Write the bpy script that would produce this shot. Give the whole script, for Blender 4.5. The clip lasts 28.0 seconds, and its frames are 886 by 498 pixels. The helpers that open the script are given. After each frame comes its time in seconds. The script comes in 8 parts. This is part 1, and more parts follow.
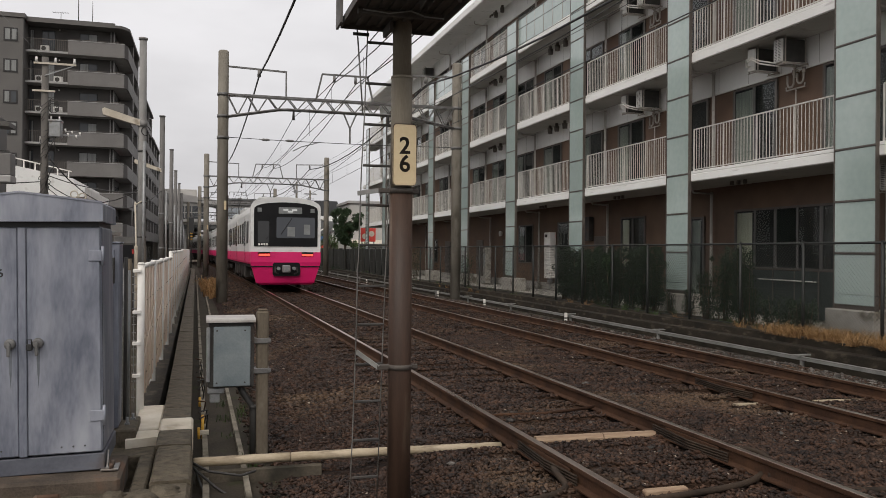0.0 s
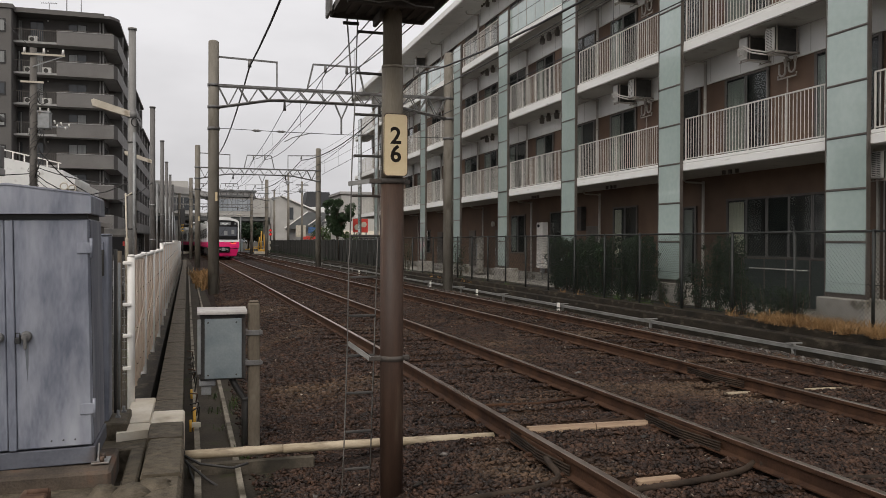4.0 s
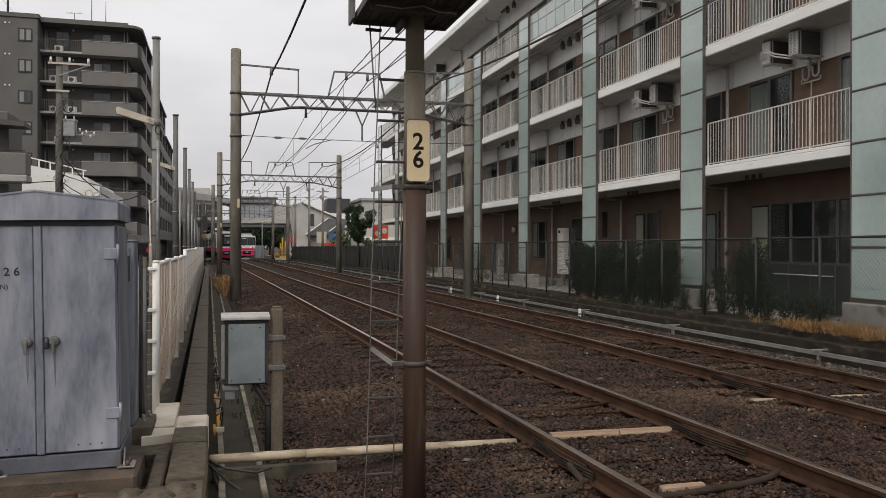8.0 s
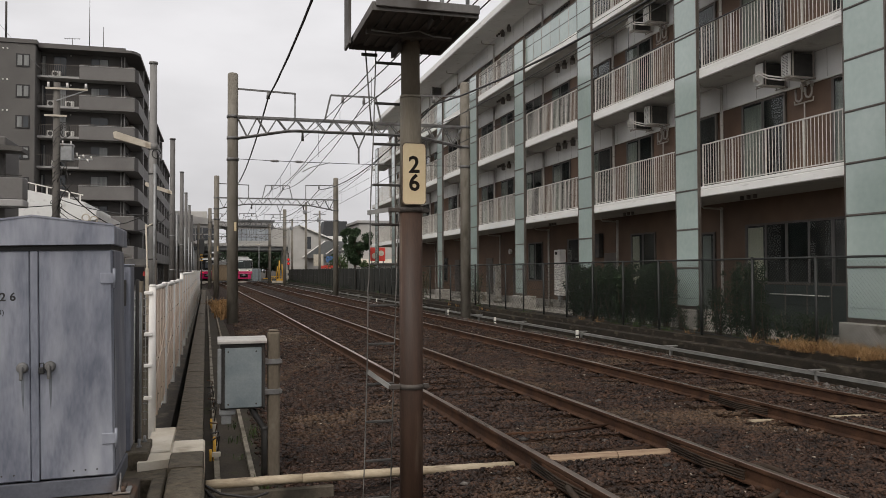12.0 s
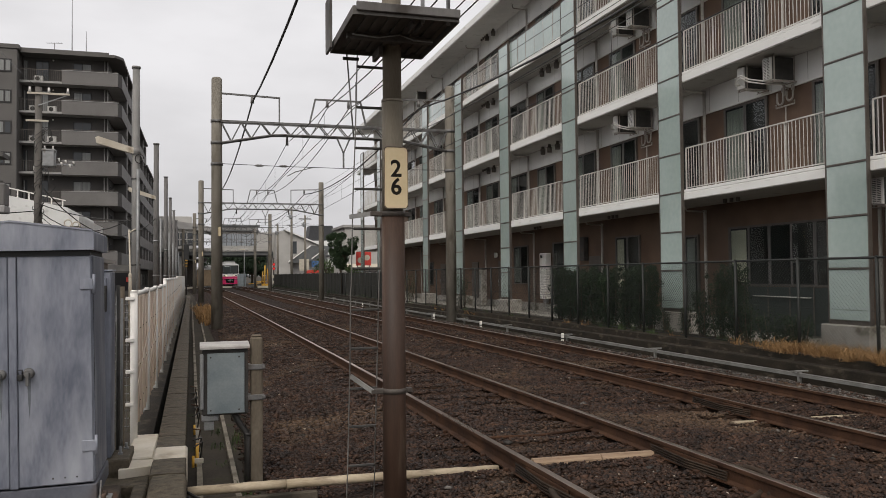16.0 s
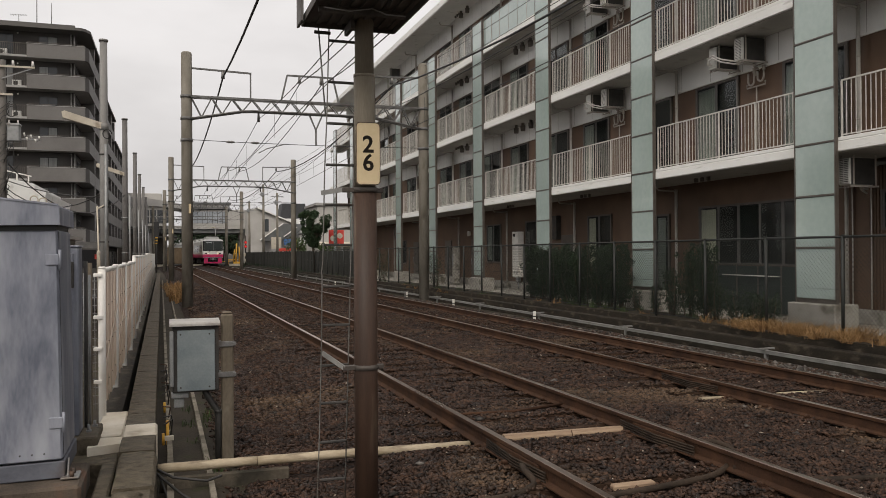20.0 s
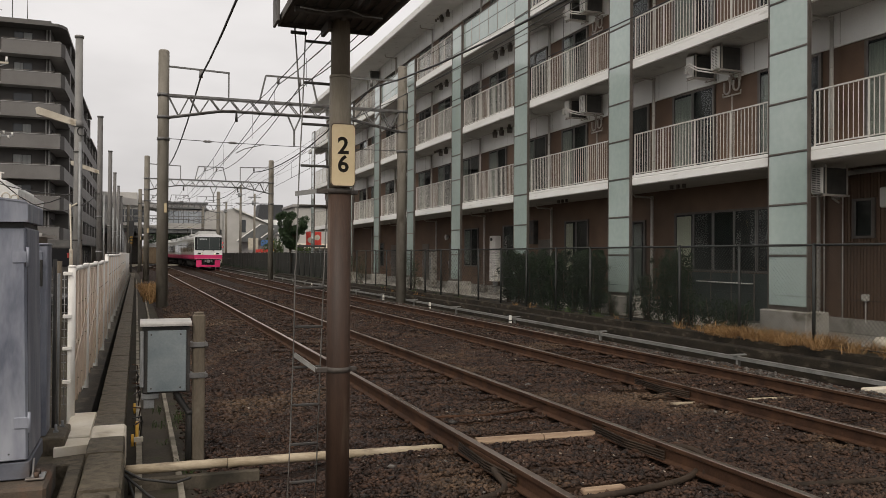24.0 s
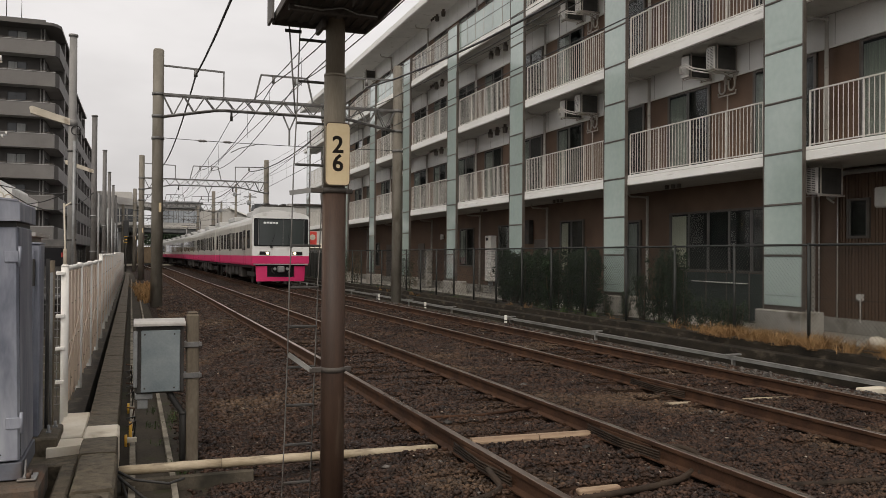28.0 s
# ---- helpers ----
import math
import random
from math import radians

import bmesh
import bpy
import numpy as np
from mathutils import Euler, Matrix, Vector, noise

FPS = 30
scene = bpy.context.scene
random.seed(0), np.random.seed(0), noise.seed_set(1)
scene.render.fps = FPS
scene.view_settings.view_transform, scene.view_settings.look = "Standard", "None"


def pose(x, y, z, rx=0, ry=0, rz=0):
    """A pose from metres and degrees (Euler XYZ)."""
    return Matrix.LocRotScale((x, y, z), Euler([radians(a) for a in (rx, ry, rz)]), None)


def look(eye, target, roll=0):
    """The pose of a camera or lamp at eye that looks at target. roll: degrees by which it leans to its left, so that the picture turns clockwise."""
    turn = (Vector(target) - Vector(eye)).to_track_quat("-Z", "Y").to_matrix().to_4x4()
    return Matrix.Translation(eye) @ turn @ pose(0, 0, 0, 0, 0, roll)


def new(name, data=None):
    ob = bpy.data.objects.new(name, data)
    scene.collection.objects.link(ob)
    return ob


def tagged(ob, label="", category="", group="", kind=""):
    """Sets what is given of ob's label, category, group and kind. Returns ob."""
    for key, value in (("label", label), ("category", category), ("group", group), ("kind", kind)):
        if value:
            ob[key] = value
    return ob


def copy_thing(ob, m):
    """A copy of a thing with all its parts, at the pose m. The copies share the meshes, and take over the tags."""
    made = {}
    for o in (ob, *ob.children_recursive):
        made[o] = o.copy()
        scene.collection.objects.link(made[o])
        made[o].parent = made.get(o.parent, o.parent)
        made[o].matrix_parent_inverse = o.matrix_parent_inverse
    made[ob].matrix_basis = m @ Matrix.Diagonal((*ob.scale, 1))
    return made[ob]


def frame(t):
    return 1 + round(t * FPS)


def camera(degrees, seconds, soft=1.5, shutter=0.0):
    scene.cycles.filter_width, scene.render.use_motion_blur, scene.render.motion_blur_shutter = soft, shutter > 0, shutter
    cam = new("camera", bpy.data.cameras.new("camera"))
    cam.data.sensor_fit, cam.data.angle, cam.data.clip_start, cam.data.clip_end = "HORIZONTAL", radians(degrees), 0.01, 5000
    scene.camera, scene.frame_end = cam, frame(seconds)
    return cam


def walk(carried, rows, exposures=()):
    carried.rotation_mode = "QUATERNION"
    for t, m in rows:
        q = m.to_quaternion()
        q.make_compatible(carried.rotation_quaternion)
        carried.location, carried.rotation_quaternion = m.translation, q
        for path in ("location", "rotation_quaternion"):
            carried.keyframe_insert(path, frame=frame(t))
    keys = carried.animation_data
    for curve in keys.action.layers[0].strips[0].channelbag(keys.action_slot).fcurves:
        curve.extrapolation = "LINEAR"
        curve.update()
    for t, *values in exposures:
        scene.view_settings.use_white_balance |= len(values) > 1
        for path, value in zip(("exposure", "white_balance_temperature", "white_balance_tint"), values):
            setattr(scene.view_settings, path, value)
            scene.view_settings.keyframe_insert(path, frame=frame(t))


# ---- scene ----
cam = camera(57.51, 28.0, soft=0.6)
PATH = [
    (0.0, 0.004, -0.024, 1.575, 90.17, -0.47, -16.45),
    (0.5, 0.000, -0.003, 1.575, 90.02, -0.92, -16.55),
    (1.0, 0.003, -0.004, 1.573, 90.05, -1.15, -18.16),
    (1.5, -0.000, -0.003, 1.570, 89.90, -0.42, -18.54),
    (2.0, -0.004, 0.013, 1.566, 89.33, -0.16, -17.27),
    (2.5, -0.002, 0.007, 1.572, 89.22, -0.26, -16.35),
    (3.0, -0.001, -0.005, 1.572, 89.66, -0.33, -16.35),
    (3.5, 0.019, 0.001, 1.574, 89.51, -0.33, -16.85),
    (5.5, 0.003, -0.002, 1.577, 89.87, 0.08, -16.95),
    (6.0, -0.007, -0.006, 1.574, 90.23, 0.01, -16.51),
    (6.5, -0.009, -0.006, 1.570, 90.22, -0.22, -16.35),
    (7.0, -0.008, -0.004, 1.572, 90.03, -0.32, -16.13),
    (7.5, -0.006, -0.003, 1.569, 90.00, -0.27, -15.83),
    (8.0, 0.000, 0.000, 1.570, 89.93, -0.12, -15.55),
    (8.5, -0.000, 0.002, 1.574, 90.18, -0.05, -15.49),
    (9.0, 0.002, -0.012, 1.573, 90.59, 0.02, -15.55),
    (9.5, 0.003, -0.006, 1.572, 90.75, -0.03, -15.69),
    (10.0, 0.005, -0.007, 1.571, 90.86, -0.15, -15.67),
    (10.5, 0.003, -0.005, 1.568, 90.98, -0.11, -15.70),
    (11.0, 0.005, -0.009, 1.571, 91.02, 0.07, -15.75),
    (11.5, 0.003, -0.015, 1.574, 91.32, 0.19, -15.80),
    (12.0, 0.001, -0.014, 1.574, 91.49, 0.22, -15.76),
    (12.5, 0.005, -0.018, 1.572, 91.52, 0.40, -15.70),
    (14.5, 0.013, -0.013, 1.570, 91.53, 0.62, -16.27),
    (15.0, 0.020, -0.020, 1.575, 91.64, 0.64, -16.69),
    (15.5, 0.026, -0.018, 1.570, 91.68, 0.58, -16.86),
    (16.0, 0.029, -0.020, 1.572, 91.77, 0.54, -16.73),
    (16.5, 0.031, -0.019, 1.572, 91.75, 0.64, -16.45),
    (17.0, 0.034, -0.008, 1.570, 91.55, 0.87, -16.39),
    (17.5, 0.038, -0.003, 1.569, 91.29, 0.80, -16.61),
    (18.0, 0.035, -0.001, 1.566, 90.87, 0.53, -16.99),
    (18.5, 0.034, -0.012, 1.560, 90.59, 0.49, -17.20),
    (19.0, 0.035, -0.011, 1.556, 90.18, 0.37, -17.71),
    (19.5, 0.041, -0.012, 1.557, 90.05, 0.38, -18.25),
    (20.0, 0.039, -0.010, 1.558, 90.24, 0.36, -18.64),
    (20.5, 0.044, -0.010, 1.557, 90.19, 0.44, -18.90),
    (21.0, 0.047, -0.005, 1.555, 90.06, 0.51, -19.13),
    (21.5, 0.051, 0.004, 1.551, 89.90, 0.52, -19.38),
    (23.5, 0.061, -0.015, 1.555, 90.58, 0.42, -19.58),
    (24.0, 0.068, -0.016, 1.554, 90.48, -0.39, -20.20),
    (24.5, 0.077, 0.004, 1.548, 90.30, -1.25, -20.73),
    (25.0, 0.086, -0.004, 1.552, 90.33, -0.97, -21.05),
    (25.5, 0.086, -0.013, 1.556, 90.55, -0.53, -20.70),
    (26.0, 0.087, -0.013, 1.555, 90.65, -0.37, -20.46),
    (26.5, 0.089, -0.017, 1.554, 90.67, -0.38, -20.46),
    (27.0, 0.085, -0.006, 1.555, 90.67, -0.54, -20.42),
    (27.5, 0.080, -0.006, 1.551, 90.53, -0.52, -20.40),
    (28.0, 0.079, 0.005, 1.552, 90.47, -0.42, -20.52),
]
walk(cam, [(row[0], pose(*row[1:])) for row in PATH], [(0.0, 0.0, 6650, 11.2), (16.0, 0.0, 6650, 11.0), (21.0, 0.0, 6900, 11.2), (28.0, 0.0, 6900, 11.2)])

# world: a closed, pale overcast sky and one very soft sun
world = bpy.data.worlds.new("overcast_sky")
scene.world = world
world.use_nodes = True
wn, wl = world.node_tree.nodes, world.node_tree.links
wn.clear()
sky = wn.new("ShaderNodeTexSky")
sky.sky_type, sky.sun_disc = "NISHITA", False
sky.sun_elevation, sky.sun_rotation = radians(47), radians(213)
sky.air_density, sky.dust_density, sky.ozone_density = 1.0, 6.0, 1.0
grey = wn.new("ShaderNodeHueSaturation")
grey.inputs["Saturation"].default_value = 0.10
veil = wn.new("ShaderNodeMix")
veil.data_type = "RGBA"
veil.inputs["Factor"].default_value = 0.72
veil.inputs["B"].default_value = (9.00, 9.05, 9.40, 1)
coord = wn.new("ShaderNodeTexCoord")
stretch = wn.new("ShaderNodeMapping")
stretch.inputs["Scale"].default_value = (1.0, 1.0, 2.6)
clouds = wn.new("ShaderNodeTexNoise")
clouds.inputs["Scale"].default_value, clouds.inputs["Detail"].default_value = 2.3, 5.0
cloud_range = wn.new("ShaderNodeMapRange")
cloud_range.inputs["From Min"].default_value, cloud_range.inputs["From Max"].default_value = 0.36, 0.64
cloud_range.inputs["To Min"].default_value, cloud_range.inputs["To Max"].default_value = 0.80, 1.07
cloudy = wn.new("ShaderNodeMix")
cloudy.data_type, cloudy.blend_type = "RGBA", "MULTIPLY"
cloudy.inputs["Factor"].default_value = 1.0
back = wn.new("ShaderNodeBackground")
back.inputs["Strength"].default_value = 0.106
wout = wn.new("ShaderNodeOutputWorld")
wl.new(sky.outputs["Color"], grey.inputs["Color"])
wl.new(grey.outputs["Color"], veil.inputs["A"])
wl.new(coord.outputs["Generated"], stretch.inputs["Vector"])
wl.new(stretch.outputs["Vector"], clouds.inputs["Vector"])
wl.new(clouds.outputs["Fac"], cloud_range.inputs["Value"])
wl.new(veil.outputs["Result"], cloudy.inputs["A"])
wl.new(cloud_range.outputs["Result"], cloudy.inputs["B"])
wl.new(cloudy.outputs["Result"], back.inputs["Color"])
wl.new(back.outputs["Background"], wout.inputs["Surface"])

sun_data = bpy.data.lights.new("sun", "SUN")
sun_data.energy, sun_data.angle, sun_data.color = 1.3, radians(40), (1.0, 0.94, 0.84)
sun = new("sun", sun_data)
sun.matrix_world = look((-26, -40, 52), (0, 0, 0))

# ---- mesh tools ----
class Shape:
    """Collects faces of one mesh."""

    def __init__(self):
        self.v, self.f, self.s = [], [], []

    def add(self, verts, faces, smooth=False, m=None):
        base = len(self.v)
        if m is not None:
            verts = [m @ Vector(p) for p in verts]
        self.v += [tuple(p) for p in verts]
        self.f += [tuple(base + i for i in f) for f in faces]
        self.s += [smooth] * len(faces)
        return self

    def box(self, x0, x1, y0, y1, z0, z1, c=0.0, m=None):
        """A block, with its edges cut back by c."""
        if c <= 0:
            v = [(x, y, z) for z in (z0, z1) for y in (y0, y1) for x in (x0, x1)]
            f = [(0, 2, 3, 1), (4, 5, 7, 6), (0, 1, 5, 4), (2, 6, 7, 3), (0, 4, 6, 2), (1, 3, 7, 5)]
            return self.add(v, f, False, m)
        lo, hi, v, at = (x0, y0, z0), (x1, y1, z1), [], {}
        c = min(c, (x1 - x0) / 2.2, (y1 - y0) / 2.2, (z1 - z0) / 2.2)
        for k in range(8):
            b = (k & 1, k >> 1 & 1, k >> 2 & 1)
            for a in range(3):
                p = [hi[i] - c if b[i] else lo[i] + c for i in range(3)]
                p[a] = hi[a] if b[a] else lo[a]
                at[k, a] = len(v)
                v.append(p)
        f = []
        for a in range(3):
            i, j = (a + 1) % 3, (a + 2) % 3
            for side in (0, 1):
                ring = [(0, 0), (1, 0), (1, 1), (0, 1)]
                ks = [side << a | p << i | q << j for p, q in (ring if side else ring[::-1])]
                f.append(tuple(at[k, a] for k in ks))
            for p in (0, 1):
                for q in (0, 1):
                    k0 = p << i | q << j
                    k1 = k0 | 1 << a
                    quad = (at[k0, i], at[k1, i], at[k1, j], at[k0, j])
                    f.append(quad if p == q else quad[::-1])
        for k in range(8):
            tri = (at[k, 0], at[k, 1], at[k, 2])
            f.append(tri if bin(k).count("1") % 2 else tri[::-1])
        return self.add(v, f, False, m)

    def tube(self, pts, r, n=8, cap=True, m=None):
        """A round bar along points; r is one radius or one for each point."""
        pts = [Vector(p) for p in pts]
        rs = r if isinstance(r, (list, tuple)) else [r] * len(pts)
        v, f, side = [], [], None
        for k, p in enumerate(pts):
            d = (pts[min(k + 1, len(pts) - 1)] - pts[max(k - 1, 0)]).normalized()
            if side is None:
                side = d.orthogonal().normalized()
            side = (side - d * side.dot(d)).normalized()
            up = d.cross(side)
            v += [p + (side * math.cos(2 * math.pi * i / n) + up * math.sin(2 * math.pi * i / n)) * rs[k] for i in range(n)]
        for k in range(len(pts) - 1):
            f += [(k * n + i, k * n + (i + 1) % n, (k + 1) * n + (i + 1) % n, (k + 1) * n + i) for i in range(n)]
        self.add(v, f, True, m)
        if cap:
            b = len(self.v) - len(v)
            self.f += [tuple(b + i for i in reversed(range(n))), tuple(b + (len(pts) - 1) * n + i for i in range(n))]
            self.s += [False, False]
        return self

    def bar(self, a, b, w, h, m=None):
        """A flat bar from a to b, w wide across and h high."""
        a, b = Vector(a), Vector(b)
        d = (b - a).normalized()
        side = d.cross(Vector((0, 0, 1)))
        side = side.normalized() if side.length > 1e-4 else Vector((1, 0, 0))
        up = side.cross(d)
        v = [p + side * (w / 2 * i) + up * (h / 2 * j) for p in (a, b) for i, j in ((-1, -1), (1, -1), (1, 1), (-1, 1))]
        return self.add(v, [(3, 2, 1, 0), (4, 5, 6, 7), (0, 1, 5, 4), (1, 2, 6, 5), (2, 3, 7, 6), (3, 0, 4, 7)], False, m)

    def sweep(self, profile, path, closed=True, smooth=False):
        """A profile of (across, up) carried along a level path of (x, y, z), with both ends closed."""
        n, v, f = len(profile), [], []
        path = [Vector(p) for p in path]
        for k, p in enumerate(path):
            d = path[min(k + 1, len(path) - 1)] - path[max(k - 1, 0)]
            across = Vector((d.y, -d.x, 0)).normalized()
            v += [p + across * a + Vector((0, 0, u)) for a, u in profile]
        last = n if closed else n - 1
        for k in range(len(path) - 1):
            f += [(k * n + i, (k + 1) * n + i, (k + 1) * n + (i + 1) % n, k * n + (i + 1) % n) for i in range(last)]
        if closed:
            f += [tuple(range(n)), tuple((len(path) - 1) * n + i for i in reversed(range(n)))]
        return self.add(v, f, smooth)

    def prism(self, poly, axis, a, b, m=None):
        """A flat outline pushed from a to b along an axis; the outline lies in the other two axes, in order."""
        def put(p, t):
            q = list(p)
            q.insert("xyz".index(axis), t)
            return q
        n = len(poly)
        v = [put(p, a) for p in poly] + [put(p, b) for p in poly]
        f = [tuple(range(n)), tuple(reversed(range(n, 2 * n)))] + [(i, i + n, (i + 1) % n + n, (i + 1) % n) for i in range(n)]
        return self.add(v, f, False, m)

    def mesh(self, name, material):
        me = bpy.data.meshes.new(name)
        me.from_pydata(self.v, [], self.f)
        me.polygons.foreach_set("use_smooth", self.s)
        bm = bmesh.new()
        bm.from_mesh(me)
        bmesh.ops.recalc_face_normals(bm, faces=bm.faces)
        bm.to_mesh(me)
        bm.free()
        if material:
            me.materials.append(material)
        return me


def part(name, shape, material=None, parent=None, label="", m=None, kind=""):
    """One mesh object from a Shape or from a ready mesh, under its thing."""
    me = shape if isinstance(shape, bpy.types.Mesh) else shape.mesh(name, material)
    ob = new(name, me)
    if m is not None:
        ob.matrix_basis = m
    ob.parent = parent
    return tagged(ob, label, kind=kind)


def thing(name, label, category, m=None, group="", kind=""):
    ob = new(name)
    ob.empty_display_size = 0.2
    if m is not None:
        ob.matrix_basis = m
    return tagged(ob, label, category, group, kind)


def solid(name, shape, material, label, category, group="", kind="", m=None):
    """A thing that is one mesh."""
    return tagged(part(name, shape, material, None, "", m), label, category, group, kind)


def letters(text, size, material, parent, m, name="lettering", bold=0.0):
    """Built-in letters as a thin mesh."""
    cu = bpy.data.curves.new(name, "FONT")
    cu.body, cu.size, cu.extrude, cu.align_x, cu.align_y, cu.resolution_u = text, size, 0.001, "CENTER", "CENTER", 3
    cu.offset = bold
    tmp = bpy.data.objects.new(name, cu)
    scene.collection.objects.link(tmp)
    me = bpy.data.meshes.new_from_object(tmp.evaluated_get(bpy.context.evaluated_depsgraph_get()))
    bpy.data.objects.remove(tmp)
    me.materials.clear()
    me.materials.append(material)
    return part(name, me, None, parent, "", m)


# ---- materials ----
def surface(name, a, b, rough=0.7, metal=0.0, scale=6.0, fine=60.0, bump=0.15, stretch=(1, 1, 1), spots=None, spot_at=(0.56, 0.68), spot_scale=3.0,
            island=0.0, each=0.0, coat=0.0, spec=0.5, detail=4.0):
    """Paint, metal, wood or stone: two colours mixed by coarse and fine noise, stains, relief."""
    mt = bpy.data.materials.new(name)
    mt.use_nodes = True
    nd, ln = mt.node_tree.nodes, mt.node_tree.links
    p = nd["Principled BSDF"]
    tc, mp = nd.new("ShaderNodeTexCoord"), nd.new("ShaderNodeMapping")
    mp.inputs["Scale"].default_value = stretch
    ln.new(tc.outputs["Object"], mp.inputs["Vector"])
    big, small = nd.new("ShaderNodeTexNoise"), nd.new("ShaderNodeTexNoise")
    for node, s in ((big, scale), (small, fine)):
        node.inputs["Scale"].default_value, node.inputs["Detail"].default_value = s, detail
        ln.new(mp.outputs["Vector"], node.inputs["Vector"])
    both = nd.new("ShaderNodeMath")
    both.operation = "MULTIPLY_ADD"
    both.inputs[1].default_value = 0.35
    ln.new(small.outputs["Fac"], both.inputs[0])
    ln.new(big.outputs["Fac"], both.inputs[2])
    rng = nd.new("ShaderNodeMapRange")
    rng.inputs["From Min"].default_value, rng.inputs["From Max"].default_value = 0.48, 0.88
    ln.new(both.outputs[0], rng.inputs["Value"])
    mix = nd.new("ShaderNodeMix")
    mix.data_type = "RGBA"
    mix.inputs["A"].default_value, mix.inputs["B"].default_value = (*a, 1), (*b, 1)
    ln.new(rng.outputs["Result"], mix.inputs["Factor"])
    colour = mix.outputs["Result"]
    if spots:
        sn, sr, sm = nd.new("ShaderNodeTexNoise"), nd.new("ShaderNodeMapRange"), nd.new("ShaderNodeMix")
        sn.inputs["Scale"].default_value, sn.inputs["Detail"].default_value = spot_scale, 6.0
        sr.inputs["From Min"].default_value, sr.inputs["From Max"].default_value = spot_at
        sm.data_type, sm.inputs["B"].default_value = "RGBA", (*spots, 1)
        ln.new(mp.outputs["Vector"], sn.inputs["Vector"])
        ln.new(sn.outputs["Fac"], sr.inputs["Value"])
        ln.new(sr.outputs["Result"], sm.inputs["Factor"])
        ln.new(colour, sm.inputs["A"])
        colour = sm.outputs["Result"]
    for amount, kind, socket in ((island, "ShaderNodeNewGeometry", "Random Per Island"), (each, "ShaderNodeObjectInfo", "Random")):
        if amount:
            src, r2, hs = nd.new(kind), nd.new("ShaderNodeMapRange"), nd.new("ShaderNodeHueSaturation")
            r2.inputs["To Min"].default_value, r2.inputs["To Max"].default_value = 1 - amount, 1 + amount
            ln.new(src.outputs[socket], r2.inputs["Value"])
            ln.new(r2.outputs["Result"], hs.inputs["Value"])
            ln.new(colour, hs.inputs["Color"])
            colour = hs.outputs["Color"]
    ln.new(colour, p.inputs["Base Color"])
    rr = nd.new("ShaderNodeMapRange")
    rr.inputs["To Min"].default_value, rr.inputs["To Max"].default_value = max(0.02, rough - 0.12), min(1.0, rough + 0.12)
    ln.new(big.outputs["Fac"], rr.inputs["Value"])
    ln.new(rr.outputs["Result"], p.inputs["Roughness"])
    p.inputs["Metallic"].default_value = metal
    p.inputs["Coat Weight"].default_value = coat
    p.inputs["Specular IOR Level"].default_value = spec
    if bump:
        bp = nd.new("ShaderNodeBump")
        bp.inputs["Strength"].default_value, bp.inputs["Distance"].default_value = bump, 0.01
        ln.new(small.outputs["Fac"], bp.inputs["Height"])
        ln.new(bp.outputs["Normal"], p.inputs["Normal"])
    return mt


def glowing(name, colour, strength, base=(0.8, 0.8, 0.8)):
    mt = bpy.data.materials.new(name)
    mt.use_nodes = True
    p = mt.node_tree.nodes["Principled BSDF"]
    p.inputs["Base Color"].default_value = (*base, 1)
    p.inputs["Emission Color"].default_value, p.inputs["Emission Strength"].default_value = (*colour, 1), strength
    return mt


def glass(name, tint, rough=0.03, clear=0.35, spec=0.5, ior=1.45):
    """A window pane: gloss over a partly clear tinted sheet."""
    mt = bpy.data.materials.new(name)
    mt.use_nodes = True
    p = mt.node_tree.nodes["Principled BSDF"]
    p.inputs["Base Color"].default_value = (*tint, 1)
    p.inputs["Roughness"].default_value = rough
    p.inputs["Transmission Weight"].default_value = clear
    p.inputs["IOR"].default_value = ior
    p.inputs["Specular IOR Level"].default_value = spec
    return mt


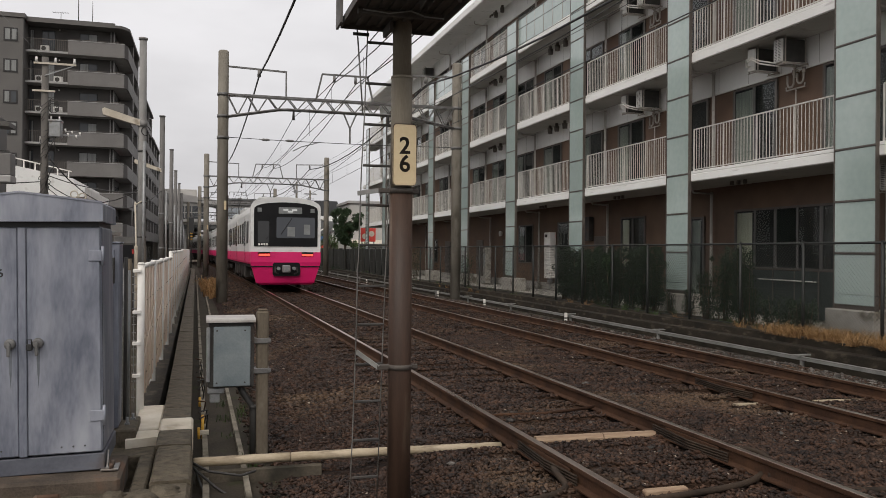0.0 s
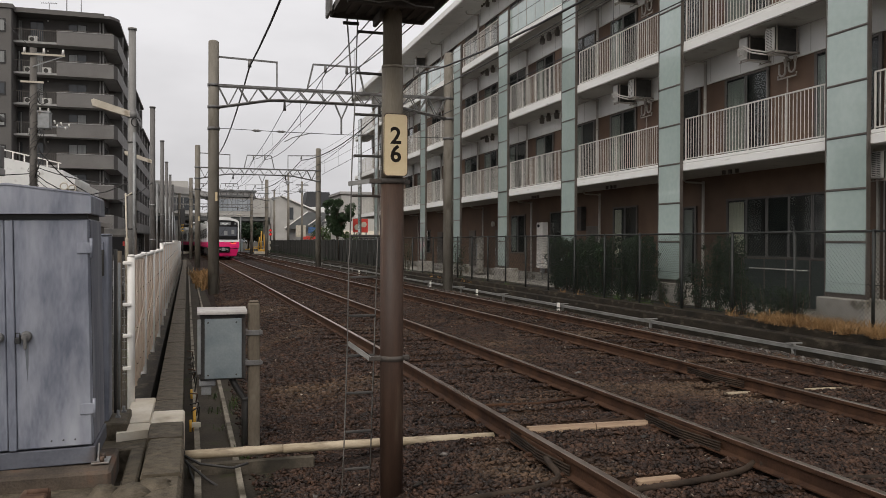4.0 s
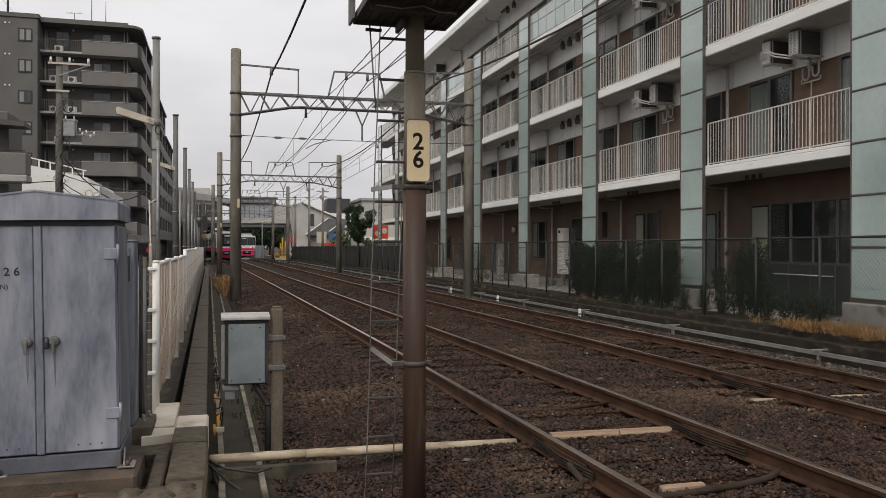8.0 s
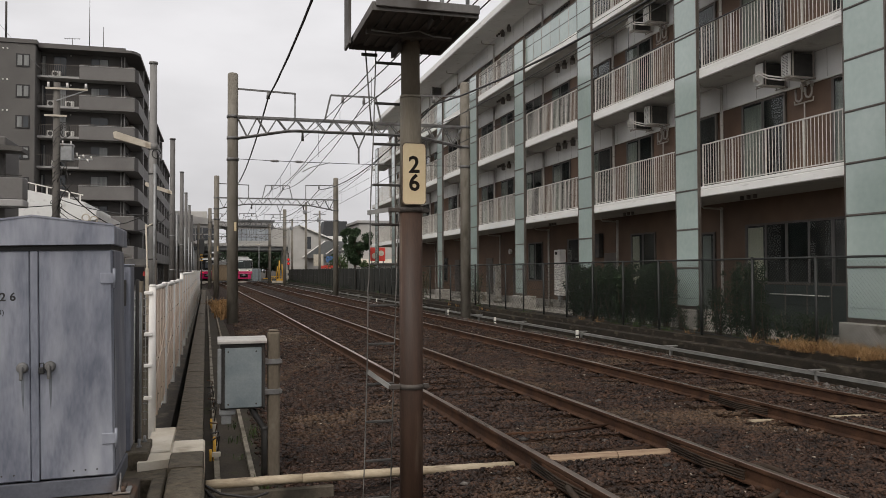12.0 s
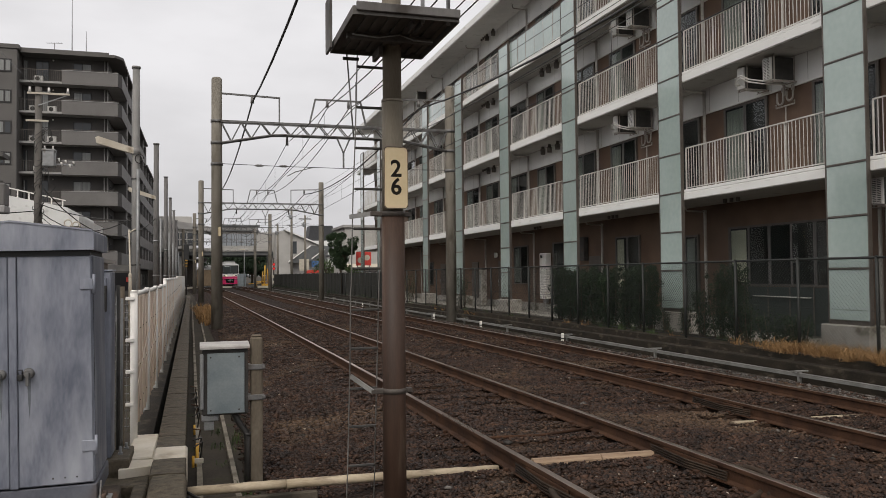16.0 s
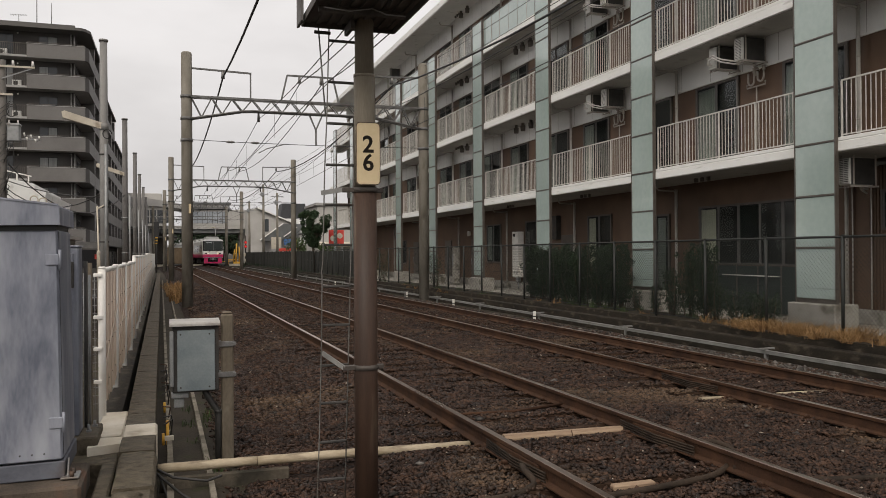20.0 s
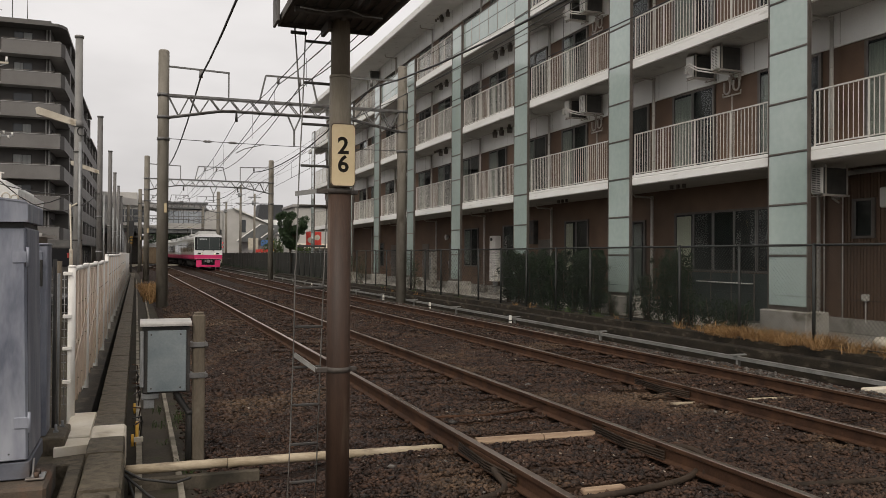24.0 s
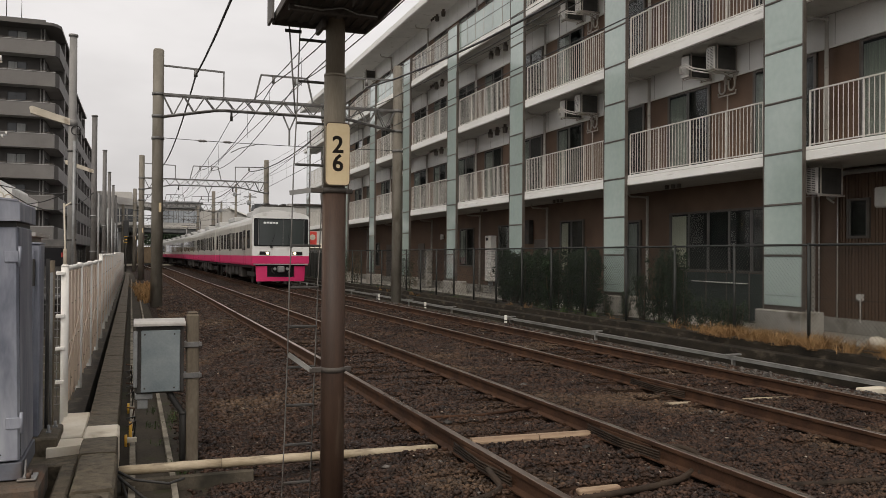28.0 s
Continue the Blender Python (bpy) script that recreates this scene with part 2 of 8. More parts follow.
def gravel_ground(name, a, b, cell, bump):
    """Broken stone seen from afar: cells of differing grey-brown with relief."""
    mt = bpy.data.materials.new(name)
    mt.use_nodes = True
    nd, ln = mt.node_tree.nodes, mt.node_tree.links
    p = nd["Principled BSDF"]
    tc, vo, ns = nd.new("ShaderNodeTexCoord"), nd.new("ShaderNodeTexVoronoi"), nd.new("ShaderNodeTexNoise")
    vo.inputs["Scale"].default_value = 1 / cell
    ns.inputs["Scale"].default_value, ns.inputs["Detail"].default_value = 0.9, 6.0
    ln.new(tc.outputs["Object"], vo.inputs["Vector"])
    ln.new(tc.outputs["Object"], ns.inputs["Vector"])
    mix, hs, rg = nd.new("ShaderNodeMix"), nd.new("ShaderNodeHueSaturation"), nd.new("ShaderNodeMapRange")
    mix.data_type = "RGBA"
    mix.inputs["A"].default_value, mix.inputs["B"].default_value = (*a, 1), (*b, 1)
    sep = nd.new("ShaderNodeSeparateColor")
    ln.new(vo.outputs["Color"], sep.inputs["Color"])
    rg.inputs["To Min"].default_value, rg.inputs["To Max"].default_value = 0.45, 1.5
    ln.new(sep.outputs["Red"], rg.inputs["Value"])
    ln.new(ns.outputs["Fac"], mix.inputs["Factor"])
    ln.new(mix.outputs["Result"], hs.inputs["Color"])
    ln.new(rg.outputs["Result"], hs.inputs["Value"])
    ln.new(hs.outputs["Color"], p.inputs["Base Color"])
    p.inputs["Roughness"].default_value = 0.9
    p.inputs["Specular IOR Level"].default_value = 0.25
    bp = nd.new("ShaderNodeBump")
    bp.invert = True
    bp.inputs["Strength"].default_value, bp.inputs["Distance"].default_value = bump, cell * 0.6
    ln.new(vo.outputs["Distance"], bp.inputs["Height"])
    ln.new(bp.outputs["Normal"], p.inputs["Normal"])
    return mt


def leafy(name, a, b, rough=0.55):
    return surface(name, a, b, rough, 0, 3, 30, 0.0, island=0.35, spec=0.3)


# bed set darker than the loose stones, painting the shade in their gaps
BALLAST = gravel_ground("ballast_far", (0.009, 0.0039, 0.0021), (0.028, 0.014, 0.008), 0.05, 1.0)
STONE = surface("ballast_stone", (0.0165, 0.0078, 0.0045), (0.061, 0.0315, 0.019), 0.62, 0, 4, 70, 0.5, spots=(0.104, 0.066, 0.039), spot_at=(0.54, 0.72), spot_scale=0.55, island=0.70, spec=0.35)
STONE_PALE = surface("pale_chip", (0.16, 0.125, 0.095), (0.34, 0.29, 0.24), 0.8, 0, 9, 60, 0.2, island=0.5, spec=0.25)
STONE_GREY = surface("grey_stone", (0.052, 0.046, 0.041), (0.135, 0.122, 0.110), 0.85, 0, 9, 70, 0.3, island=0.7, spec=0.25)
EARTH = surface("earth", (0.030, 0.025, 0.019), (0.06, 0.05, 0.038), 0.95, 0, 2, 40, 0.5, spots=(0.042, 0.043, 0.022), spec=0.2)
ASPHALT = surface("asphalt", (0.045, 0.045, 0.046), (0.075, 0.074, 0.073), 0.85, 0, 1.2, 90, 0.4, spec=0.3)
CONCRETE = surface("concrete", (0.24, 0.225, 0.20), (0.40, 0.385, 0.35), 0.85, 0, 3, 50, 0.35, spots=(0.13, 0.115, 0.09), spot_at=(0.52, 0.70), spec=0.3)
CONCRETE_DARK = surface("weathered_concrete", (0.055, 0.045, 0.034), (0.135, 0.115, 0.088), 0.9, 0, 3.5, 45, 0.5, spots=(0.032, 0.029, 0.022), spot_at=(0.5, 0.68), spec=0.25)
CONCRETE_PALE = surface("pale_concrete", (0.46, 0.41, 0.33), (0.62, 0.57, 0.48), 0.8, 0, 3, 40, 0.25, spots=(0.30, 0.25, 0.19), spot_at=(0.60, 0.75), spec=0.3)
POLE_CONCRETE = surface("pole_concrete", (0.15, 0.134, 0.108), (0.27, 0.247, 0.21), 0.85, 0, 2.2, 60, 0.2, stretch=(1, 1, 0.35), spots=(0.13, 0.115, 0.09), spot_at=(0.55, 0.72), spec=0.3)
STEEL = surface("galvanised_steel", (0.23, 0.235, 0.235), (0.36, 0.365, 0.365), 0.55, 0.55, 5, 80, 0.08, spots=(0.16, 0.12, 0.09), spot_at=(0.62, 0.76))
STEEL_DARK = surface("dark_steel", (0.035, 0.033, 0.031), (0.075, 0.070, 0.064), 0.7, 0.1, 5, 60, 0.1, spots=(0.10, 0.06, 0.04), spot_at=(0.6, 0.75))
RUSTY = surface("rusty_steel", (0.075, 0.042, 0.028), (0.15, 0.088, 0.058), 0.75, 0.35, 6, 60, 0.25, stretch=(1, 1, 0.3), spots=(0.21, 0.165, 0.12), spot_at=(0.6, 0.74), spec=0.35)
RAIL_RUST = surface("rail_rust", (0.034, 0.0155, 0.0085), (0.092, 0.045, 0.024), 0.8, 0.15, 4, 50, 0.25, spec=0.3)
RAIL_TOP = surface("worn_rail_head", (0.24, 0.17, 0.13), (0.48, 0.40, 0.35), 0.30, 0.9, 1.5, 40, 0.03, stretch=(1, 0.2, 1))
TIMBER = surface("old_timber", (0.020, 0.0108, 0.0065), (0.062, 0.036, 0.023), 0.92, 0, 6, 50, 0.5, stretch=(0.5, 5, 5), spec=0.2, each=0.25)
POLE_BROWN = surface("stained_pole", (0.030, 0.0155, 0.0095), (0.080, 0.043, 0.027), 0.6, 0.1, 3.0, 60, 0.2, stretch=(3.0, 3.0, 0.30), spots=(0.19, 0.155, 0.11), spot_at=(0.60, 0.76), spot_scale=3.0, detail=8.0)
POLE_OLIVE = surface("weathered_pole_top", (0.125, 0.104, 0.076), (0.225, 0.195, 0.148), 0.65, 0.1, 2.2, 60, 0.12, stretch=(2.2, 2.2, 0.30), spots=(0.10, 0.07, 0.045), spot_at=(0.56, 0.7))
CABINET = surface("weathered_cabinet_paint", (0.118, 0.130, 0.168), (0.250, 0.264, 0.312), 0.5, 0.2, 3.2, 26, 0.25, stretch=(2.0, 2.0, 0.55), spots=(0.37, 0.385, 0.43), spot_at=(0.47, 0.74), spot_scale=2.2, detail=14.0)
BOX_GREY = surface("box_paint", (0.17, 0.205, 0.22), (0.27, 0.305, 0.315), 0.5, 0.2, 4, 60, 0.06, spots=(0.24, 0.22, 0.2), spot_at=(0.6, 0.8))
WHITE_PAINT = surface("white_fence_paint", (0.74, 0.71, 0.66), (0.86, 0.84, 0.80), 0.5, 0, 4, 60, 0.05, spots=(0.45, 0.35, 0.26), spot_at=(0.64, 0.8))
FENCE_PANEL = surface("aged_fence_panel", (0.74, 0.55, 0.42), (0.87, 0.70, 0.57), 0.55, 0, 2.5, 40, 0.08, stretch=(1, 1, 0.4), spots=(0.36, 0.24, 0.17), spot_at=(0.58, 0.78))
FENCE_RIB = surface("cream_fence_rib", (0.76, 0.62, 0.50), (0.88, 0.76, 0.64), 0.5, 0, 4, 50, 0.05, spots=(0.40, 0.28, 0.19), spot_at=(0.62, 0.8))
LID = surface("worn_lid_paint", (0.33, 0.31, 0.29), (0.50, 0.48, 0.45), 0.5, 0.1, 5, 50, 0.05, spots=(0.22, 0.13, 0.09), spot_at=(0.6, 0.74))
CONDUIT = surface("dull_conduit", (0.18, 0.178, 0.17), (0.31, 0.305, 0.29), 0.6, 0.3, 3, 50, 0.05)
SIGN_CREAM = surface("cream_sign", (0.60, 0.47, 0.28), (0.68, 0.56, 0.36), 0.45, 0, 3, 40, 0.03, spots=(0.55, 0.43, 0.27), spot_at=(0.62, 0.8))
BLACK = surface("black_paint", (0.012, 0.012, 0.012), (0.025, 0.025, 0.025), 0.5, 0, 5, 60, 0.05)
RUBBER = surface("black_cable", (0.018, 0.017, 0.016), (0.04, 0.037, 0.034), 0.55, 0, 8, 60, 0.1)
PIPE_CREAM = surface("cream_pipe_cover", (0.30, 0.235, 0.15), (0.54, 0.45, 0.33), 0.7, 0, 5, 60, 0.3, stretch=(0.35, 1, 1), spots=(0.085, 0.056, 0.034), spot_at=(0.47, 0.60), spot_scale=7, detail=8.0)
DRY_GRASS = surface("dry_grass", (0.19, 0.105, 0.045), (0.38, 0.235, 0.11), 0.8, 0, 4, 30, 0, island=0.35, spec=0.2)
LEAF = leafy("dark_leaf", (0.011, 0.023, 0.011), (0.030, 0.052, 0.023))
LEAF_MID = leafy("mid_leaf", (0.018, 0.036, 0.015), (0.048, 0.080, 0.034))
LEAF_FRESH = leafy("fresh_leaf", (0.035, 0.058, 0.020), (0.080, 0.115, 0.042))
BARK = surface("bark", (0.06, 0.045, 0.03), (0.12, 0.09, 0.065), 0.95, 0, 8, 60, 0.6, stretch=(1, 1, 0.3))
KERB = surface("worn_kerb_concrete", (0.066, 0.053, 0.034), (0.175, 0.142, 0.100), 0.72, 0, 7.0, 90, 0.9, spots=(0.050, 0.039, 0.024), spot_at=(0.42, 0.66), spot_scale=14.0, spec=0.4, detail=9.0)
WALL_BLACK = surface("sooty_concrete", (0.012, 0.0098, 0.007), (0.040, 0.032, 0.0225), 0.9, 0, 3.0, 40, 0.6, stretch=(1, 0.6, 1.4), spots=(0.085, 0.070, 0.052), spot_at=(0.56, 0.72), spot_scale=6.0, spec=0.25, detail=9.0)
GANTRY_STEEL = surface("sooty_galvanised_steel", (0.11, 0.107, 0.104), (0.21, 0.207, 0.203), 0.6, 0.3, 5, 60, 0.08, spots=(0.06, 0.048, 0.04), spot_at=(0.55, 0.7))
PIN = surface("dark_glazed_pin", (0.10, 0.095, 0.09), (0.20, 0.19, 0.18), 0.35, 0, 5, 50, 0)
OLD_PLANK = surface("stained_plank", (0.22, 0.14, 0.09), (0.44, 0.32, 0.215), 0.8, 0, 3, 50, 0.3, stretch=(0.3, 4, 4), spots=(0.10, 0.06, 0.04), spot_at=(0.54, 0.7), spot_scale=5)
STAINED_POST = surface("stained_concrete_post", (0.085, 0.068, 0.050), (0.20, 0.168, 0.128), 0.9, 0, 3, 50, 0.4, stretch=(1, 1, 0.4), spots=(0.26, 0.235, 0.19), spot_at=(0.56, 0.72), spec=0.25)
DOWNPIPE = surface("dull_rain_pipe", (0.40, 0.38, 0.345), (0.52, 0.495, 0.455), 0.6, 0, 3, 40, 0.05)
MAST_GREY = surface("mast_paint", (0.10, 0.094, 0.090), (0.175, 0.167, 0.160), 0.7, 0.1, 3, 50, 0.05, stretch=(1, 1, 0.4), spots=(0.05, 0.042, 0.036), spot_at=(0.56, 0.72))
MORTAR = surface("pale_mortar", (0.60, 0.53, 0.42), (0.74, 0.68, 0.58), 0.8, 0, 4, 40, 0.3, spots=(0.34, 0.28, 0.20), spot_at=(0.58, 0.74), spec=0.3)
NUMBER_BLACK = surface("number_paint", (0.010, 0.008, 0.006), (0.02, 0.016, 0.012), 0.8, 0, 5, 60, 0.0, spec=0.15)
DECK_STEEL = surface("sooty_deck_steel", (0.085, 0.078, 0.072), (0.16, 0.15, 0.138), 0.75, 0.0, 4, 40, 0.15, stretch=(1, 0.3, 1), spec=0.3)
COIL_MESH = surface("coil_mesh", (0.035, 0.034, 0.031), (0.065, 0.063, 0.058), 0.6, 0.2, 6, 90, 0.2)
YELLOW = surface("yellow_paint", (0.52, 0.28, 0.03), (0.62, 0.36, 0.05), 0.5, 0, 5, 50, 0.05)
RED = surface("red_paint", (0.55, 0.04, 0.03), (0.65, 0.07, 0.05), 0.5, 0, 5, 50, 0.03)
WIRE = surface("weathered_wire", (0.035, 0.035, 0.036), (0.07, 0.07, 0.07), 0.6, 0.3, 5, 50, 0)
INSULATOR = surface("glazed_insulator", (0.55, 0.53, 0.50), (0.7, 0.68, 0.65), 0.25, 0, 5, 50, 0)

# ---- the line: two tracks that bend to the left ahead ----
NEAR_LINE = ((-40, 3.45), (10, 3.42), (20, 3.25), (31, 3.09), (43, 2.85), (60, 2.53), (80, 2.19), (95, 1.8), (110, 1.15), (123, 0.47), (131, -0.12), (145, -1.4), (162, -2.78), (200, -5.9), (330, -18))
FAR_LINE = ((-40, 7.05), (10, 7.0), (20, 6.85), (31, 6.62), (39, 6.5), (52, 6.36), (64, 6.22), (90, 6.0), (108, 5.6), (121, 5.42), (138, 4.62), (160, 3.4), (200, 0.8), (330, -11))


def line_x(line, y):
    """The track's middle at y, smoothed over 12 m."""
    ys, xs = zip(*line)
    return float(np.mean([np.interp(y + d, ys, xs) for d in (-6, -4, -2, 0, 2, 4, 6)]))


def line_pose(line, y, dz=0.0):
    dx = (line_x(line, y + 1) - line_x(line, y - 1)) / 2
    return pose(line_x(line, y), y, dz, 0, 0, -math.degrees(math.atan(dx)))


GROUND_Z = -0.36
ground = solid("ground", Shape().add([(-2500, -2500, GROUND_Z), (2500, -2500, GROUND_Z), (2500, 4000, GROUND_Z), (-2500, 4000, GROUND_Z)], [(0, 1, 2, 3)]), EARTH,
               "bare dark earth ground reaching to the horizon", "ground", kind="structure")

# ballast bed: a wide bed with soft shoulders and shallow heaps between the rails
def bed_height(x, y):
    a, b = line_x(NEAR_LINE, y), line_x(FAR_LINE, y)
    left, right = a - 2.25, b + 2.3
    edge = min(max((x - left) / 0.9, 0), 1) * min(max((right - x) / 0.5, 0), 1)
    edge = edge * edge * (3 - 2 * edge)
    h = -0.33 + edge * (0.145 + 0.02 * noise.noise((x * 0.5, y * 0.5, 9))) + 0.035 * noise.noise((x * 0.9, y * 0.9, 0)) + 0.015 * noise.noise((x * 3, y * 3, 5))
    if min(abs(x - a), abs(x - b)) < 1.2:
        h += 0.006
    for c in (a, b):
        for r in (-0.75, 0.75):
            d = abs(x - c - r)
            if d < 0.25:
                h -= 0.022 * (1 - d / 0.25)
    return h


bed_ys = [-12 + 0.45 * k for k in range(110)] + [38 + 2.5 * k for k in range(64)]
bed_us = [k / 46 for k in range(47)]
bed_v, bed_f = [], []
for y in bed_ys:
    a, b = line_x(NEAR_LINE, y) - 2.75, line_x(FAR_LINE, y) + 2.75
    bed_v += [(a + (b - a) * u, y, bed_height(a + (b - a) * u, y)) for u in bed_us]
nu = len(bed_us)
for k in range(len(bed_ys) - 1):
    bed_f += [(k * nu + i, k * nu + i + 1, (k + 1) * nu + i + 1, (k + 1) * nu + i) for i in range(nu - 1)]
bed = Shape().add(bed_v, bed_f, True)
ballast_bed = solid("ballast_bed", bed, BALLAST, "dark brown crushed stone ballast bed under two tracks", "ballast", kind="structure")

# rails: a foot, web and head; the worn running face is a strip of its own
RAIL = ((-0.062, -0.15), (0.062, -0.15), (0.062, -0.138), (0.014, -0.122), (0.009, -0.045), (0.032, -0.034), (0.032, -0.004), (-0.032, -0.004), (-0.032, -0.034), (-0.009, -0.045), (-0.014, -0.122), (-0.062, -0.138))
HEAD = ((-0.030, -0.006), (0.030, -0.006), (0.026, 0.0), (-0.026, 0.0))
rail_ys = [-12 + 2 * k for k in range(140)]


def track(name, line, label):
    top = thing(name, label, "railway track", kind="structure")
    for side in (-0.75, 0.75):
        path = [(line_x(line, y) + side, y, 0) for y in rail_ys]
        rail = part("rail", Shape().sweep(RAIL, path), RAIL_RUST, top)
        part("rail_head", Shape().sweep(HEAD, path), RAIL_TOP, rail, "worn steel running surface")
    sleeper = Shape().box(-1.2, 1.2, -0.11, 0.11, -0.34, -0.160, 0.012).mesh("sleeper", TIMBER)
    clip = Shape()
    for side in (-0.75, 0.75):
        clip.box(side - 0.13, side + 0.13, -0.085, 0.085, -0.160, -0.146, 0.003)
        for d in (-0.09, 0.09):
            clip.box(side + d - 0.022, side + d + 0.022, -0.03, 0.03, -0.146, -0.115, 0.008)
    clip = clip.mesh("rail_fastening", RAIL_RUST)
    y, n = -6.0, 0
    far = Shape()
    while y < 130:
        m = line_pose(line, y)
        if n < 110:
            s = part("sleeper", sleeper, None, top, "", m)
            part("rail_fastening", clip, None, s)
        else:
            far.box(-1.2, 1.2, -0.11, 0.11, -0.34, -0.158, 0, m)
        y, n = y + 0.6, n + 1
    part("far_sleepers", far, TIMBER, top, kind="stuff")
    return top


track("track_near", NEAR_LINE, "near standard-gauge track with rusty rails on timber sleepers")
track("track_far", FAR_LINE, "far standard-gauge track with rusty rails on timber sleepers")


# loose ballast stones, thickest near the viewer
def stones(name, material, label, areas, seed, parent=None):
    rng = np.random.default_rng(seed)
    block = np.array([(-1, -0.5, -0.2), (-0.1, -1, 0.3), (1, -0.4, -0.3), (0.8, 0.8, 0.2), (-0.6, 0.9, -0.1), (0.1, 0.1, 1.05), (0.0, 0.0, -1.0)])
    tris = np.array([(i, (i + 1) % 5, 5) for i in range(5)] + [((i + 1) % 5, i, 6) for i in range(5)])
    spots = []
    for x0, x1, y0, y1, per, size in areas:
        n = int((x1 - x0) * (y1 - y0) * per)
        x, y, keep = rng.uniform(x0, x1, n), rng.uniform(y0, y1, n), rng.uniform(0, 1, n)
        a, b = np.interp(y, fast_y, fast_x[0]), np.interp(y, fast_y, fast_x[1])
        da, db = abs(x - a), abs(x - b)
        ok = (abs(da - 0.75) > 0.055) & (abs(db - 0.75) > 0.055)
        ok &= ~((x < 4.15) & (abs(y - 6.88) < 0.11)) & ~((x > 5.8) & (x < 7.65) & (abs(y - 7.87) < 0.11))
        on_sleeper = (np.minimum(da, db) < 1.2) & (abs((y + 6.3) % 0.6 - 0.3) < 0.11)
        ok &= ~on_sleeper | (keep > 0.32)
        z = grid_h[np.clip((y * 10).astype(int), 0, 460), np.clip(((x + 1) * 20).astype(int), 0, 240)]
        z = np.where(on_sleeper, -0.158, z)
        spots.append(np.stack([x, y, z, size * rng.uniform(0.5, 1.6, n)], 1)[ok])
    spots = np.concatenate(spots)
    n = len(spots)
    form = block[None] * rng.uniform(0.55, 1.25, (n, len(block), 3)) * np.stack([rng.uniform(0.85, 1.5, n), rng.uniform(0.55, 1.0, n), rng.uniform(0.28, 0.7, n)], 1)[:, None] * spots[:, None, 3:]
    a, t = rng.uniform(0, 6.283, n)[:, None], rng.normal(0, 0.6, n)[:, None]
    fx, fy, fz = form[..., 0], form[..., 1] * np.cos(t) - form[..., 2] * np.sin(t), form[..., 1] * np.sin(t) + form[..., 2] * np.cos(t)
    v = np.stack([fx * np.cos(a) - fy * np.sin(a), fx * np.sin(a) + fy * np.cos(a), fz], 2) + spots[:, None, :3]
    v[..., 2] += (spots[:, 3] * rng.uniform(0.05, 0.55, n))[:, None]
    f = (tris[None] + (np.arange(n) * len(block))[:, None, None]).reshape(-1, 3)
    me = bpy.data.meshes.new(name)
    me.vertices.add(n * len(block))
    me.vertices.foreach_set("co", v.ravel())
    me.loops.add(f.size)
    me.loops.foreach_set("vertex_index", f.ravel())
    me.polygons.add(len(f))
    me.polygons.foreach_set("loop_start", np.arange(0, f.size, 3))
    me.update(calc_edges=True)
    me.materials.append(material)
    ob = new(name, me)
    ob.parent = parent
    return tagged(ob, label, "ballast" if not parent else "", kind="stuff")


fast_y = np.linspace(-15, 70, 850)
fast_x = [np.array([line_x(line, y) for y in fast_y]) for line in (NEAR_LINE, FAR_LINE)]
grid_x, grid_y = np.linspace(-1, 11, 241), np.linspace(0, 46, 461)
grid_h = np.array([[bed_height(x, y) for x in grid_x] for y in grid_y])


stones("ballast_stones", STONE, "loose dark brown crushed ballast stones between the rails",
       [(0.43, 0.62, 3.2, 14.0, 500, 0.018), (0.62, 6.0, 3.2, 6.2, 2300, 0.0200), (0.62, 6.0, 6.2, 9.0, 2500, 0.0195), (6.0, 9.2, 5.5, 12.0, 1650, 0.021), (0.62, 6.0, 9.0, 16.0, 1250, 0.024), (0.6, 9.0, 16.0, 27.0, 420, 0.030), (6.0, 9.2, 12.0, 16.0, 850, 0.026), (0.6, 9.0, 27.0, 44.0, 120, 0.039), (0.62, 9.2, -9.0, 3.2, 110, 0.042), (6.0, 9.2, 3.2, 5.5, 600, 0.027)], 3)
stones("pale_ballast_chips", STONE_PALE, "scattered pale stone chips among the brown ballast",
       [(0.6, 6.0, 3.2, 10.0, 26, 0.013), (5.0, 8.4, 6.0, 14.0, 34, 0.015), (0.6, 9.0, 10.0, 24.0, 12, 0.018), (3.4, 4.4, 5.2, 6.4, 60, 0.014)], 9)
stones("grey_ballast_stones", STONE_GREY, "loose fresh grey ballast stones along the far cable duct",
       [(8.35, 9.45, 5.5, 14.0, 800, 0.026), (8.3, 9.3, 14.0, 30.0, 240, 0.032), (0.6, 6.0, 3.2, 10.0, 3, 0.030)], 5)

DUSTY_CABLE = surface("rust_dusted_cable", (0.022, 0.016, 0.012), (0.060, 0.042, 0.030), 0.8, 0, 6, 50, 0.2, spec=0.2)
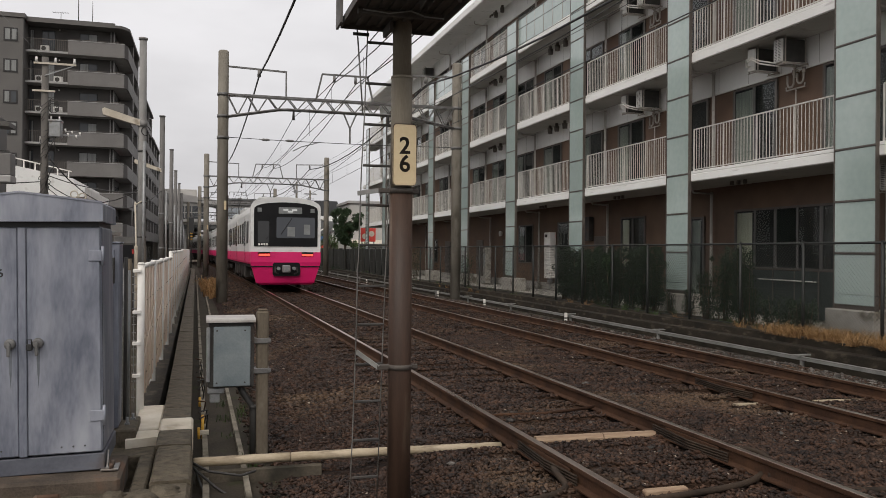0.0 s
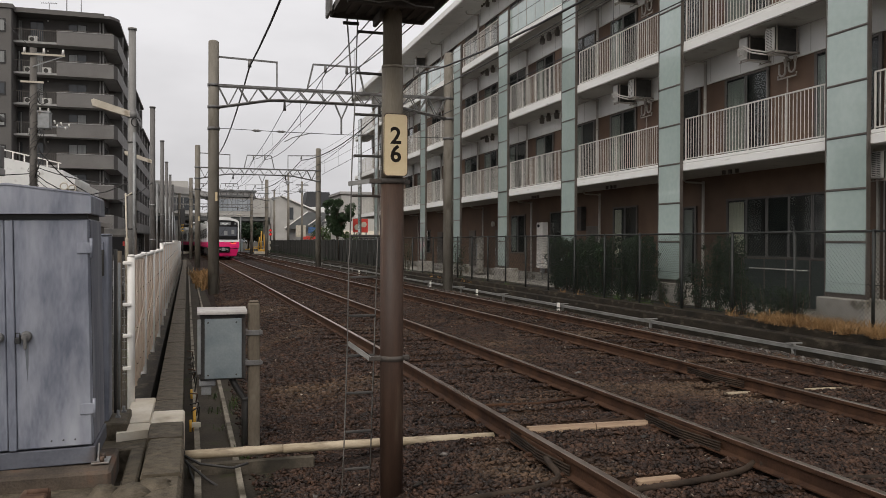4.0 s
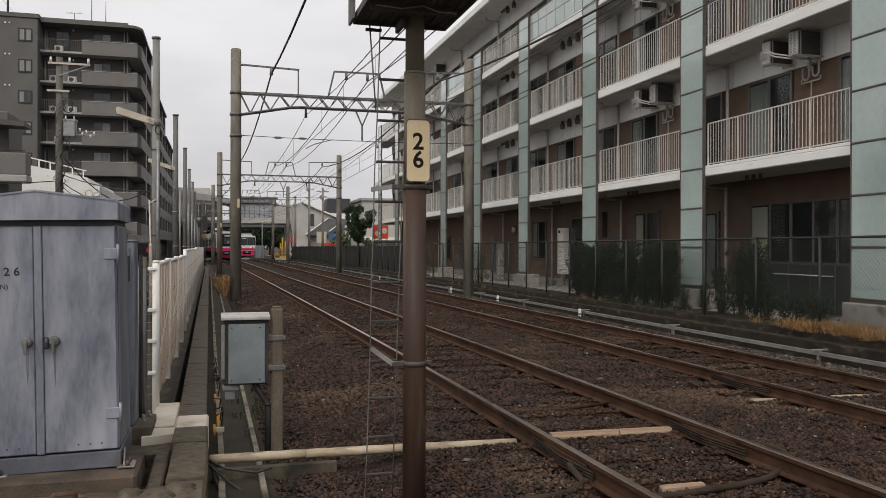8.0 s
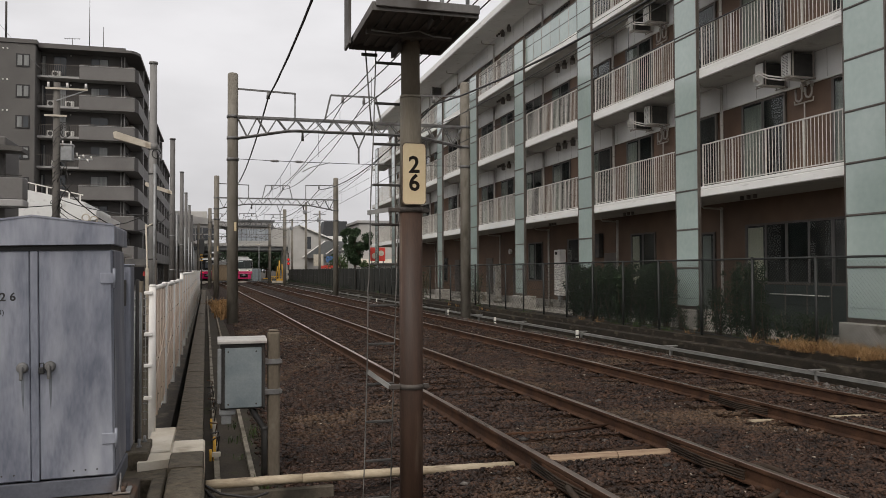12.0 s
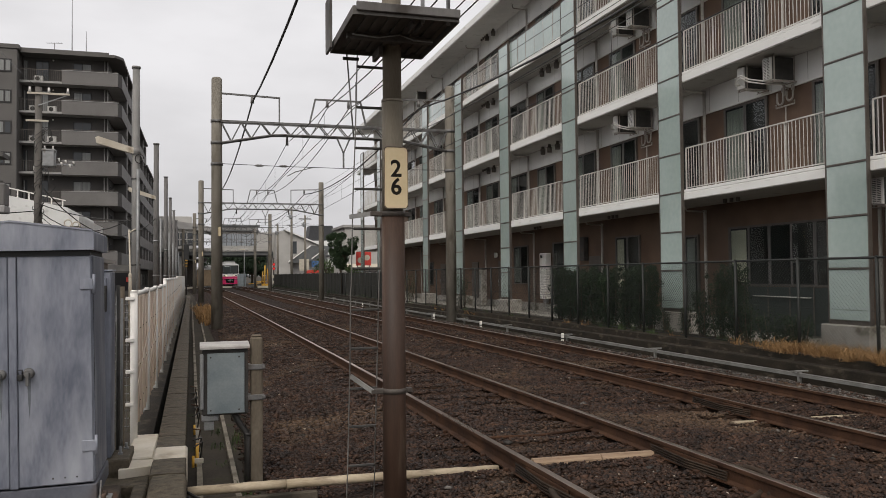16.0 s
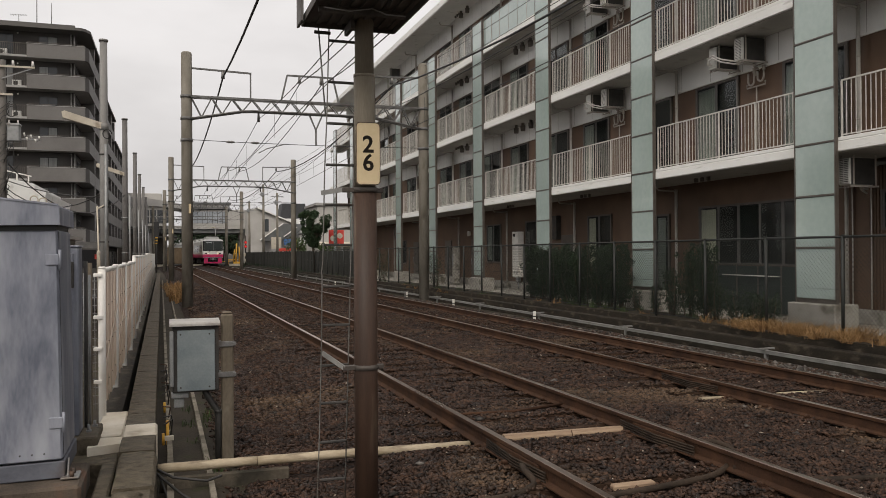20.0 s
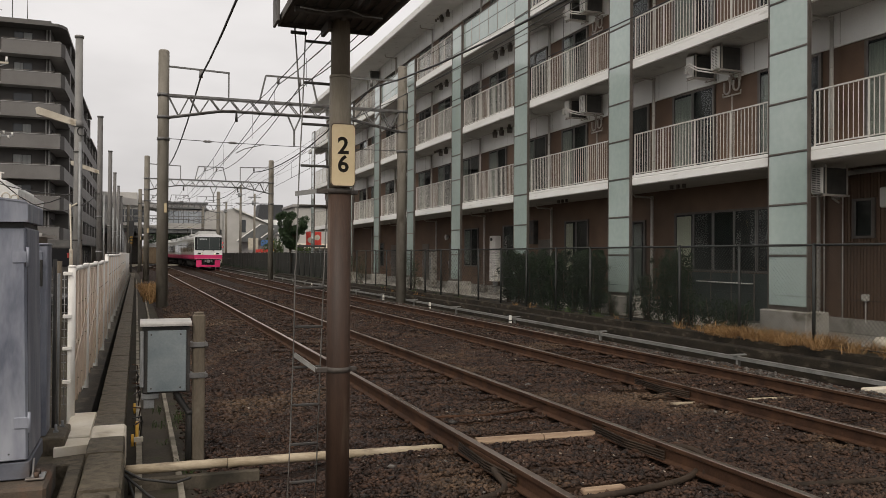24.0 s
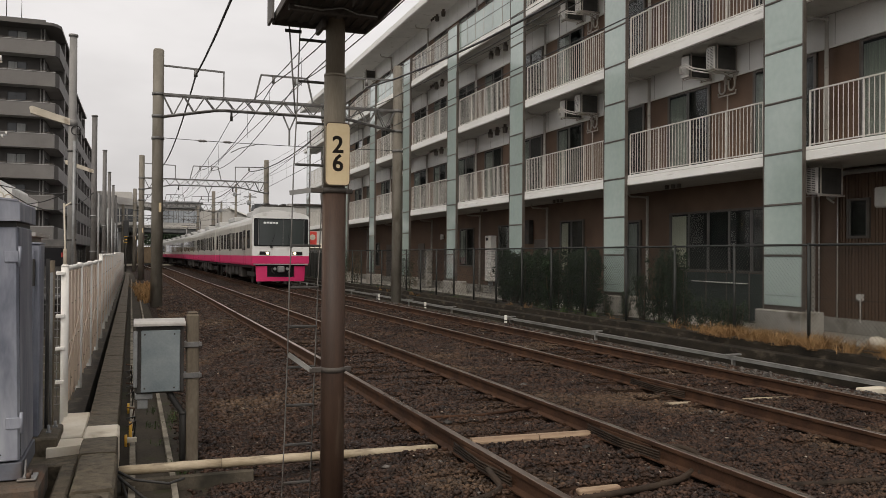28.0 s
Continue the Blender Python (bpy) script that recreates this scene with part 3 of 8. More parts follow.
# fishplates and black bonding cables at the near rail joints
for line, side, y in ((NEAR_LINE, -0.75, 5.9), (NEAR_LINE, 0.75, 6.2), (FAR_LINE, -0.75, 8.6)):
    x = line_x(line, y) + side
    joint = thing("rail_joint", "rusty bolted fishplate joining two rail lengths", "rail joint", group="rail joints")
    for s in (-1, 1):
        part("fishplate", Shape().box(min(x + s * 0.012, x + s * 0.035), max(x + s * 0.012, x + s * 0.035), y - 0.4, y + 0.4, -0.125, -0.042, 0.006), RAIL_RUST, joint)
        for k in range(4):
            part("bolt", Shape().tube([(x + s * 0.035, y - 0.3 + 0.2 * k, -0.083), (x + s * 0.055, y - 0.3 + 0.2 * k, -0.083)], 0.018, 6), RAIL_RUST, joint)
    for k in range(4):
        part("bond_cable", Shape().tube([(x - 0.045, y - 0.55, -0.06 - 0.022 * k), (x - 0.06, y, -0.075 - 0.022 * k), (x - 0.045, y + 0.6, -0.06 - 0.022 * k)], 0.009, 5), DUSTY_CABLE, joint)
for pts, lab in ((((2.62, 5.75, -0.10), (2.56, 5.55, -0.09), (2.55, 5.38, -0.14), (2.35, 5.28, -0.17), (1.9, 5.22, -0.18), (1.2, 5.12, -0.19)), "thick black traction cable looping away from the rail"),
                 (((4.16, 5.85, -0.09), (4.38, 5.72, -0.06), (4.36, 5.45, -0.08), (4.05, 5.22, -0.15), (3.6, 5.12, -0.17), (2.9, 5.02, -0.17)), "thick black traction cable looping between the rails"),
                 (((4.16, 5.2, -0.12), (4.4, 4.95, -0.15), (4.8, 4.8, -0.17), (5.6, 4.7, -0.17)), "thick black traction cable laid on the ballast")):
    fine = []
    for k in range(len(pts) - 1):
        p0, p1, p2, p3 = (Vector(pts[min(max(k + d, 0), len(pts) - 1)]) for d in (-1, 0, 1, 2))
        for u in (0, 0.25, 0.5, 0.75):
            fine.append(0.5 * (2 * p1 + (p2 - p0) * u + (2 * p0 - 5 * p1 + 4 * p2 - p3) * u * u + (3 * p1 - p0 - 3 * p2 + p3) * u ** 3))
    fine.append(Vector(pts[-1]))
    solid("traction_cable", Shape().tube(fine, 0.026, 8), DUSTY_CABLE, lab, "cable", "traction cables")

# ---- beside the line, on the near side ----
kerb_wall = thing("kerb_wall", "long weathered concrete kerb laid in blocks beside the fence", "kerb", kind="structure")
rng = np.random.default_rng(41)


def kerb_block(w, length, cut, n):
    """A cast block with worn, slightly uneven top edges."""
    s = Shape()
    rows = 7
    prof = ((-w, -0.6), (w, -0.6), (w, -cut), (w - cut * 0.8, 0.0), (0.0, 0.003), (-w + cut * 0.8, 0.0), (-w, -cut))
    v, f = [], []
    for k in range(rows):
        for x, z in prof:
            wear = 0.0 if z < -0.3 else 0.0022 * rng.normal()
            v.append((x + wear, 0.005 + (length - 0.010) * k / (rows - 1), z + (wear if z > -0.3 else 0) - (0.004 if k in (0, rows - 1) and z > -0.3 else 0)))
    m = len(prof)
    for k in range(rows - 1):
        f += [(k * m + i, (k + 1) * m + i, (k + 1) * m + (i + 1) % m, k * m + (i + 1) % m) for i in range(m)]
    f += [tuple(range(m)), tuple((rows - 1) * m + i for i in reversed(range(m)))]
    return s.add(v, f).mesh("kerb_block", KERB)


kerb_meshes = [kerb_block(0.128, 0.6, 0.007, k) for k in range(5)]
for y, length, x, z, cut in ((3.2, 1.2, -0.215, -0.035, 0.03), (4.4, 1.42, -0.215, -0.03, 0.03), (5.82, 1.05, -0.212, -0.012, 0.022), (6.87, 0.56, -0.225, -0.004, 0.012)):
    part("kerb_block", kerb_block(0.138, length, cut, 0), None, kerb_wall, "", pose(x, y, z))
y, k = 7.86, 0
while y < 69:
    part("kerb_block", kerb_meshes[(k * 3) % 5], None, kerb_wall, "", pose(-0.232 - 0.0105 * max(y - 8, 0), y, 0.002 * math.sin(k * 2.3), 0, 0, 0.6))
    y, k = y + 0.6, k + 1
solid("white_kerb_block", Shape().box(-0.365, -0.082, 7.43, 7.855, -0.3, 0.014, 0.018), MORTAR, "pale new mortar cap on the kerb", "kerb")
slab = Shape()
slab.box(-0.60, -0.37, 7.62, 8.72, -0.3, -0.02, 0.012)
slab.prism(((-0.62, 7.2), (-0.31, 7.3), (-0.34, 7.55), (-0.62, 7.56)), "z", -0.3, -0.028)
solid("pale_slab", slab, MORTAR, "pale concrete slab laid beside the fence post", "slab")
floor_left = Shape()
floor_left.box(-3.2, -0.375, 6.95, 7.52, -0.7, -0.10, 0.012)
floor_left.box(-3.2, -0.375, 2.8, 5.78, -0.7, -0.055, 0.02)
floor_left.box(-0.485, -0.375, 5.80, 6.93, -0.7, -0.09, 0.015)
solid("pavement", floor_left, KERB, "stained concrete apron round the cabinets", "pavement", kind="structure")
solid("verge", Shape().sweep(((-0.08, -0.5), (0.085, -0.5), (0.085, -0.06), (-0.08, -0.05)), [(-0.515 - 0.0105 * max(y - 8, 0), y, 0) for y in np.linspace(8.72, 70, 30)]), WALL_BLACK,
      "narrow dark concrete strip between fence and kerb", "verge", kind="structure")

CONCRETE_WORN = surface("worn_channel_concrete", (0.15, 0.13, 0.10), (0.30, 0.27, 0.22), 0.9, 0, 4, 50, 0.4, spots=(0.06, 0.05, 0.035), spot_at=(0.5, 0.66), spec=0.25)
rng = np.random.default_rng(97)
for x, y, w, d, h in ((-0.37, 5.55, 0.16, 0.22, 0.05), (-0.45, 5.25, 0.13, 0.17, 0.045), (-0.24, 5.62, 0.13, 0.14, 0.035), (-0.56, 5.62, 0.11, 0.12, 0.04), (-0.30, 5.20, 0.12, 0.15, 0.03)):
    v, f = [(0, 0, h)], []
    for ring, (r, z) in enumerate(((0.45, h * 0.9), (0.8, h * 0.45), (1.0, -0.03))):
        v += [(w * r * (1 + 0.16 * rng.normal()) * math.cos(u), d * r * (1 + 0.16 * rng.normal()) * math.sin(u), z + 0.006 * rng.normal()) for u in np.linspace(0, 2 * math.pi, 13)[:-1]]
    f += [(0, 1 + i, 1 + (i + 1) % 12) for i in range(12)]
    f += [(1 + 12 * k + i, 13 + 12 * k + i, 13 + 12 * k + (i + 1) % 12, 1 + 12 * k + (i + 1) % 12) for k in range(2) for i in range(12)]
    solid("concrete_lump", Shape().add(v, f, True), KERB, "rough lump of spilled concrete by the kerb", "rubble", "spilled concrete", m=pose(x, y, -0.055 if x < -0.36 else -0.03))
# cable channel: two concrete walls with rusty edges, its lid gone
for x, w, lab in ((0.03, 0.05, "thin concrete channel wall with a pale edge"), (0.345, 0.045, "cable channel wall of weathered concrete")):
    ch = Shape()
    path = [(x - (0.0105 if w < 0.055 else 0.0165) * max(y - 7.5, 0), y, 0) for y in np.linspace(3.0, 62, 40)]
    ch.sweep(((-w / 2, -0.7), (w / 2, -0.7), (w / 2, -0.292), (-w / 2, -0.292)), path)
    solid("channel_wall", ch, CONCRETE_WORN, lab, "cable channel", "cable channel walls", kind="structure")
solid("channel_floor", Shape().sweep(((-0.16, -0.46), (0.16, -0.46), (0.15, -0.44), (-0.15, -0.44)), [(0.18 - 0.012 * max(y - 7.5, 0), y, 0.1) for y in np.linspace(3, 62, 30)]), EARTH,
      "dark muddy floor of the cable channel", "cable channel", kind="structure")

# cream cable cover over the channel and under the near track
cover = thing("cable_cover", "cream cable cover in lengths, across the ballast and under the rail", "cable cover")
for x0, x1, y0, y1 in ((-0.07, 0.72, 6.97, 6.96), (0.725, 1.62, 6.955, 6.93), (1.625, 2.60, 6.925, 6.86)):
    ring = [(0.046 * math.cos(u), -0.190 + 0.040 * math.sin(u)) for u in np.linspace(0, 2 * math.pi, 13)[:-1]]
    length = Shape()
    rows = [[(0.0 + (x1 - x0) * k / 8, a * (1 + 0.02 * math.sin(5 * k + 9 * x0)), b + 0.0015 * math.sin(3 * k + 7 * x0)) for a, b in ring] for k in range(9)]
    length.add([p for row in rows for p in row], [(k * 12 + i, (k + 1) * 12 + i, (k + 1) * 12 + (i + 1) % 12, k * 12 + (i + 1) % 12) for k in range(8) for i in range(12)] + [tuple(range(12)), tuple(96 + i for i in reversed(range(12)))], True)
    part("cover_length", length, PIPE_CREAM, cover, "", pose(x0, y0, 0.0, 0, 0, math.degrees(math.atan2(y1 - y0, x1 - x0))))
part("cover_beam", Shape().box(-0.05, 0.98, 6.86, 6.92, -0.50, -0.245, 0.01), CONCRETE_DARK, cover, "grey concrete beam under the cover")
for x0, x1, y0, y1 in ((2.92, 3.58, 6.83, 6.80), (3.59, 4.14, 6.80, 6.77)):
    part("cover_length", Shape().prism(((-0.05, -0.25), (0.05, -0.25), (0.05, -0.145), (0.03, -0.115), (-0.03, -0.115), (-0.05, -0.145)), "x", 0, x1 - x0), OLD_PLANK, cover, "",
         pose(x0, y0, 0, 0, 0, math.degrees(math.atan2(y1 - y0, x1 - x0))))
for x0, x1, y in ((5.84, 6.16, 7.91), (6.90, 7.60, 7.84)):
    board = thing("cream_board", "short cream board lying beside the far rail", "board", group="boards in the ballast")
    part("plank", Shape().prism(((x0, y - 0.07), (x1, y - 0.03), (x1 + 0.02, y + 0.02), (x0 + 0.03, y + 0.075)), "z", -0.24, -0.150), PIPE_CREAM, board)
solid("tie_bar", Shape().tube([(2.69, 7.86, -0.125), (3.0, 7.9, -0.13), (3.5, 7.93, -0.145), (4.15, 8.04, -0.125)], 0.017, 8), RAIL_RUST, "rusty steel bar tying the two near rails", "tie bar")
solid("old_timber", Shape().box(0, 0.56, -0.06, 0.06, -0.26, -0.150, 0.012), TIMBER, "dark split timber lying against the near rail", "timber", m=pose(3.58, 6.99, 0, 0, 0, 15))

# cables that droop at the channel end
for n, pts in enumerate((((-0.08, 6.85, -0.16), (0.05, 6.7, -0.2), (0.3, 6.66, -0.24), (0.42, 6.7, -0.22)), ((-0.08, 6.8, -0.18), (0.1, 6.6, -0.3), (0.3, 6.5, -0.42), (0.46, 6.55, -0.38)),
                         ((-0.06, 6.85, -0.2), (0.06, 6.4, -0.42), (0.14, 6.0, -0.55), (0.16, 5.6, -0.6)))):
    fine = [tuple(Vector(pts[min(int(u), 2)]).lerp(Vector(pts[min(int(u), 2) + 1]), u - min(int(u), 2))) for u in np.linspace(0, 3, 13)]
    solid("cable", Shape().tube(fine, 0.011, 6), RUBBER, "loose black cable hanging into the channel", "cable", "loose cables")

# silver-blue relay cabinet
DRIP = surface("drip_stain", (0.10, 0.11, 0.125), (0.17, 0.185, 0.205), 0.6, 0.2, 6, 40, 0.05)
cab = thing("relay_cabinet", "weathered grey-blue steel relay cabinet with two doors, on a plinth", "cabinet", pose(-1.150, 6.0, 0.0, 0, -1.0, 0))
part("body", Shape().box(-0.495, 0.495, 0.015, 0.72, 0.16, 1.72, 0.012), CABINET, cab)
part("base_frame", Shape().box(-0.505, 0.505, -0.005, 0.73, 0.040, 0.155, 0.006), surface("dark_cabinet_base", (0.075, 0.080, 0.100), (0.135, 0.142, 0.168), 0.6, 0.15, 4, 50, 0.1, spots=(0.10, 0.075, 0.06), spot_at=(0.58, 0.75)), cab, "base frame")
part("gap", Shape().box(-0.485, 0.485, 0.0, 0.7, 1.715, 1.752), BLACK, cab)
outline = [(-0.515, 1.752), (0.515, 1.752), (0.515, 1.872), (0.508, 1.882), (0.49, 1.886), (0.0, 1.948), (-0.49, 1.886), (-0.508, 1.882), (-0.515, 1.872)]
part("roof", Shape().prism(outline, "y", -0.06, 0.78), CABINET, cab, "low gabled sheet roof")
lip = Shape()
for (a, b), (c, d) in zip(outline[3:7], outline[4:8]):
    lip.bar((a, -0.062, b + 0.002), (c, -0.062, d + 0.002), 0.010, 0.012)
part("roof_lip", lip, CABINET, cab)
for s in (-1, 1):
    x0, x1 = (0.028, 0.488) if s > 0 else (-0.488, -0.028)
    door = part("door", Shape().box(x0, x1, -0.012, 0.014, 0.17, 1.712, 0.006), CABINET, cab)
    hx = 0.095 if s > 0 else -0.075
    part("handle", Shape().tube([(hx, -0.012, 0.93), (hx, -0.03, 0.93), (hx, -0.045, 0.93)], [0.037, 0.036, 0.026], 14).tube([(hx, -0.04, 0.93), (hx, -0.07, 0.93)], 0.012, 8).box(hx - 0.011, hx + 0.011, -0.072, -0.055, 0.85, 0.94, 0.005), GANTRY_STEEL, door, "round door lock with a hanging lever")
    if s > 0:
        part("padlock", Shape().box(0.030, 0.066, -0.06, -0.03, 0.885, 0.93, 0.006).tube([(0.035, -0.045, 0.93), (0.035, -0.045, 0.958), (0.061, -0.045, 0.958), (0.061, -0.045, 0.93)], 0.005, 6), BLACK, door, "black padlock")
    part("drip_stain", Shape().add([(hx - 0.012, -0.0128, 0.90), (hx + 0.012, -0.0128, 0.90), (hx + 0.009, -0.0128, 0.74), (hx + 0.002, -0.0128, 0.62), (hx - 0.005, -0.0128, 0.72)], [(0, 1, 2, 3, 4)]), DRIP, door, "dark drip stain below the lock")
    for z in (0.38, 1.48):
        part("hinge", Shape().box(s * 0.49 - 0.075, s * 0.49 + 0.012, -0.022, -0.010, z, z + 0.075, 0.004).tube([(s * 0.506, -0.010, z - 0.03), (s * 0.506, -0.010, z + 0.105)], 0.011, 8), CABINET, door)
    for k in range(3):
        rx = x0 + (x1 - x0) * (0.45 + 0.16 * k)
        part("rivet", Shape().tube([(rx, -0.012, 0.215), (rx, -0.017, 0.215)], 0.006, 6), STEEL_DARK, door)
part("stile", Shape().box(-0.024, 0.026, -0.020, 0.014, 0.165, 1.712, 0.005), CABINET, cab, "overlapping middle strip")
part("side_seam", Shape().box(0.4951, 0.4975, 0.03, 0.034, 0.17, 1.71), BLACK, cab)
letters(". 2 6", 0.078, BLACK, cab, pose(0.035 - 0.215, -0.0135, 1.405, 90), "number", 0.0015)
letters("UN)", 0.048, BLACK, cab, pose(0.035 - 0.26, -0.0135, 1.305, 90))
for fx in (0.38, -0.42):
    foot = part("foot", Shape().box(fx + 0.10, fx + 0.215, -0.05, 0.12, 0.036, 0.050, 0.004).prism(((0.0, 0.05), (0.10, 0.05), (0.10, 0.15)), "x", fx + 0.135, fx + 0.145), STEEL, cab, "bolted angle foot")
    for yy in (-0.03, 0.07):
        part("bolt", Shape().tube([(fx + 0.17, yy, 0.05), (fx + 0.17, yy, 0.085)], 0.016, 6), STEEL_DARK, foot)
plinth = Shape().box(-2.2, -0.53, 5.80, 6.45, -0.15, 0.038, 0.02)
solid("cabinet_plinth", plinth, surface("rust_stained_concrete", (0.045, 0.034, 0.025), (0.13, 0.098, 0.072), 0.9, 0, 4, 60, 0.8, spots=(0.12, 0.058, 0.034), spot_at=(0.54, 0.74), spot_scale=4, detail=8.0), "rust-stained concrete plinth under the cabinet", "plinth")
pit = thing("pit_cover", "dark checkered iron cover in a frame", "cover")
part("frame", Shape().box(-1.75, -0.95, 4.85, 5.62, -0.056, -0.042, 0.004), STEEL_DARK, pit)
part("plate", Shape().box(-1.70, -1.0, 4.9, 5.56, -0.042, -0.030, 0.004), STEEL_DARK, pit)
part("hinge_block", Shape().box(-1.02, -0.86, 5.40, 5.60, -0.06, 0.015, 0.012).tube([(-0.98, 5.5, 0.02), (-0.86, 5.5, 0.02)], 0.02, 8), RUSTY, pit)

# narrow cabinet and posts behind it
nar = thing("narrow_cabinet", "narrow grey steel cabinet behind the relay cabinet", "cabinet", pose(-0.80, 7.35, 0.0))
part("body", Shape().box(-0.36, 0.11, 0, 0.3, 0.046, 1.62, 0.01), CABINET, nar)
part("roof", Shape().box(-0.37, 0.115, -0.01, 0.31, 1.62, 1.635, 0.005), CABINET, nar)
part("door", Shape().box(-0.34, 0.07, -0.012, 0.002, 0.14, 1.57, 0.005), CABINET, nar)
part("latch", Shape().box(0.055, 0.075, -0.03, -0.012, 1.28, 1.50, 0.004), STEEL_DARK, nar)
solid("post_footing", Shape().box(-0.90, -0.545, 7.27, 7.86, -0.12, 0.045, 0.012), KERB, "concrete footing with two anchor bolts", "footing")
for x, y, r, top, mt, lab in ((-0.668, 7.70, 0.016, 1.5, STEEL_DARK, "thin dark steel post"), (-0.645, 7.78, 0.012, 1.38, STEEL, "thin grey steel post"), (-0.70, 8.3, 0.034, 1.48, STAINED_POST, "rusty brown gate post")):
    solid("steel_post", Shape().tube([(x, y, 0.04 if y < 8 else -0.2), (x, y, top)], r, 10), mt, lab + " beside the fence", "post", "posts beside the fence")
solid("anchor_bolt", Shape().tube([(-0.63, 7.5, 0.04), (-0.63, 7.5, 0.11)], 0.012, 8).box(-0.65, -0.61, 7.48, 7.52, 0.045, 0.06), STEEL, "short anchor bolt with nut", "bolt", "anchor bolts")
solid("anchor_bolt", Shape().tube([(-0.60, 7.72, 0.04), (-0.60, 7.72, 0.10)], 0.012, 8).box(-0.62, -0.58, 7.70, 7.74, 0.045, 0.06), STEEL, "short anchor bolt with nut", "bolt", "anchor bolts")

# white panel fence along the line
def fence_x(y):
    return -0.60 - 0.0105 * max(y - 14, 0)


fence_group = "white panel fence"
y0 = 8.55
n = 0
while y0 < 66:
    y1 = y0 + 2.0
    step = 0.10 if y0 > 16.4 else 0.0
    step += 0.05 if y0 > 30 else 0
    x0, x1 = fence_x(y0), fence_x(y1)
    bay = thing("fence_bay", "white-painted steel fence bay with weathered panels", "fence", pose(x0, y0, step, 0, 0, -math.degrees(math.atan2(x1 - x0, 2.0))), fence_group)
    part("post", Shape().tube([(0, 0, -0.3), (0, 0, 1.42)], 0.036, 12).tube([(0, 0, 1.42), (0, 0, 1.44)], [0.040, 0.026], 12), WHITE_PAINT, bay)
    part("top_rail", Shape().tube([(0, 0.0, 1.40), (0, 2.0, 1.40)], 0.028, 10), WHITE_PAINT, bay)
    if n < 18:
        for k in range(4):
            part("panel", Shape().box(-0.012, 0.012, 0.05 + 0.485 * k, 0.05 + 0.485 * k + 0.475, 0.06, 1.37, 0.006), FENCE_PANEL, bay)
        for k in range(5):
            part("rib", Shape().tube([(0.012, 0.045 + 0.485 * k, 0.05), (0.012, 0.045 + 0.485 * k, 1.40)], 0.012, 6), FENCE_RIB, bay)
        part("brace", Shape().bar((0.026, 0.06, 0.45), (0.026, 1.95, 0.95), 0.008, 0.03), FENCE_RIB, bay)
        bolts = Shape()
        for z in (0.28, 0.66, 1.04):
            for k in range(5):
                bolts.tube([(0.02, 0.045 + 0.485 * k, z), (0.030, 0.045 + 0.485 * k, z)], 0.0055, 6)
        part("bolts", bolts, RUSTY, bay, kind="stuff")
        part("cross_rail", Shape().box(0.0125, 0.019, 0.03, 1.97, 0.645, 0.675, 0.002), FENCE_RIB, bay)
    else:
        part("panel", Shape().box(-0.012, 0.012, 0.05, 1.98, 0.06, 1.37, 0.006), FENCE_PANEL, bay)
    y0, n = y1, n + 1
# the fence turns the corner behind the cabinets: a wire mesh return
mesh_end = thing("mesh_return", "short white wire mesh fence turning behind the cabinet", "fence", pose(-0.645, 8.55, 0))
level_wire = Shape().tube([(-0.9, 0, 0), (0, 0, 0)], 0.004, 5).mesh("wire", STEEL)
upright_wire = Shape().tube([(0, 0, 0.05), (0, 0, 1.38)], 0.003, 5).mesh("wire", STEEL)
for k in range(16):
    part("wire", level_wire, None, mesh_end, "", pose(0, 0, 0.10 + 0.08 * k))
for k in range(18):
    part("wire", upright_wire, None, mesh_end, "", pose(-0.05 * k - 0.02, 0, 0))
for z in (0.3, 0.62, 0.93, 1.34):
    part("clamp", Shape().box(-0.03, 0.05, -0.055, -0.02, z, z + 0.035, 0.005), WHITE_PAINT, mesh_end)

# junction box on a concrete post
jb = thing("junction_box", "grey-green junction box with a pale lid on a square concrete post", "junction box", pose(0.25, 7.7, 0))
part("case", Shape().box(-0.205, 0.205, -0.012, 0.24, 0.30, 0.90, 0.01), STEEL_DARK, jb, "dark back case")
part("door", Shape().box(-0.160, 0.170, -0.045, -0.012, 0.315, 0.865, 0.006), BOX_GREY, jb)
for x in (-0.13, 0.12):
    for z in (0.35, 0.83):
        part("screw", Shape().tube([(x, -0.045, z), (x, -0.052, z)], 0.008, 8), STEEL_DARK, jb)
part("lid", Shape().prism(((-0.065, 0.905), (0.27, 0.915), (0.27, 0.945), (0.20, 0.955), (-0.05, 0.940), (-0.065, 0.925)), "x", -0.225, 0.215), LID, jb, "pale sheet lid with worn paint")
part("hinge_bar", Shape().box(-0.225, -0.19, -0.04, 0.0, 0.36, 0.86, 0.006), STEEL, jb)
part("bracket", Shape().box(-0.21, -0.06, 0.0, 0.12, 0.245, 0.298, 0.008).box(-0.19, -0.10, 0.02, 0.1, 0.16, 0.245, 0.006), STEEL, jb)
part("post", Shape().box(0.228, 0.338, 0.0, 0.11, -0.5, 1.0, 0.014).box(0.238, 0.328, 0.01, 0.10, 1.0, 1.02, 0.009), STAINED_POST, jb, "square concrete post with a rounded top")
for z in (0.42, 0.70):
    part("band", Shape().box(0.20, 0.348, -0.012, 0.12, z, z + 0.05, 0.004).box(0.33, 0.36, -0.02, 0.02, z + 0.008, z + 0.042, 0.004), GANTRY_STEEL, jb)
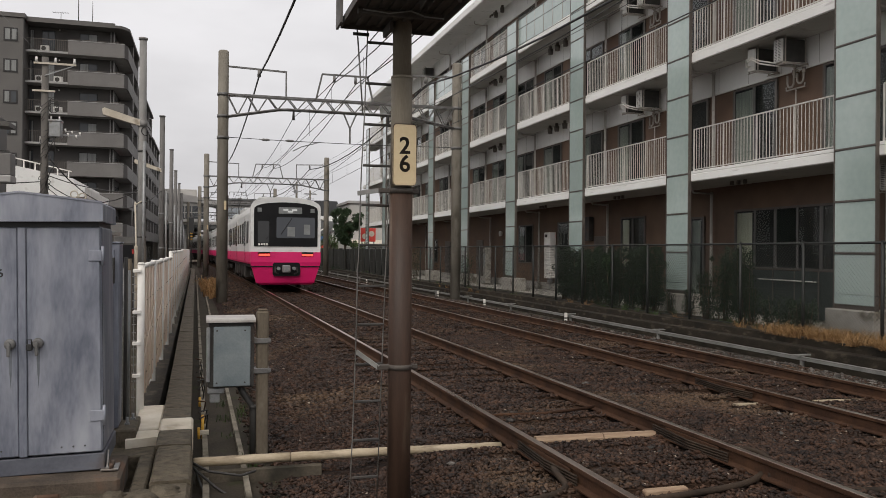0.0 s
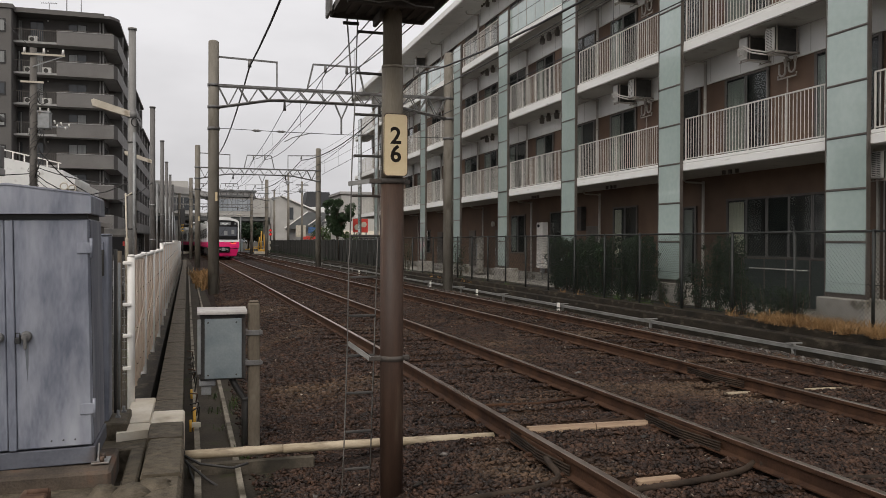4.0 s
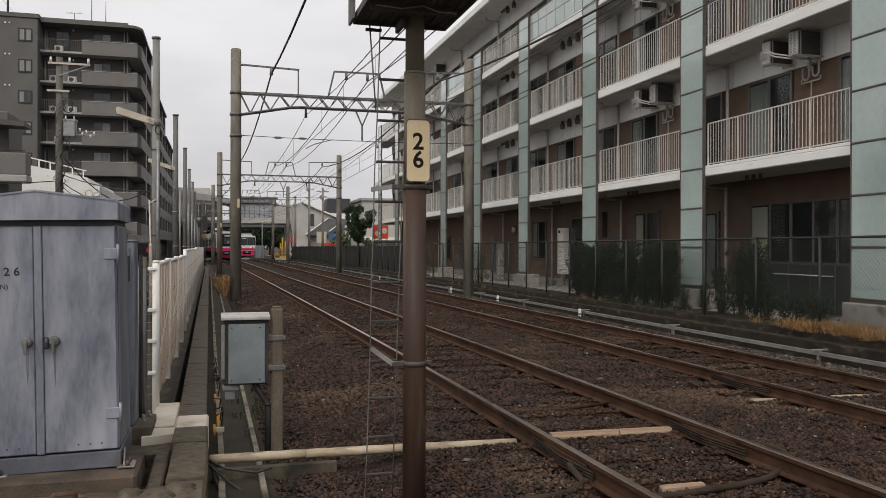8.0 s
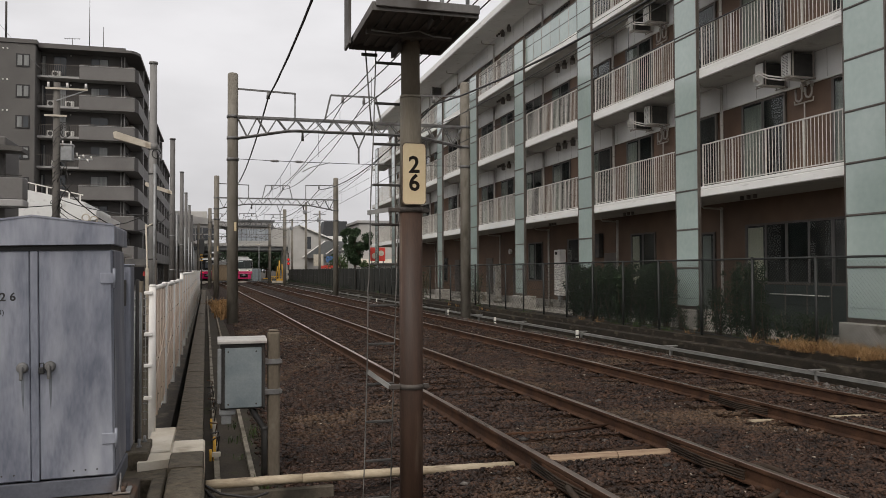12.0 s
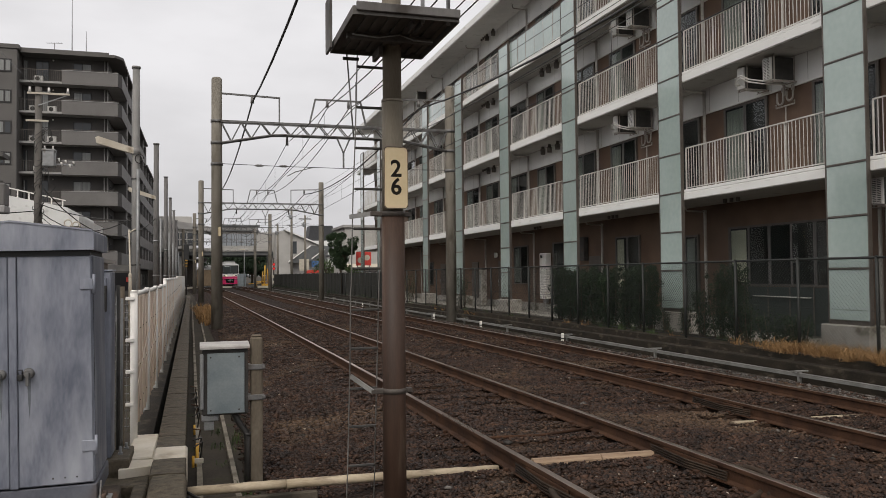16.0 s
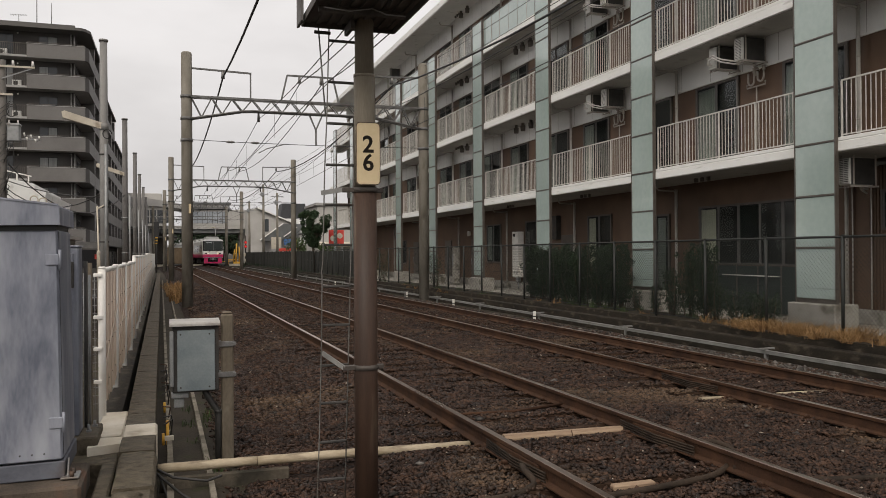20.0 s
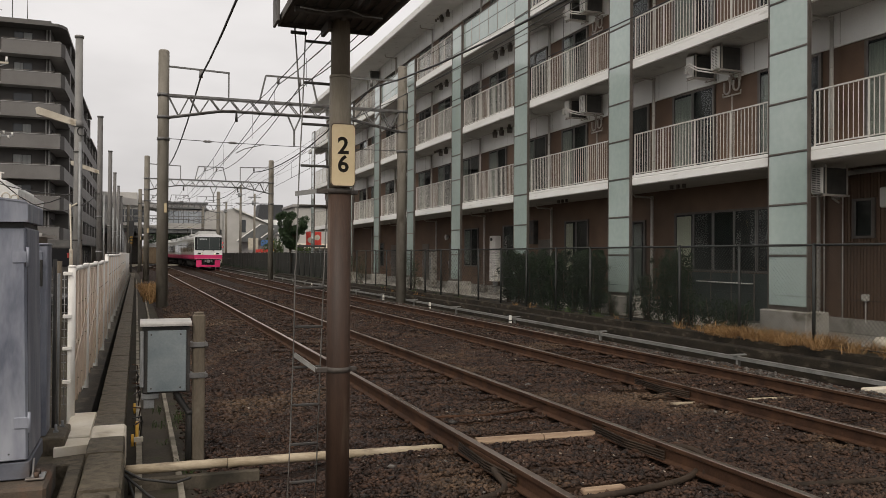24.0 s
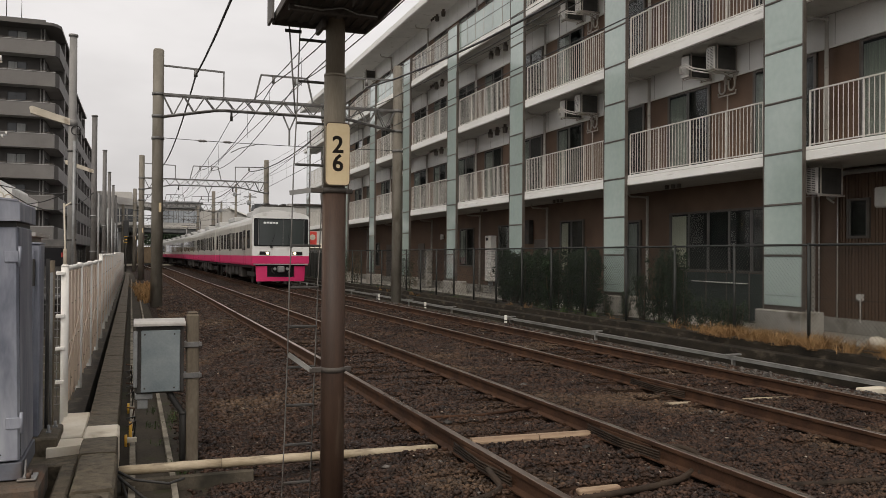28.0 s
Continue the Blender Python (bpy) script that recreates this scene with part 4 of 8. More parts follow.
part("conduit", Shape().tube([(0.08, 0.05, 0.30), (0.12, 0.05, 0.22), (0.2, 0.03, 0.10), (0.2, 0.03, -0.5)], 0.03, 8).tube([(0.2, 0.03, 0.09), (0.2, 0.03, 0.12)], 0.036, 8), RUBBER, jb, "black conduit bent to the ground")
mark = thing("yellow_stake", "yellow and black cable marker stake beside the kerb", "marker")
part("pipe", Shape().tube([(0.0, 8.6, -0.5), (0.0, 8.6, -0.12)], 0.016, 8), YELLOW, mark)
part("tag", Shape().box(-0.03, 0.06, 8.3, 8.34, -0.26, -0.215, 0.004), CONCRETE_PALE, mark)
for y, z in ((8.05, -0.17), (9.6, -0.15)):
    part("sleeve", Shape().tube([(-0.035, y, z - 0.07), (-0.035, y, z + 0.04)], 0.013, 8), YELLOW, mark, "yellow sleeve")
for k in range(9):
    yy = 8.2 + 0.55 * k + 0.2 * math.sin(k * 5)
    wire_bit = Shape().tube([(-0.03 - 0.01 * k, yy, -0.08), (0.05 - 0.01 * k, yy + 0.1, -0.05 - 0.03 * (k % 3)), (0.03 - 0.01 * k, yy + 0.25, -0.25)], 0.008, 5)
    solid("cable_clip", wire_bit, (STEEL_DARK, RUBBER, RUSTY)[k % 3], "short cable tail clipped to the kerb", "cable", "cable tails on the kerb")

# ---- the number pole with its ladder and lamp platform ----
BAND_STEEL = surface("dark_band_steel", (0.05, 0.042, 0.036), (0.10, 0.085, 0.073), 0.6, 0.2, 5, 50, 0.1)
LADDER_STEEL = surface("ladder_steel", (0.11, 0.105, 0.097), (0.22, 0.21, 0.197), 0.55, 0.3, 5, 50, 0.05, spots=(0.08, 0.06, 0.045), spot_at=(0.55, 0.7))
pole = thing("signal_pole", "brown-stained steel signal pole with ladder, number plate and platform", "signal pole", pose(1.405, 5.84, 0))
part("shaft", Shape().tube([(0, 0, -0.6), (0, 0, 0.72), (0, 0, 2.04)], 0.086, 24), POLE_BROWN, pole)
part("upper_shaft", Shape().tube([(0, 0, 2.045), (0, 0, 2.86)], 0.079, 24).tube([(0, 0, 2.87), (0, 0, 4.3)], 0.070, 24).tube([(0, 0, 2.855), (0, 0, 2.875)], 0.0805, 24), POLE_OLIVE, pole, "paler weathered upper shaft")
for z in (0.715, 2.022):
    band = part("band", Shape().tube([(0, 0, z - 0.019), (0, 0, z + 0.019)], 0.092, 24).box(-0.175, -0.085, -0.025, 0.025, z - 0.018, z + 0.016, 0.004).box(0.085, 0.135, -0.02, 0.025, z - 0.018, z + 0.014, 0.004), BAND_STEEL, pole, "dark clamp band with bolted lugs")
    part("ladder_arm", Shape().bar((-0.165, -0.02, z), (-0.30, 0.14, z + (0.10 if z < 1 else -0.015)), 0.010, 0.034), CONDUIT, band, "grey arm to the ladder")
outline = []
for cx, cz, a0 in ((0.061, 2.478, 0), (-0.061, 2.478, 90), (-0.061, 2.083, 180), (0.061, 2.083, 270)):
    outline += [(cx + 0.028 * math.cos(radians(a0 + a)), cz + 0.028 * math.sin(radians(a0 + a))) for a in (0, 22, 45, 68, 90)]
plate = part("number_plate", Shape().prism(outline, "y", -0.112, -0.100), SIGN_CREAM, pole, "cream number plate with rounded corners")
rim = Shape()
for k in range(len(outline)):
    (a, b), (c, d) = outline[k], outline[(k + 1) % len(outline)]
    rim.bar((a * 0.985, -0.1125, b), (c * 0.985, -0.1125, d), 0.003, 0.006)
part("rim", rim, POLE_BROWN, plate)
letters("2", 0.17, NUMBER_BLACK, plate, pose(0, -0.1125, 2.342, 90), "number", 0.004)
letters("6", 0.17, NUMBER_BLACK, plate, pose(0, -0.1125, 2.210, 90), "number", 0.004)
lad = part("ladder", Shape().tube([(-0.35, 0.14, -0.6), (-0.345, 0.14, -0.29), (-0.325, 0.14, 0.18), (-0.305, 0.14, 0.89), (-0.298, 0.14, 1.38), (-0.302, 0.132, 1.42), (-0.291, 0.14, 1.5), (-0.275, 0.14, 2.16), (-0.255, 0.14, 2.59), (-0.235, 0.14, 3.24)], 0.0050, 7), LADDER_STEEL, pole, "thin steel ladder")
part("stile", Shape().tube([(-0.145, 0.14, -0.6), (-0.095, 0.14, 1.02), (-0.086, 0.14, 1.3), (-0.09, 0.134, 1.34), (-0.083, 0.14, 1.4), (-0.015, 0.14, 3.25)], 0.0050, 7), LADDER_STEEL, lad)
part("brace", Shape().tube([(-0.315, 0.14, 3.24), (-0.266, 0.14, 2.6)], 0.006, 7), LADDER_STEEL, lad)
for z in (3.15, 2.84, 2.53, 2.22, 1.92, 1.62, 1.31, 1.02, 0.72, 0.44, 0.15, -0.13):
    xa, xb = -0.333 + 0.0285 * (z + 0.2), -0.132 + 0.035 * (z + 0.2)
    part("rung", Shape().box(xa, xb, 0.128, 0.152, z - 0.010, z + 0.008, 0.004), STEEL_DARK, lad)
part("top_bracket", Shape().tube([(-0.345, 0.14, 3.205), (-0.225, 0.14, 3.205)], 0.013, 8), STEEL_DARK, lad)
deck = part("platform", Shape().box(-0.43, 0.265, -0.80, 0.15, 3.282, 3.296, 0.004), DECK_STEEL, pole, "steel platform seen from below")
for k in range(9):
    part("slat", Shape().box(-0.41 + 0.078 * k, -0.375 + 0.078 * k, -0.79, 0.14, 3.268, 3.281), DECK_STEEL, deck)
for a, b in (((-0.435, -0.80, 3.268), (0.27, -0.80, 3.268)), ((-0.435, 0.15, 3.268), (0.27, 0.15, 3.268)), ((-0.435, -0.80, 3.268), (-0.435, 0.15, 3.268)), ((0.27, -0.80, 3.268), (0.27, 0.15, 3.268))):
    part("edge_beam", Shape().bar(a, b, 0.012, 0.055), DECK_STEEL, deck)
part("front_beam", Shape().box(-0.42, 0.275, -0.83, -0.808, 3.262, 3.32, 0.004), MAST_GREY, deck, "grey channel along the platform edge")
for x in (-0.02, 0.03):
    part("bracket", Shape().prism(((-0.76, 3.215), (-0.70, 3.255), (-0.60, 3.255), (-0.60, 3.20)), "x", x - 0.004, x + 0.004), DECK_STEEL, deck)
part("cross_beam", Shape().box(-0.40, 0.22, -0.36, -0.32, 3.215, 3.256, 0.004).box(-0.12, -0.09, -0.1, 0.14, 3.19, 3.256, 0.004), DECK_STEEL, deck)
part("deck_cable", Shape().tube([(-0.38, -0.44, 3.22), (-0.2, -0.45, 3.205), (-0.06, -0.5, 3.22), (0.05, -0.46, 3.20), (0.2, -0.42, 3.21)], 0.005, 6), CONDUIT, deck)
part("side_plate", Shape().box(-0.475, -0.455, -0.06, 0.15, 3.225, 3.62, 0.004), MAST_GREY, deck, "upright grey plate")
part("rail_post", Shape().tube([(0.23, -0.7, 3.25), (0.23, -0.7, 4.2)], 0.014, 8).tube([(0.05, -0.7, 3.25), (0.05, -0.7, 3.6)], 0.014, 8), STEEL, deck)


# ---- lattice gantries over both tracks ----
def gantry(y, xl, xr, top_l, top_r, beam, group, detail=True):
    g = thing("catenary_gantry", "grey lattice steel gantry between two concrete poles", "gantry", pose(0, y, 0), group)
    for x, top, side in ((xl, top_l, 1), (xr, top_r, -1)):
        p = part("pole", Shape().tube([(x, 0, -0.7), (x, 0, top - 0.05), (x, 0, top)], [0.20, 0.185, 0.15], 20), POLE_CONCRETE, g, "tall concrete pole")
        for z in (beam + 0.0, beam - 0.78, beam - 1.55):
            part("band", Shape().tube([(x, 0, z - 0.05), (x, 0, z + 0.05)], 0.215, 16), GANTRY_STEEL, p)
        # outrigger with a dropper frame
        part("arm", Shape().bar((x, 0, top - 0.55), (x + side * 2.25, 0, top - 0.62), 0.06, 0.06).bar((x + side * 2.22, 0, top - 0.6), (x + side * 2.22, 0, beam + 0.02), 0.05, 0.05), GANTRY_STEEL, p)
        part("insulator", Shape().tube([(x + side * 1.25, 0, top - 0.62), (x + side * 1.25, 0, top - 0.86)], [0.05, 0.07], 8), PIN, p)
    if detail:
        part("notice_plate", Shape().box(xl + 0.05, xl + 0.13, -0.205, -0.195, 3.0, 3.32), SIGN_CREAM, g, "small faded yellow plate")
    a, b = xl + 0.15, xr - 0.15
    top_c = part("top_chord", Shape().bar((a, -0.12, beam), (b, -0.12, beam), 0.07, 0.075).bar((a, 0.12, beam), (b, 0.12, beam), 0.07, 0.075), GANTRY_STEEL, g)
    def low(x):
        e = min(x - a, b - x)
        return beam - (0.42 if e > 1.9 else 0.78 - 0.36 * e / 1.9)
    xs = np.linspace(a, b, 25)
    bottom = Shape().tube([(u, -0.12, low(u)) for u in xs], 0.036, 6).tube([(u, 0.12, low(u)) for u in xs], 0.036, 6)
    part("bottom_chord", bottom, GANTRY_STEEL, g)
    for k, (u, v) in enumerate(zip(xs[:-1], xs[1:])):
        za, zb = (low(u), beam) if k % 2 else (beam, low(v))
        part("lattice_bar", Shape().bar((u, -0.12, za), (v, -0.12, zb), 0.035, 0.035).bar((u, 0.12, za), (v, 0.12, zb), 0.035, 0.035), GANTRY_STEEL, g)
    mid = (xl + xr) / 2
    frame_up = Shape()
    for s in (-1, 1):
        frame_up.bar((mid + s * 1.08, 0, beam), (mid + s * 0.85, 0, beam + 0.98), 0.06, 0.06)
    frame_up.bar((mid - 0.85, 0, beam + 0.98), (mid + 0.85, 0, beam + 0.98), 0.06, 0.06)
    part("top_frame", frame_up, GANTRY_STEEL, g)
    for s in (-0.4, 0.4):
        part("insulator", Shape().tube([(mid + s, 0, beam + 0.95), (mid + s, 0, beam + 0.70)], [0.045, 0.06], 8), PIN, g)
    part("drop_frame", Shape().bar((mid - 0.05, 0, beam - 0.42), (mid + 0.2, 0, beam - 1.0), 0.05, 0.05).bar((mid + 0.45, 0, beam - 0.42), (mid + 0.2, 0, beam - 1.0), 0.05, 0.05).bar((mid + 0.2, 0, beam - 1.0), (mid + 0.2, 0, beam - 1.55), 0.06, 0.06), GANTRY_STEEL, g)
    span = [(xl, 0, beam - 1.52), (mid * 0.5 + xl * 0.5, 0, beam - 1.56), (mid, 0, beam - 1.57), (mid * 0.5 + xr * 0.5, 0, beam - 1.56), (xr, 0, beam - 1.52)]
    part("steady_wire", Shape().tube(span, 0.012, 5), WIRE, g)
    for f in (0.17, 0.27, 0.62, 0.72):
        x = xl + (xr - xl) * f
        part("insulator", Shape().tube([(x - 0.16, 0, beam - 1.555), (x - 0.05, 0, beam - 1.555), (x, 0, beam - 1.555), (x + 0.05, 0, beam - 1.555), (x + 0.16, 0, beam - 1.555)], [0.02, 0.05, 0.035, 0.05, 0.02], 8), PIN, g)
    for line in (NEAR_LINE, FAR_LINE):
        x = line_x(line, y)
        part("hanger", Shape().tube([(x, 0, beam - 0.4), (x, 0, beam - 0.78)], [0.03, 0.055], 8), STEEL_DARK, g)
        part("steady_arm", Shape().tube([(x + 1.0, 0, beam - 1.55), (x + 0.3, 0, beam - 1.75), (x, 0, 5.22)], 0.016, 6), GANTRY_STEEL, g)
    return g


gantry(30, 0.60, 9.38, 8.72, 8.90, 7.14, "gantries over the line")
gantry(60, 0.09, 8.65, 8.40, 8.47, 6.82, "gantries over the line")
gantry(90, -0.55, 7.35, 8.30, 8.30, 6.82, "gantries over the line")
gantry(116, -2.2, 7.4, 8.1, 8.1, 6.7, "gantries over the line")

# wires: feeders, messenger, contact wire and droppers, each from gantry to gantry with sag
def sagging(a, b, sag, n=9):
    a, b = Vector(a), Vector(b)
    return [a.lerp(b, u) - Vector((0, 0, 4 * sag * u * (1 - u))) for u in np.linspace(0, 1, n)]


def wire_run(label, r, supports, sag, group="wires over the line"):
    pts = []
    for a, b in zip(supports[:-1], supports[1:]):
        pts += sagging(a, b, sag)[(1 if pts else 0):]
    return solid("overhead_wire", Shape().tube(pts, r, 6), WIRE, label, "wire", group)


GY = (-30, 0, 30, 60, 90, 116, 170)
wire_run("thick black feeder cable on the near poles", 0.030, [(2.3, -30, 8.0), (2.15, 0, 8.0), (1.85, 30, 7.9), (1.34, 60, 7.6), (0.6, 90, 7.4), (-0.9, 116, 7.3), (-6, 170, 7.3)], 0.6)
wire_run("thick black feeder cable on the far poles", 0.030, [(8.3, -30, 7.4), (8.25, 0, 7.3), (8.15, 30, 7.98), (7.4, 60, 7.55), (6.0, 90, 7.4), (5.6, 116, 7.3)], 0.75)
for s, z in ((-0.4, 0.0), (0.4, 0.0)):
    wire_run("overhead feeder wire on the middle frame", 0.018, [(5.2 + s, -30, 7.9), (5.15 + s, 0, 7.9), (4.99 + s, 30, 7.82), (4.37 + s, 60, 7.5), (3.4 + s, 90, 7.5), (2.6 + s, 116, 7.4), (-1 + s, 170, 7.4)], 0.7)
for line, lab in ((NEAR_LINE, "near"), (FAR_LINE, "far")):
    wire_run("messenger wire over the %s track" % lab, 0.012, [(line_x(line, y), y, 6.3 if y > 40 else 6.45) for y in GY], 0.55)
    wire_run("contact wire over the %s track" % lab, 0.010, [(line_x(line, y) + (0.15 if k % 2 else -0.15), y, 5.2) for k, y in enumerate(GY)], 0.03)
    drops = Shape()
    for a, b in zip(GY[:-1], GY[1:]):
        for u in (0.14, 0.28, 0.42, 0.58, 0.72, 0.86):
            y = a + (b - a) * u
            drops.tube([(line_x(line, y), y, 5.2), (line_x(line, y), y, 6.35 - 4 * 0.55 * u * (1 - u))], 0.006, 4)
    solid("dropper_wires", drops, WIRE, "thin droppers holding the contact wire of the %s track" % lab, "wire", kind="stuff")
for z, x, far in ((8.7, 9.9, 8.8), (8.2, 9.9, 8.3), (7.6, 9.9, 7.8)):
    wire_run("thin wire running past the apartment block", 0.009, [(x, -30, z), (9.6, 0, z), (9.4, 30, far), (8.65, 60, far - 0.6), (7.4, 90, far - 0.8)], 0.3)

LAMP_GREY = surface("lamp_pole_paint", (0.17, 0.165, 0.158), (0.27, 0.262, 0.25), 0.7, 0.1, 3, 50, 0.05, stretch=(1, 1, 0.4))
# row of poles behind the white fence
lampost = thing("lamp_pole", "concrete street lamp pole with a long pale tube lamp", "lamp pole", pose(-1.76, 25, 0))
part("shaft", Shape().tube([(0, 0, -0.4), (0, 0, 7.7)], [0.13, 0.10], 16).tube([(0, 0, 7.66), (0, 0, 7.72)], 0.125, 16), LAMP_GREY, lampost)
part("lamp", Shape().prism(((-1.06, 5.42), (-0.02, 5.13), (-0.02, 5.31), (-1.02, 5.62), (-1.09, 5.58)), "y", -0.12, 0.12), CONCRETE_PALE, lampost, "long pale lamp housing")
part("cable_loop", Shape().tube([(0.10 + 0.12 * math.cos(a), -0.12, 5.0 + 0.13 * math.sin(a)) for a in np.linspace(0, 5.2, 14)], 0.014, 5), RUBBER, lampost)
part("conduit", Shape().tube([(0.06, -0.12, 0.2), (0.06, -0.12, 4.7)], 0.045, 8), STEEL, lampost)
for z in (1.9, 2.9, 4.4):
    part("band", Shape().tube([(0, 0, z), (0, 0, z + 0.04)], 0.135, 12), STEEL_DARK, lampost)
part("bracket", Shape().tube([(0, 0, 5.13), (0, 0, 5.3)], 0.14, 12), LAMP_GREY, lampost)
for y, x, top in ((39.5, -1.92, 7.75), (53, -2.02, 7.8), (66, -2.2, 7.7), (80, -2.35, 7.8), (94, -2.5, 7.8), (108, -2.8, 7.8)):
    mast = thing("steel_mast", "slim dark steel mast behind the fence", "mast", pose(x, y, 0), "masts behind the fence")
    part("shaft", Shape().tube([(0, 0, -0.4), (0, 0, top)], [0.13, 0.115], 14).tube([(0, 0, top - 0.06), (0, 0, top)], 0.14, 12), MAST_GREY, mast)
    part("pipe", Shape().tube([(0.2, -0.1, 0), (0.2, -0.1, top - 3.5)], 0.045, 8), STEEL, mast)
    for z in (1.6, 3.2):
        part("band", Shape().tube([(0, 0, z), (0, 0, z + 0.05)], 0.16, 10), STEEL, mast)
    if y < 50:
        part("lamp", Shape().prism(((-1.18, 5.50), (-0.02, 5.13), (-0.02, 5.29), (-1.14, 5.68), (-1.21, 5.64)), "y", -0.12, 0.12), CONCRETE_PALE, mast, "long pale lamp housing")

# ---- beyond the far track: duct, wall, mesh fence, hedge ----
duct = thing("cable_duct_rail", "long grey galvanised conduit on low brackets", "conduit")
duct_path = [(9.58 - 0.0022 * max(y - 20, 0) ** 1.25, y, -0.16) for y in np.linspace(-6, 110, 60)]
part("conduit", Shape().sweep(((-0.035, -0.03), (0.035, -0.03), (0.035, 0.03), (-0.035, 0.03)), duct_path), CONDUIT, duct)
for k in range(22):
    y = 2.3 + 4.45 * k
    part("bracket", Shape().box(9.42, 9.74, y - 0.03, y + 0.03, -0.115, -0.09, 0.004).box(9.55, 9.61, y - 0.025, y + 0.025, -0.34, -0.10, 0.004), CONDUIT, duct)
wall_path = [(10.12 - 0.0022 * max(y - 20, 0) ** 1.25, y, 0) for y in np.linspace(-8, 110, 60)]
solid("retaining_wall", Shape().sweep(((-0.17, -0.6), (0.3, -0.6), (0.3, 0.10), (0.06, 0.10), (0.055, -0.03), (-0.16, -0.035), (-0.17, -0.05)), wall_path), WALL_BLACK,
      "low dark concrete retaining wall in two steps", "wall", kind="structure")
solid("yard", Shape().box(11.36, 40, -8, 64, -0.6, 0.06).box(10.42, 11.36, -8, 64, -0.6, 0.0), CONCRETE, "pale concrete terrace in front of the apartment block", "pavement", kind="structure")
soil = Shape().box(10.44, 11.35, -4, 40, 0.02, 0.085, 0.02)
solid("planting_bed", soil, EARTH, "planting bed of dark soil behind the fence", "planting bed", kind="structure")

# chain-link fence: woven wire as one sheet of crossing strands between dark posts
fence_ys = [1.46 + 1.8 * k for k in range(34)]


def chain_link(y0, y1, cell):
    """Slanted wires of one bay, each ending at the frame."""
    s = Shape()
    h0, h1 = 0.14, 1.76
    for sign in (1, -1):
        c = y0 - (h1 - h0)
        while c < y1 + (h1 - h0):
            pts = []
            for z in (h0, h1):
                yy = c + (z - h0) if sign > 0 else c + (h1 - z)
                pts.append((yy, z))
            (ya, za), (yb, zb) = sorted(pts)
            slope = (zb - za) / (yb - ya)
            a, b = max(ya, y0), min(yb, y1)
            if b - a > 0.02:
                s.tube([(0.008 * sign, a, za + slope * (a - ya)), (0.008 * sign, b, za + slope * (b - ya))], 0.0032, 3, False)
            c += cell
    return s


FENCE_GREEN = surface("dark_fence_wire", (0.012, 0.014, 0.013), (0.028, 0.030, 0.027), 0.6, 0.1, 5, 50, 0)
for k, y in enumerate(fence_ys[:-1]):
    x = 10.50 - 0.0022 * max(y - 20, 0) ** 1.25
    bay = thing("mesh_fence_bay", "dark chain-link fence bay with a steel top tube", "fence", pose(x, y, 0), "chain-link fence")
    part("post", Shape().tube([(0, 0, -0.2), (0, 0, 1.79)], 0.03, 10).tube([(0, 0, 1.79), (0, 0, 1.81)], [0.034, 0.02], 10), FENCE_GREEN, bay)
    part("top_tube", Shape().tube([(0, 0, 1.775), (0, 1.8, 1.775)], 0.021, 8), FENCE_GREEN, bay)
    part("bottom_tube", Shape().tube([(0, 0, 0.14), (0, 1.8, 0.14)], 0.012, 6), FENCE_GREEN, bay)
    if y < 36:
        part("wire_mesh", chain_link(0.0, 1.8, 0.08 if y < 24 else 0.16), FENCE_GREEN, bay)
    part("mid_wire", Shape().tube([(0, 0, 0.9), (0, 1.8, 0.9)], 0.005, 5), FENCE_GREEN, bay)

# ---- the apartment block ----
WHITE_WALL = surface("white_render", (0.72, 0.72, 0.70), (0.82, 0.82, 0.80), 0.8, 0, 1.5, 30, 0.06, spots=(0.46, 0.45, 0.42), spot_at=(0.58, 0.8))
SLAB_WHITE = surface("white_slab_paint", (0.78, 0.775, 0.74), (0.86, 0.855, 0.83), 0.7, 0, 1.5, 30, 0.05, spots=(0.5, 0.49, 0.46), spot_at=(0.62, 0.8), stretch=(1, 0.5, 3))
GREY_BAND = surface("grey_render", (0.70, 0.70, 0.68), (0.80, 0.80, 0.78), 0.8, 0, 1.2, 30, 0.05)
BROWN_TILE = surface("brown_wall_tile", (0.098, 0.058, 0.036), (0.148, 0.092, 0.059), 0.65, 0, 1.5, 40, 0.12)
DARK_FRAME = surface("bronze_frame", (0.088, 0.076, 0.066), (0.135, 0.118, 0.103), 0.5, 0.3, 4, 50, 0.03)
FROSTED = surface("frosted_green_panel", (0.33, 0.415, 0.385), (0.42, 0.505, 0.475), 0.16, 0, 0.5, 8, 0.0, coat=1.0, each=0.07)
PANE = glass("window_pane", (0.75, 0.80, 0.79), 0.0, 1.0, 0.5, 1.28)
ROOM_SHADE = surface("room_shade", (0.018, 0.019, 0.019), (0.035, 0.036, 0.035), 0.9, 0, 0.8, 12, 0)
CURTAIN = surface("curtain", (0.22, 0.235, 0.21), (0.36, 0.37, 0.33), 0.9, 0, 3, 30, 0.1, stretch=(1, 8, 0.3))
RAIL_PAINT = surface("white_rail_paint", (0.52, 0.50, 0.46), (0.66, 0.64, 0.60), 0.5, 0.1, 5, 50, 0)
SOFFIT = surface("soffit_shade_and_joint_grey", (0.33, 0.32, 0.295), (0.42, 0.41, 0.38), 0.85, 0, 0.8, 25, 0.06, spots=(0.24, 0.23, 0.20), spot_at=(0.58, 0.8))
PIPE_GREY = surface("grey_pipe_lagging", (0.30, 0.275, 0.24), (0.42, 0.39, 0.35), 0.6, 0.1, 4, 40, 0.05)
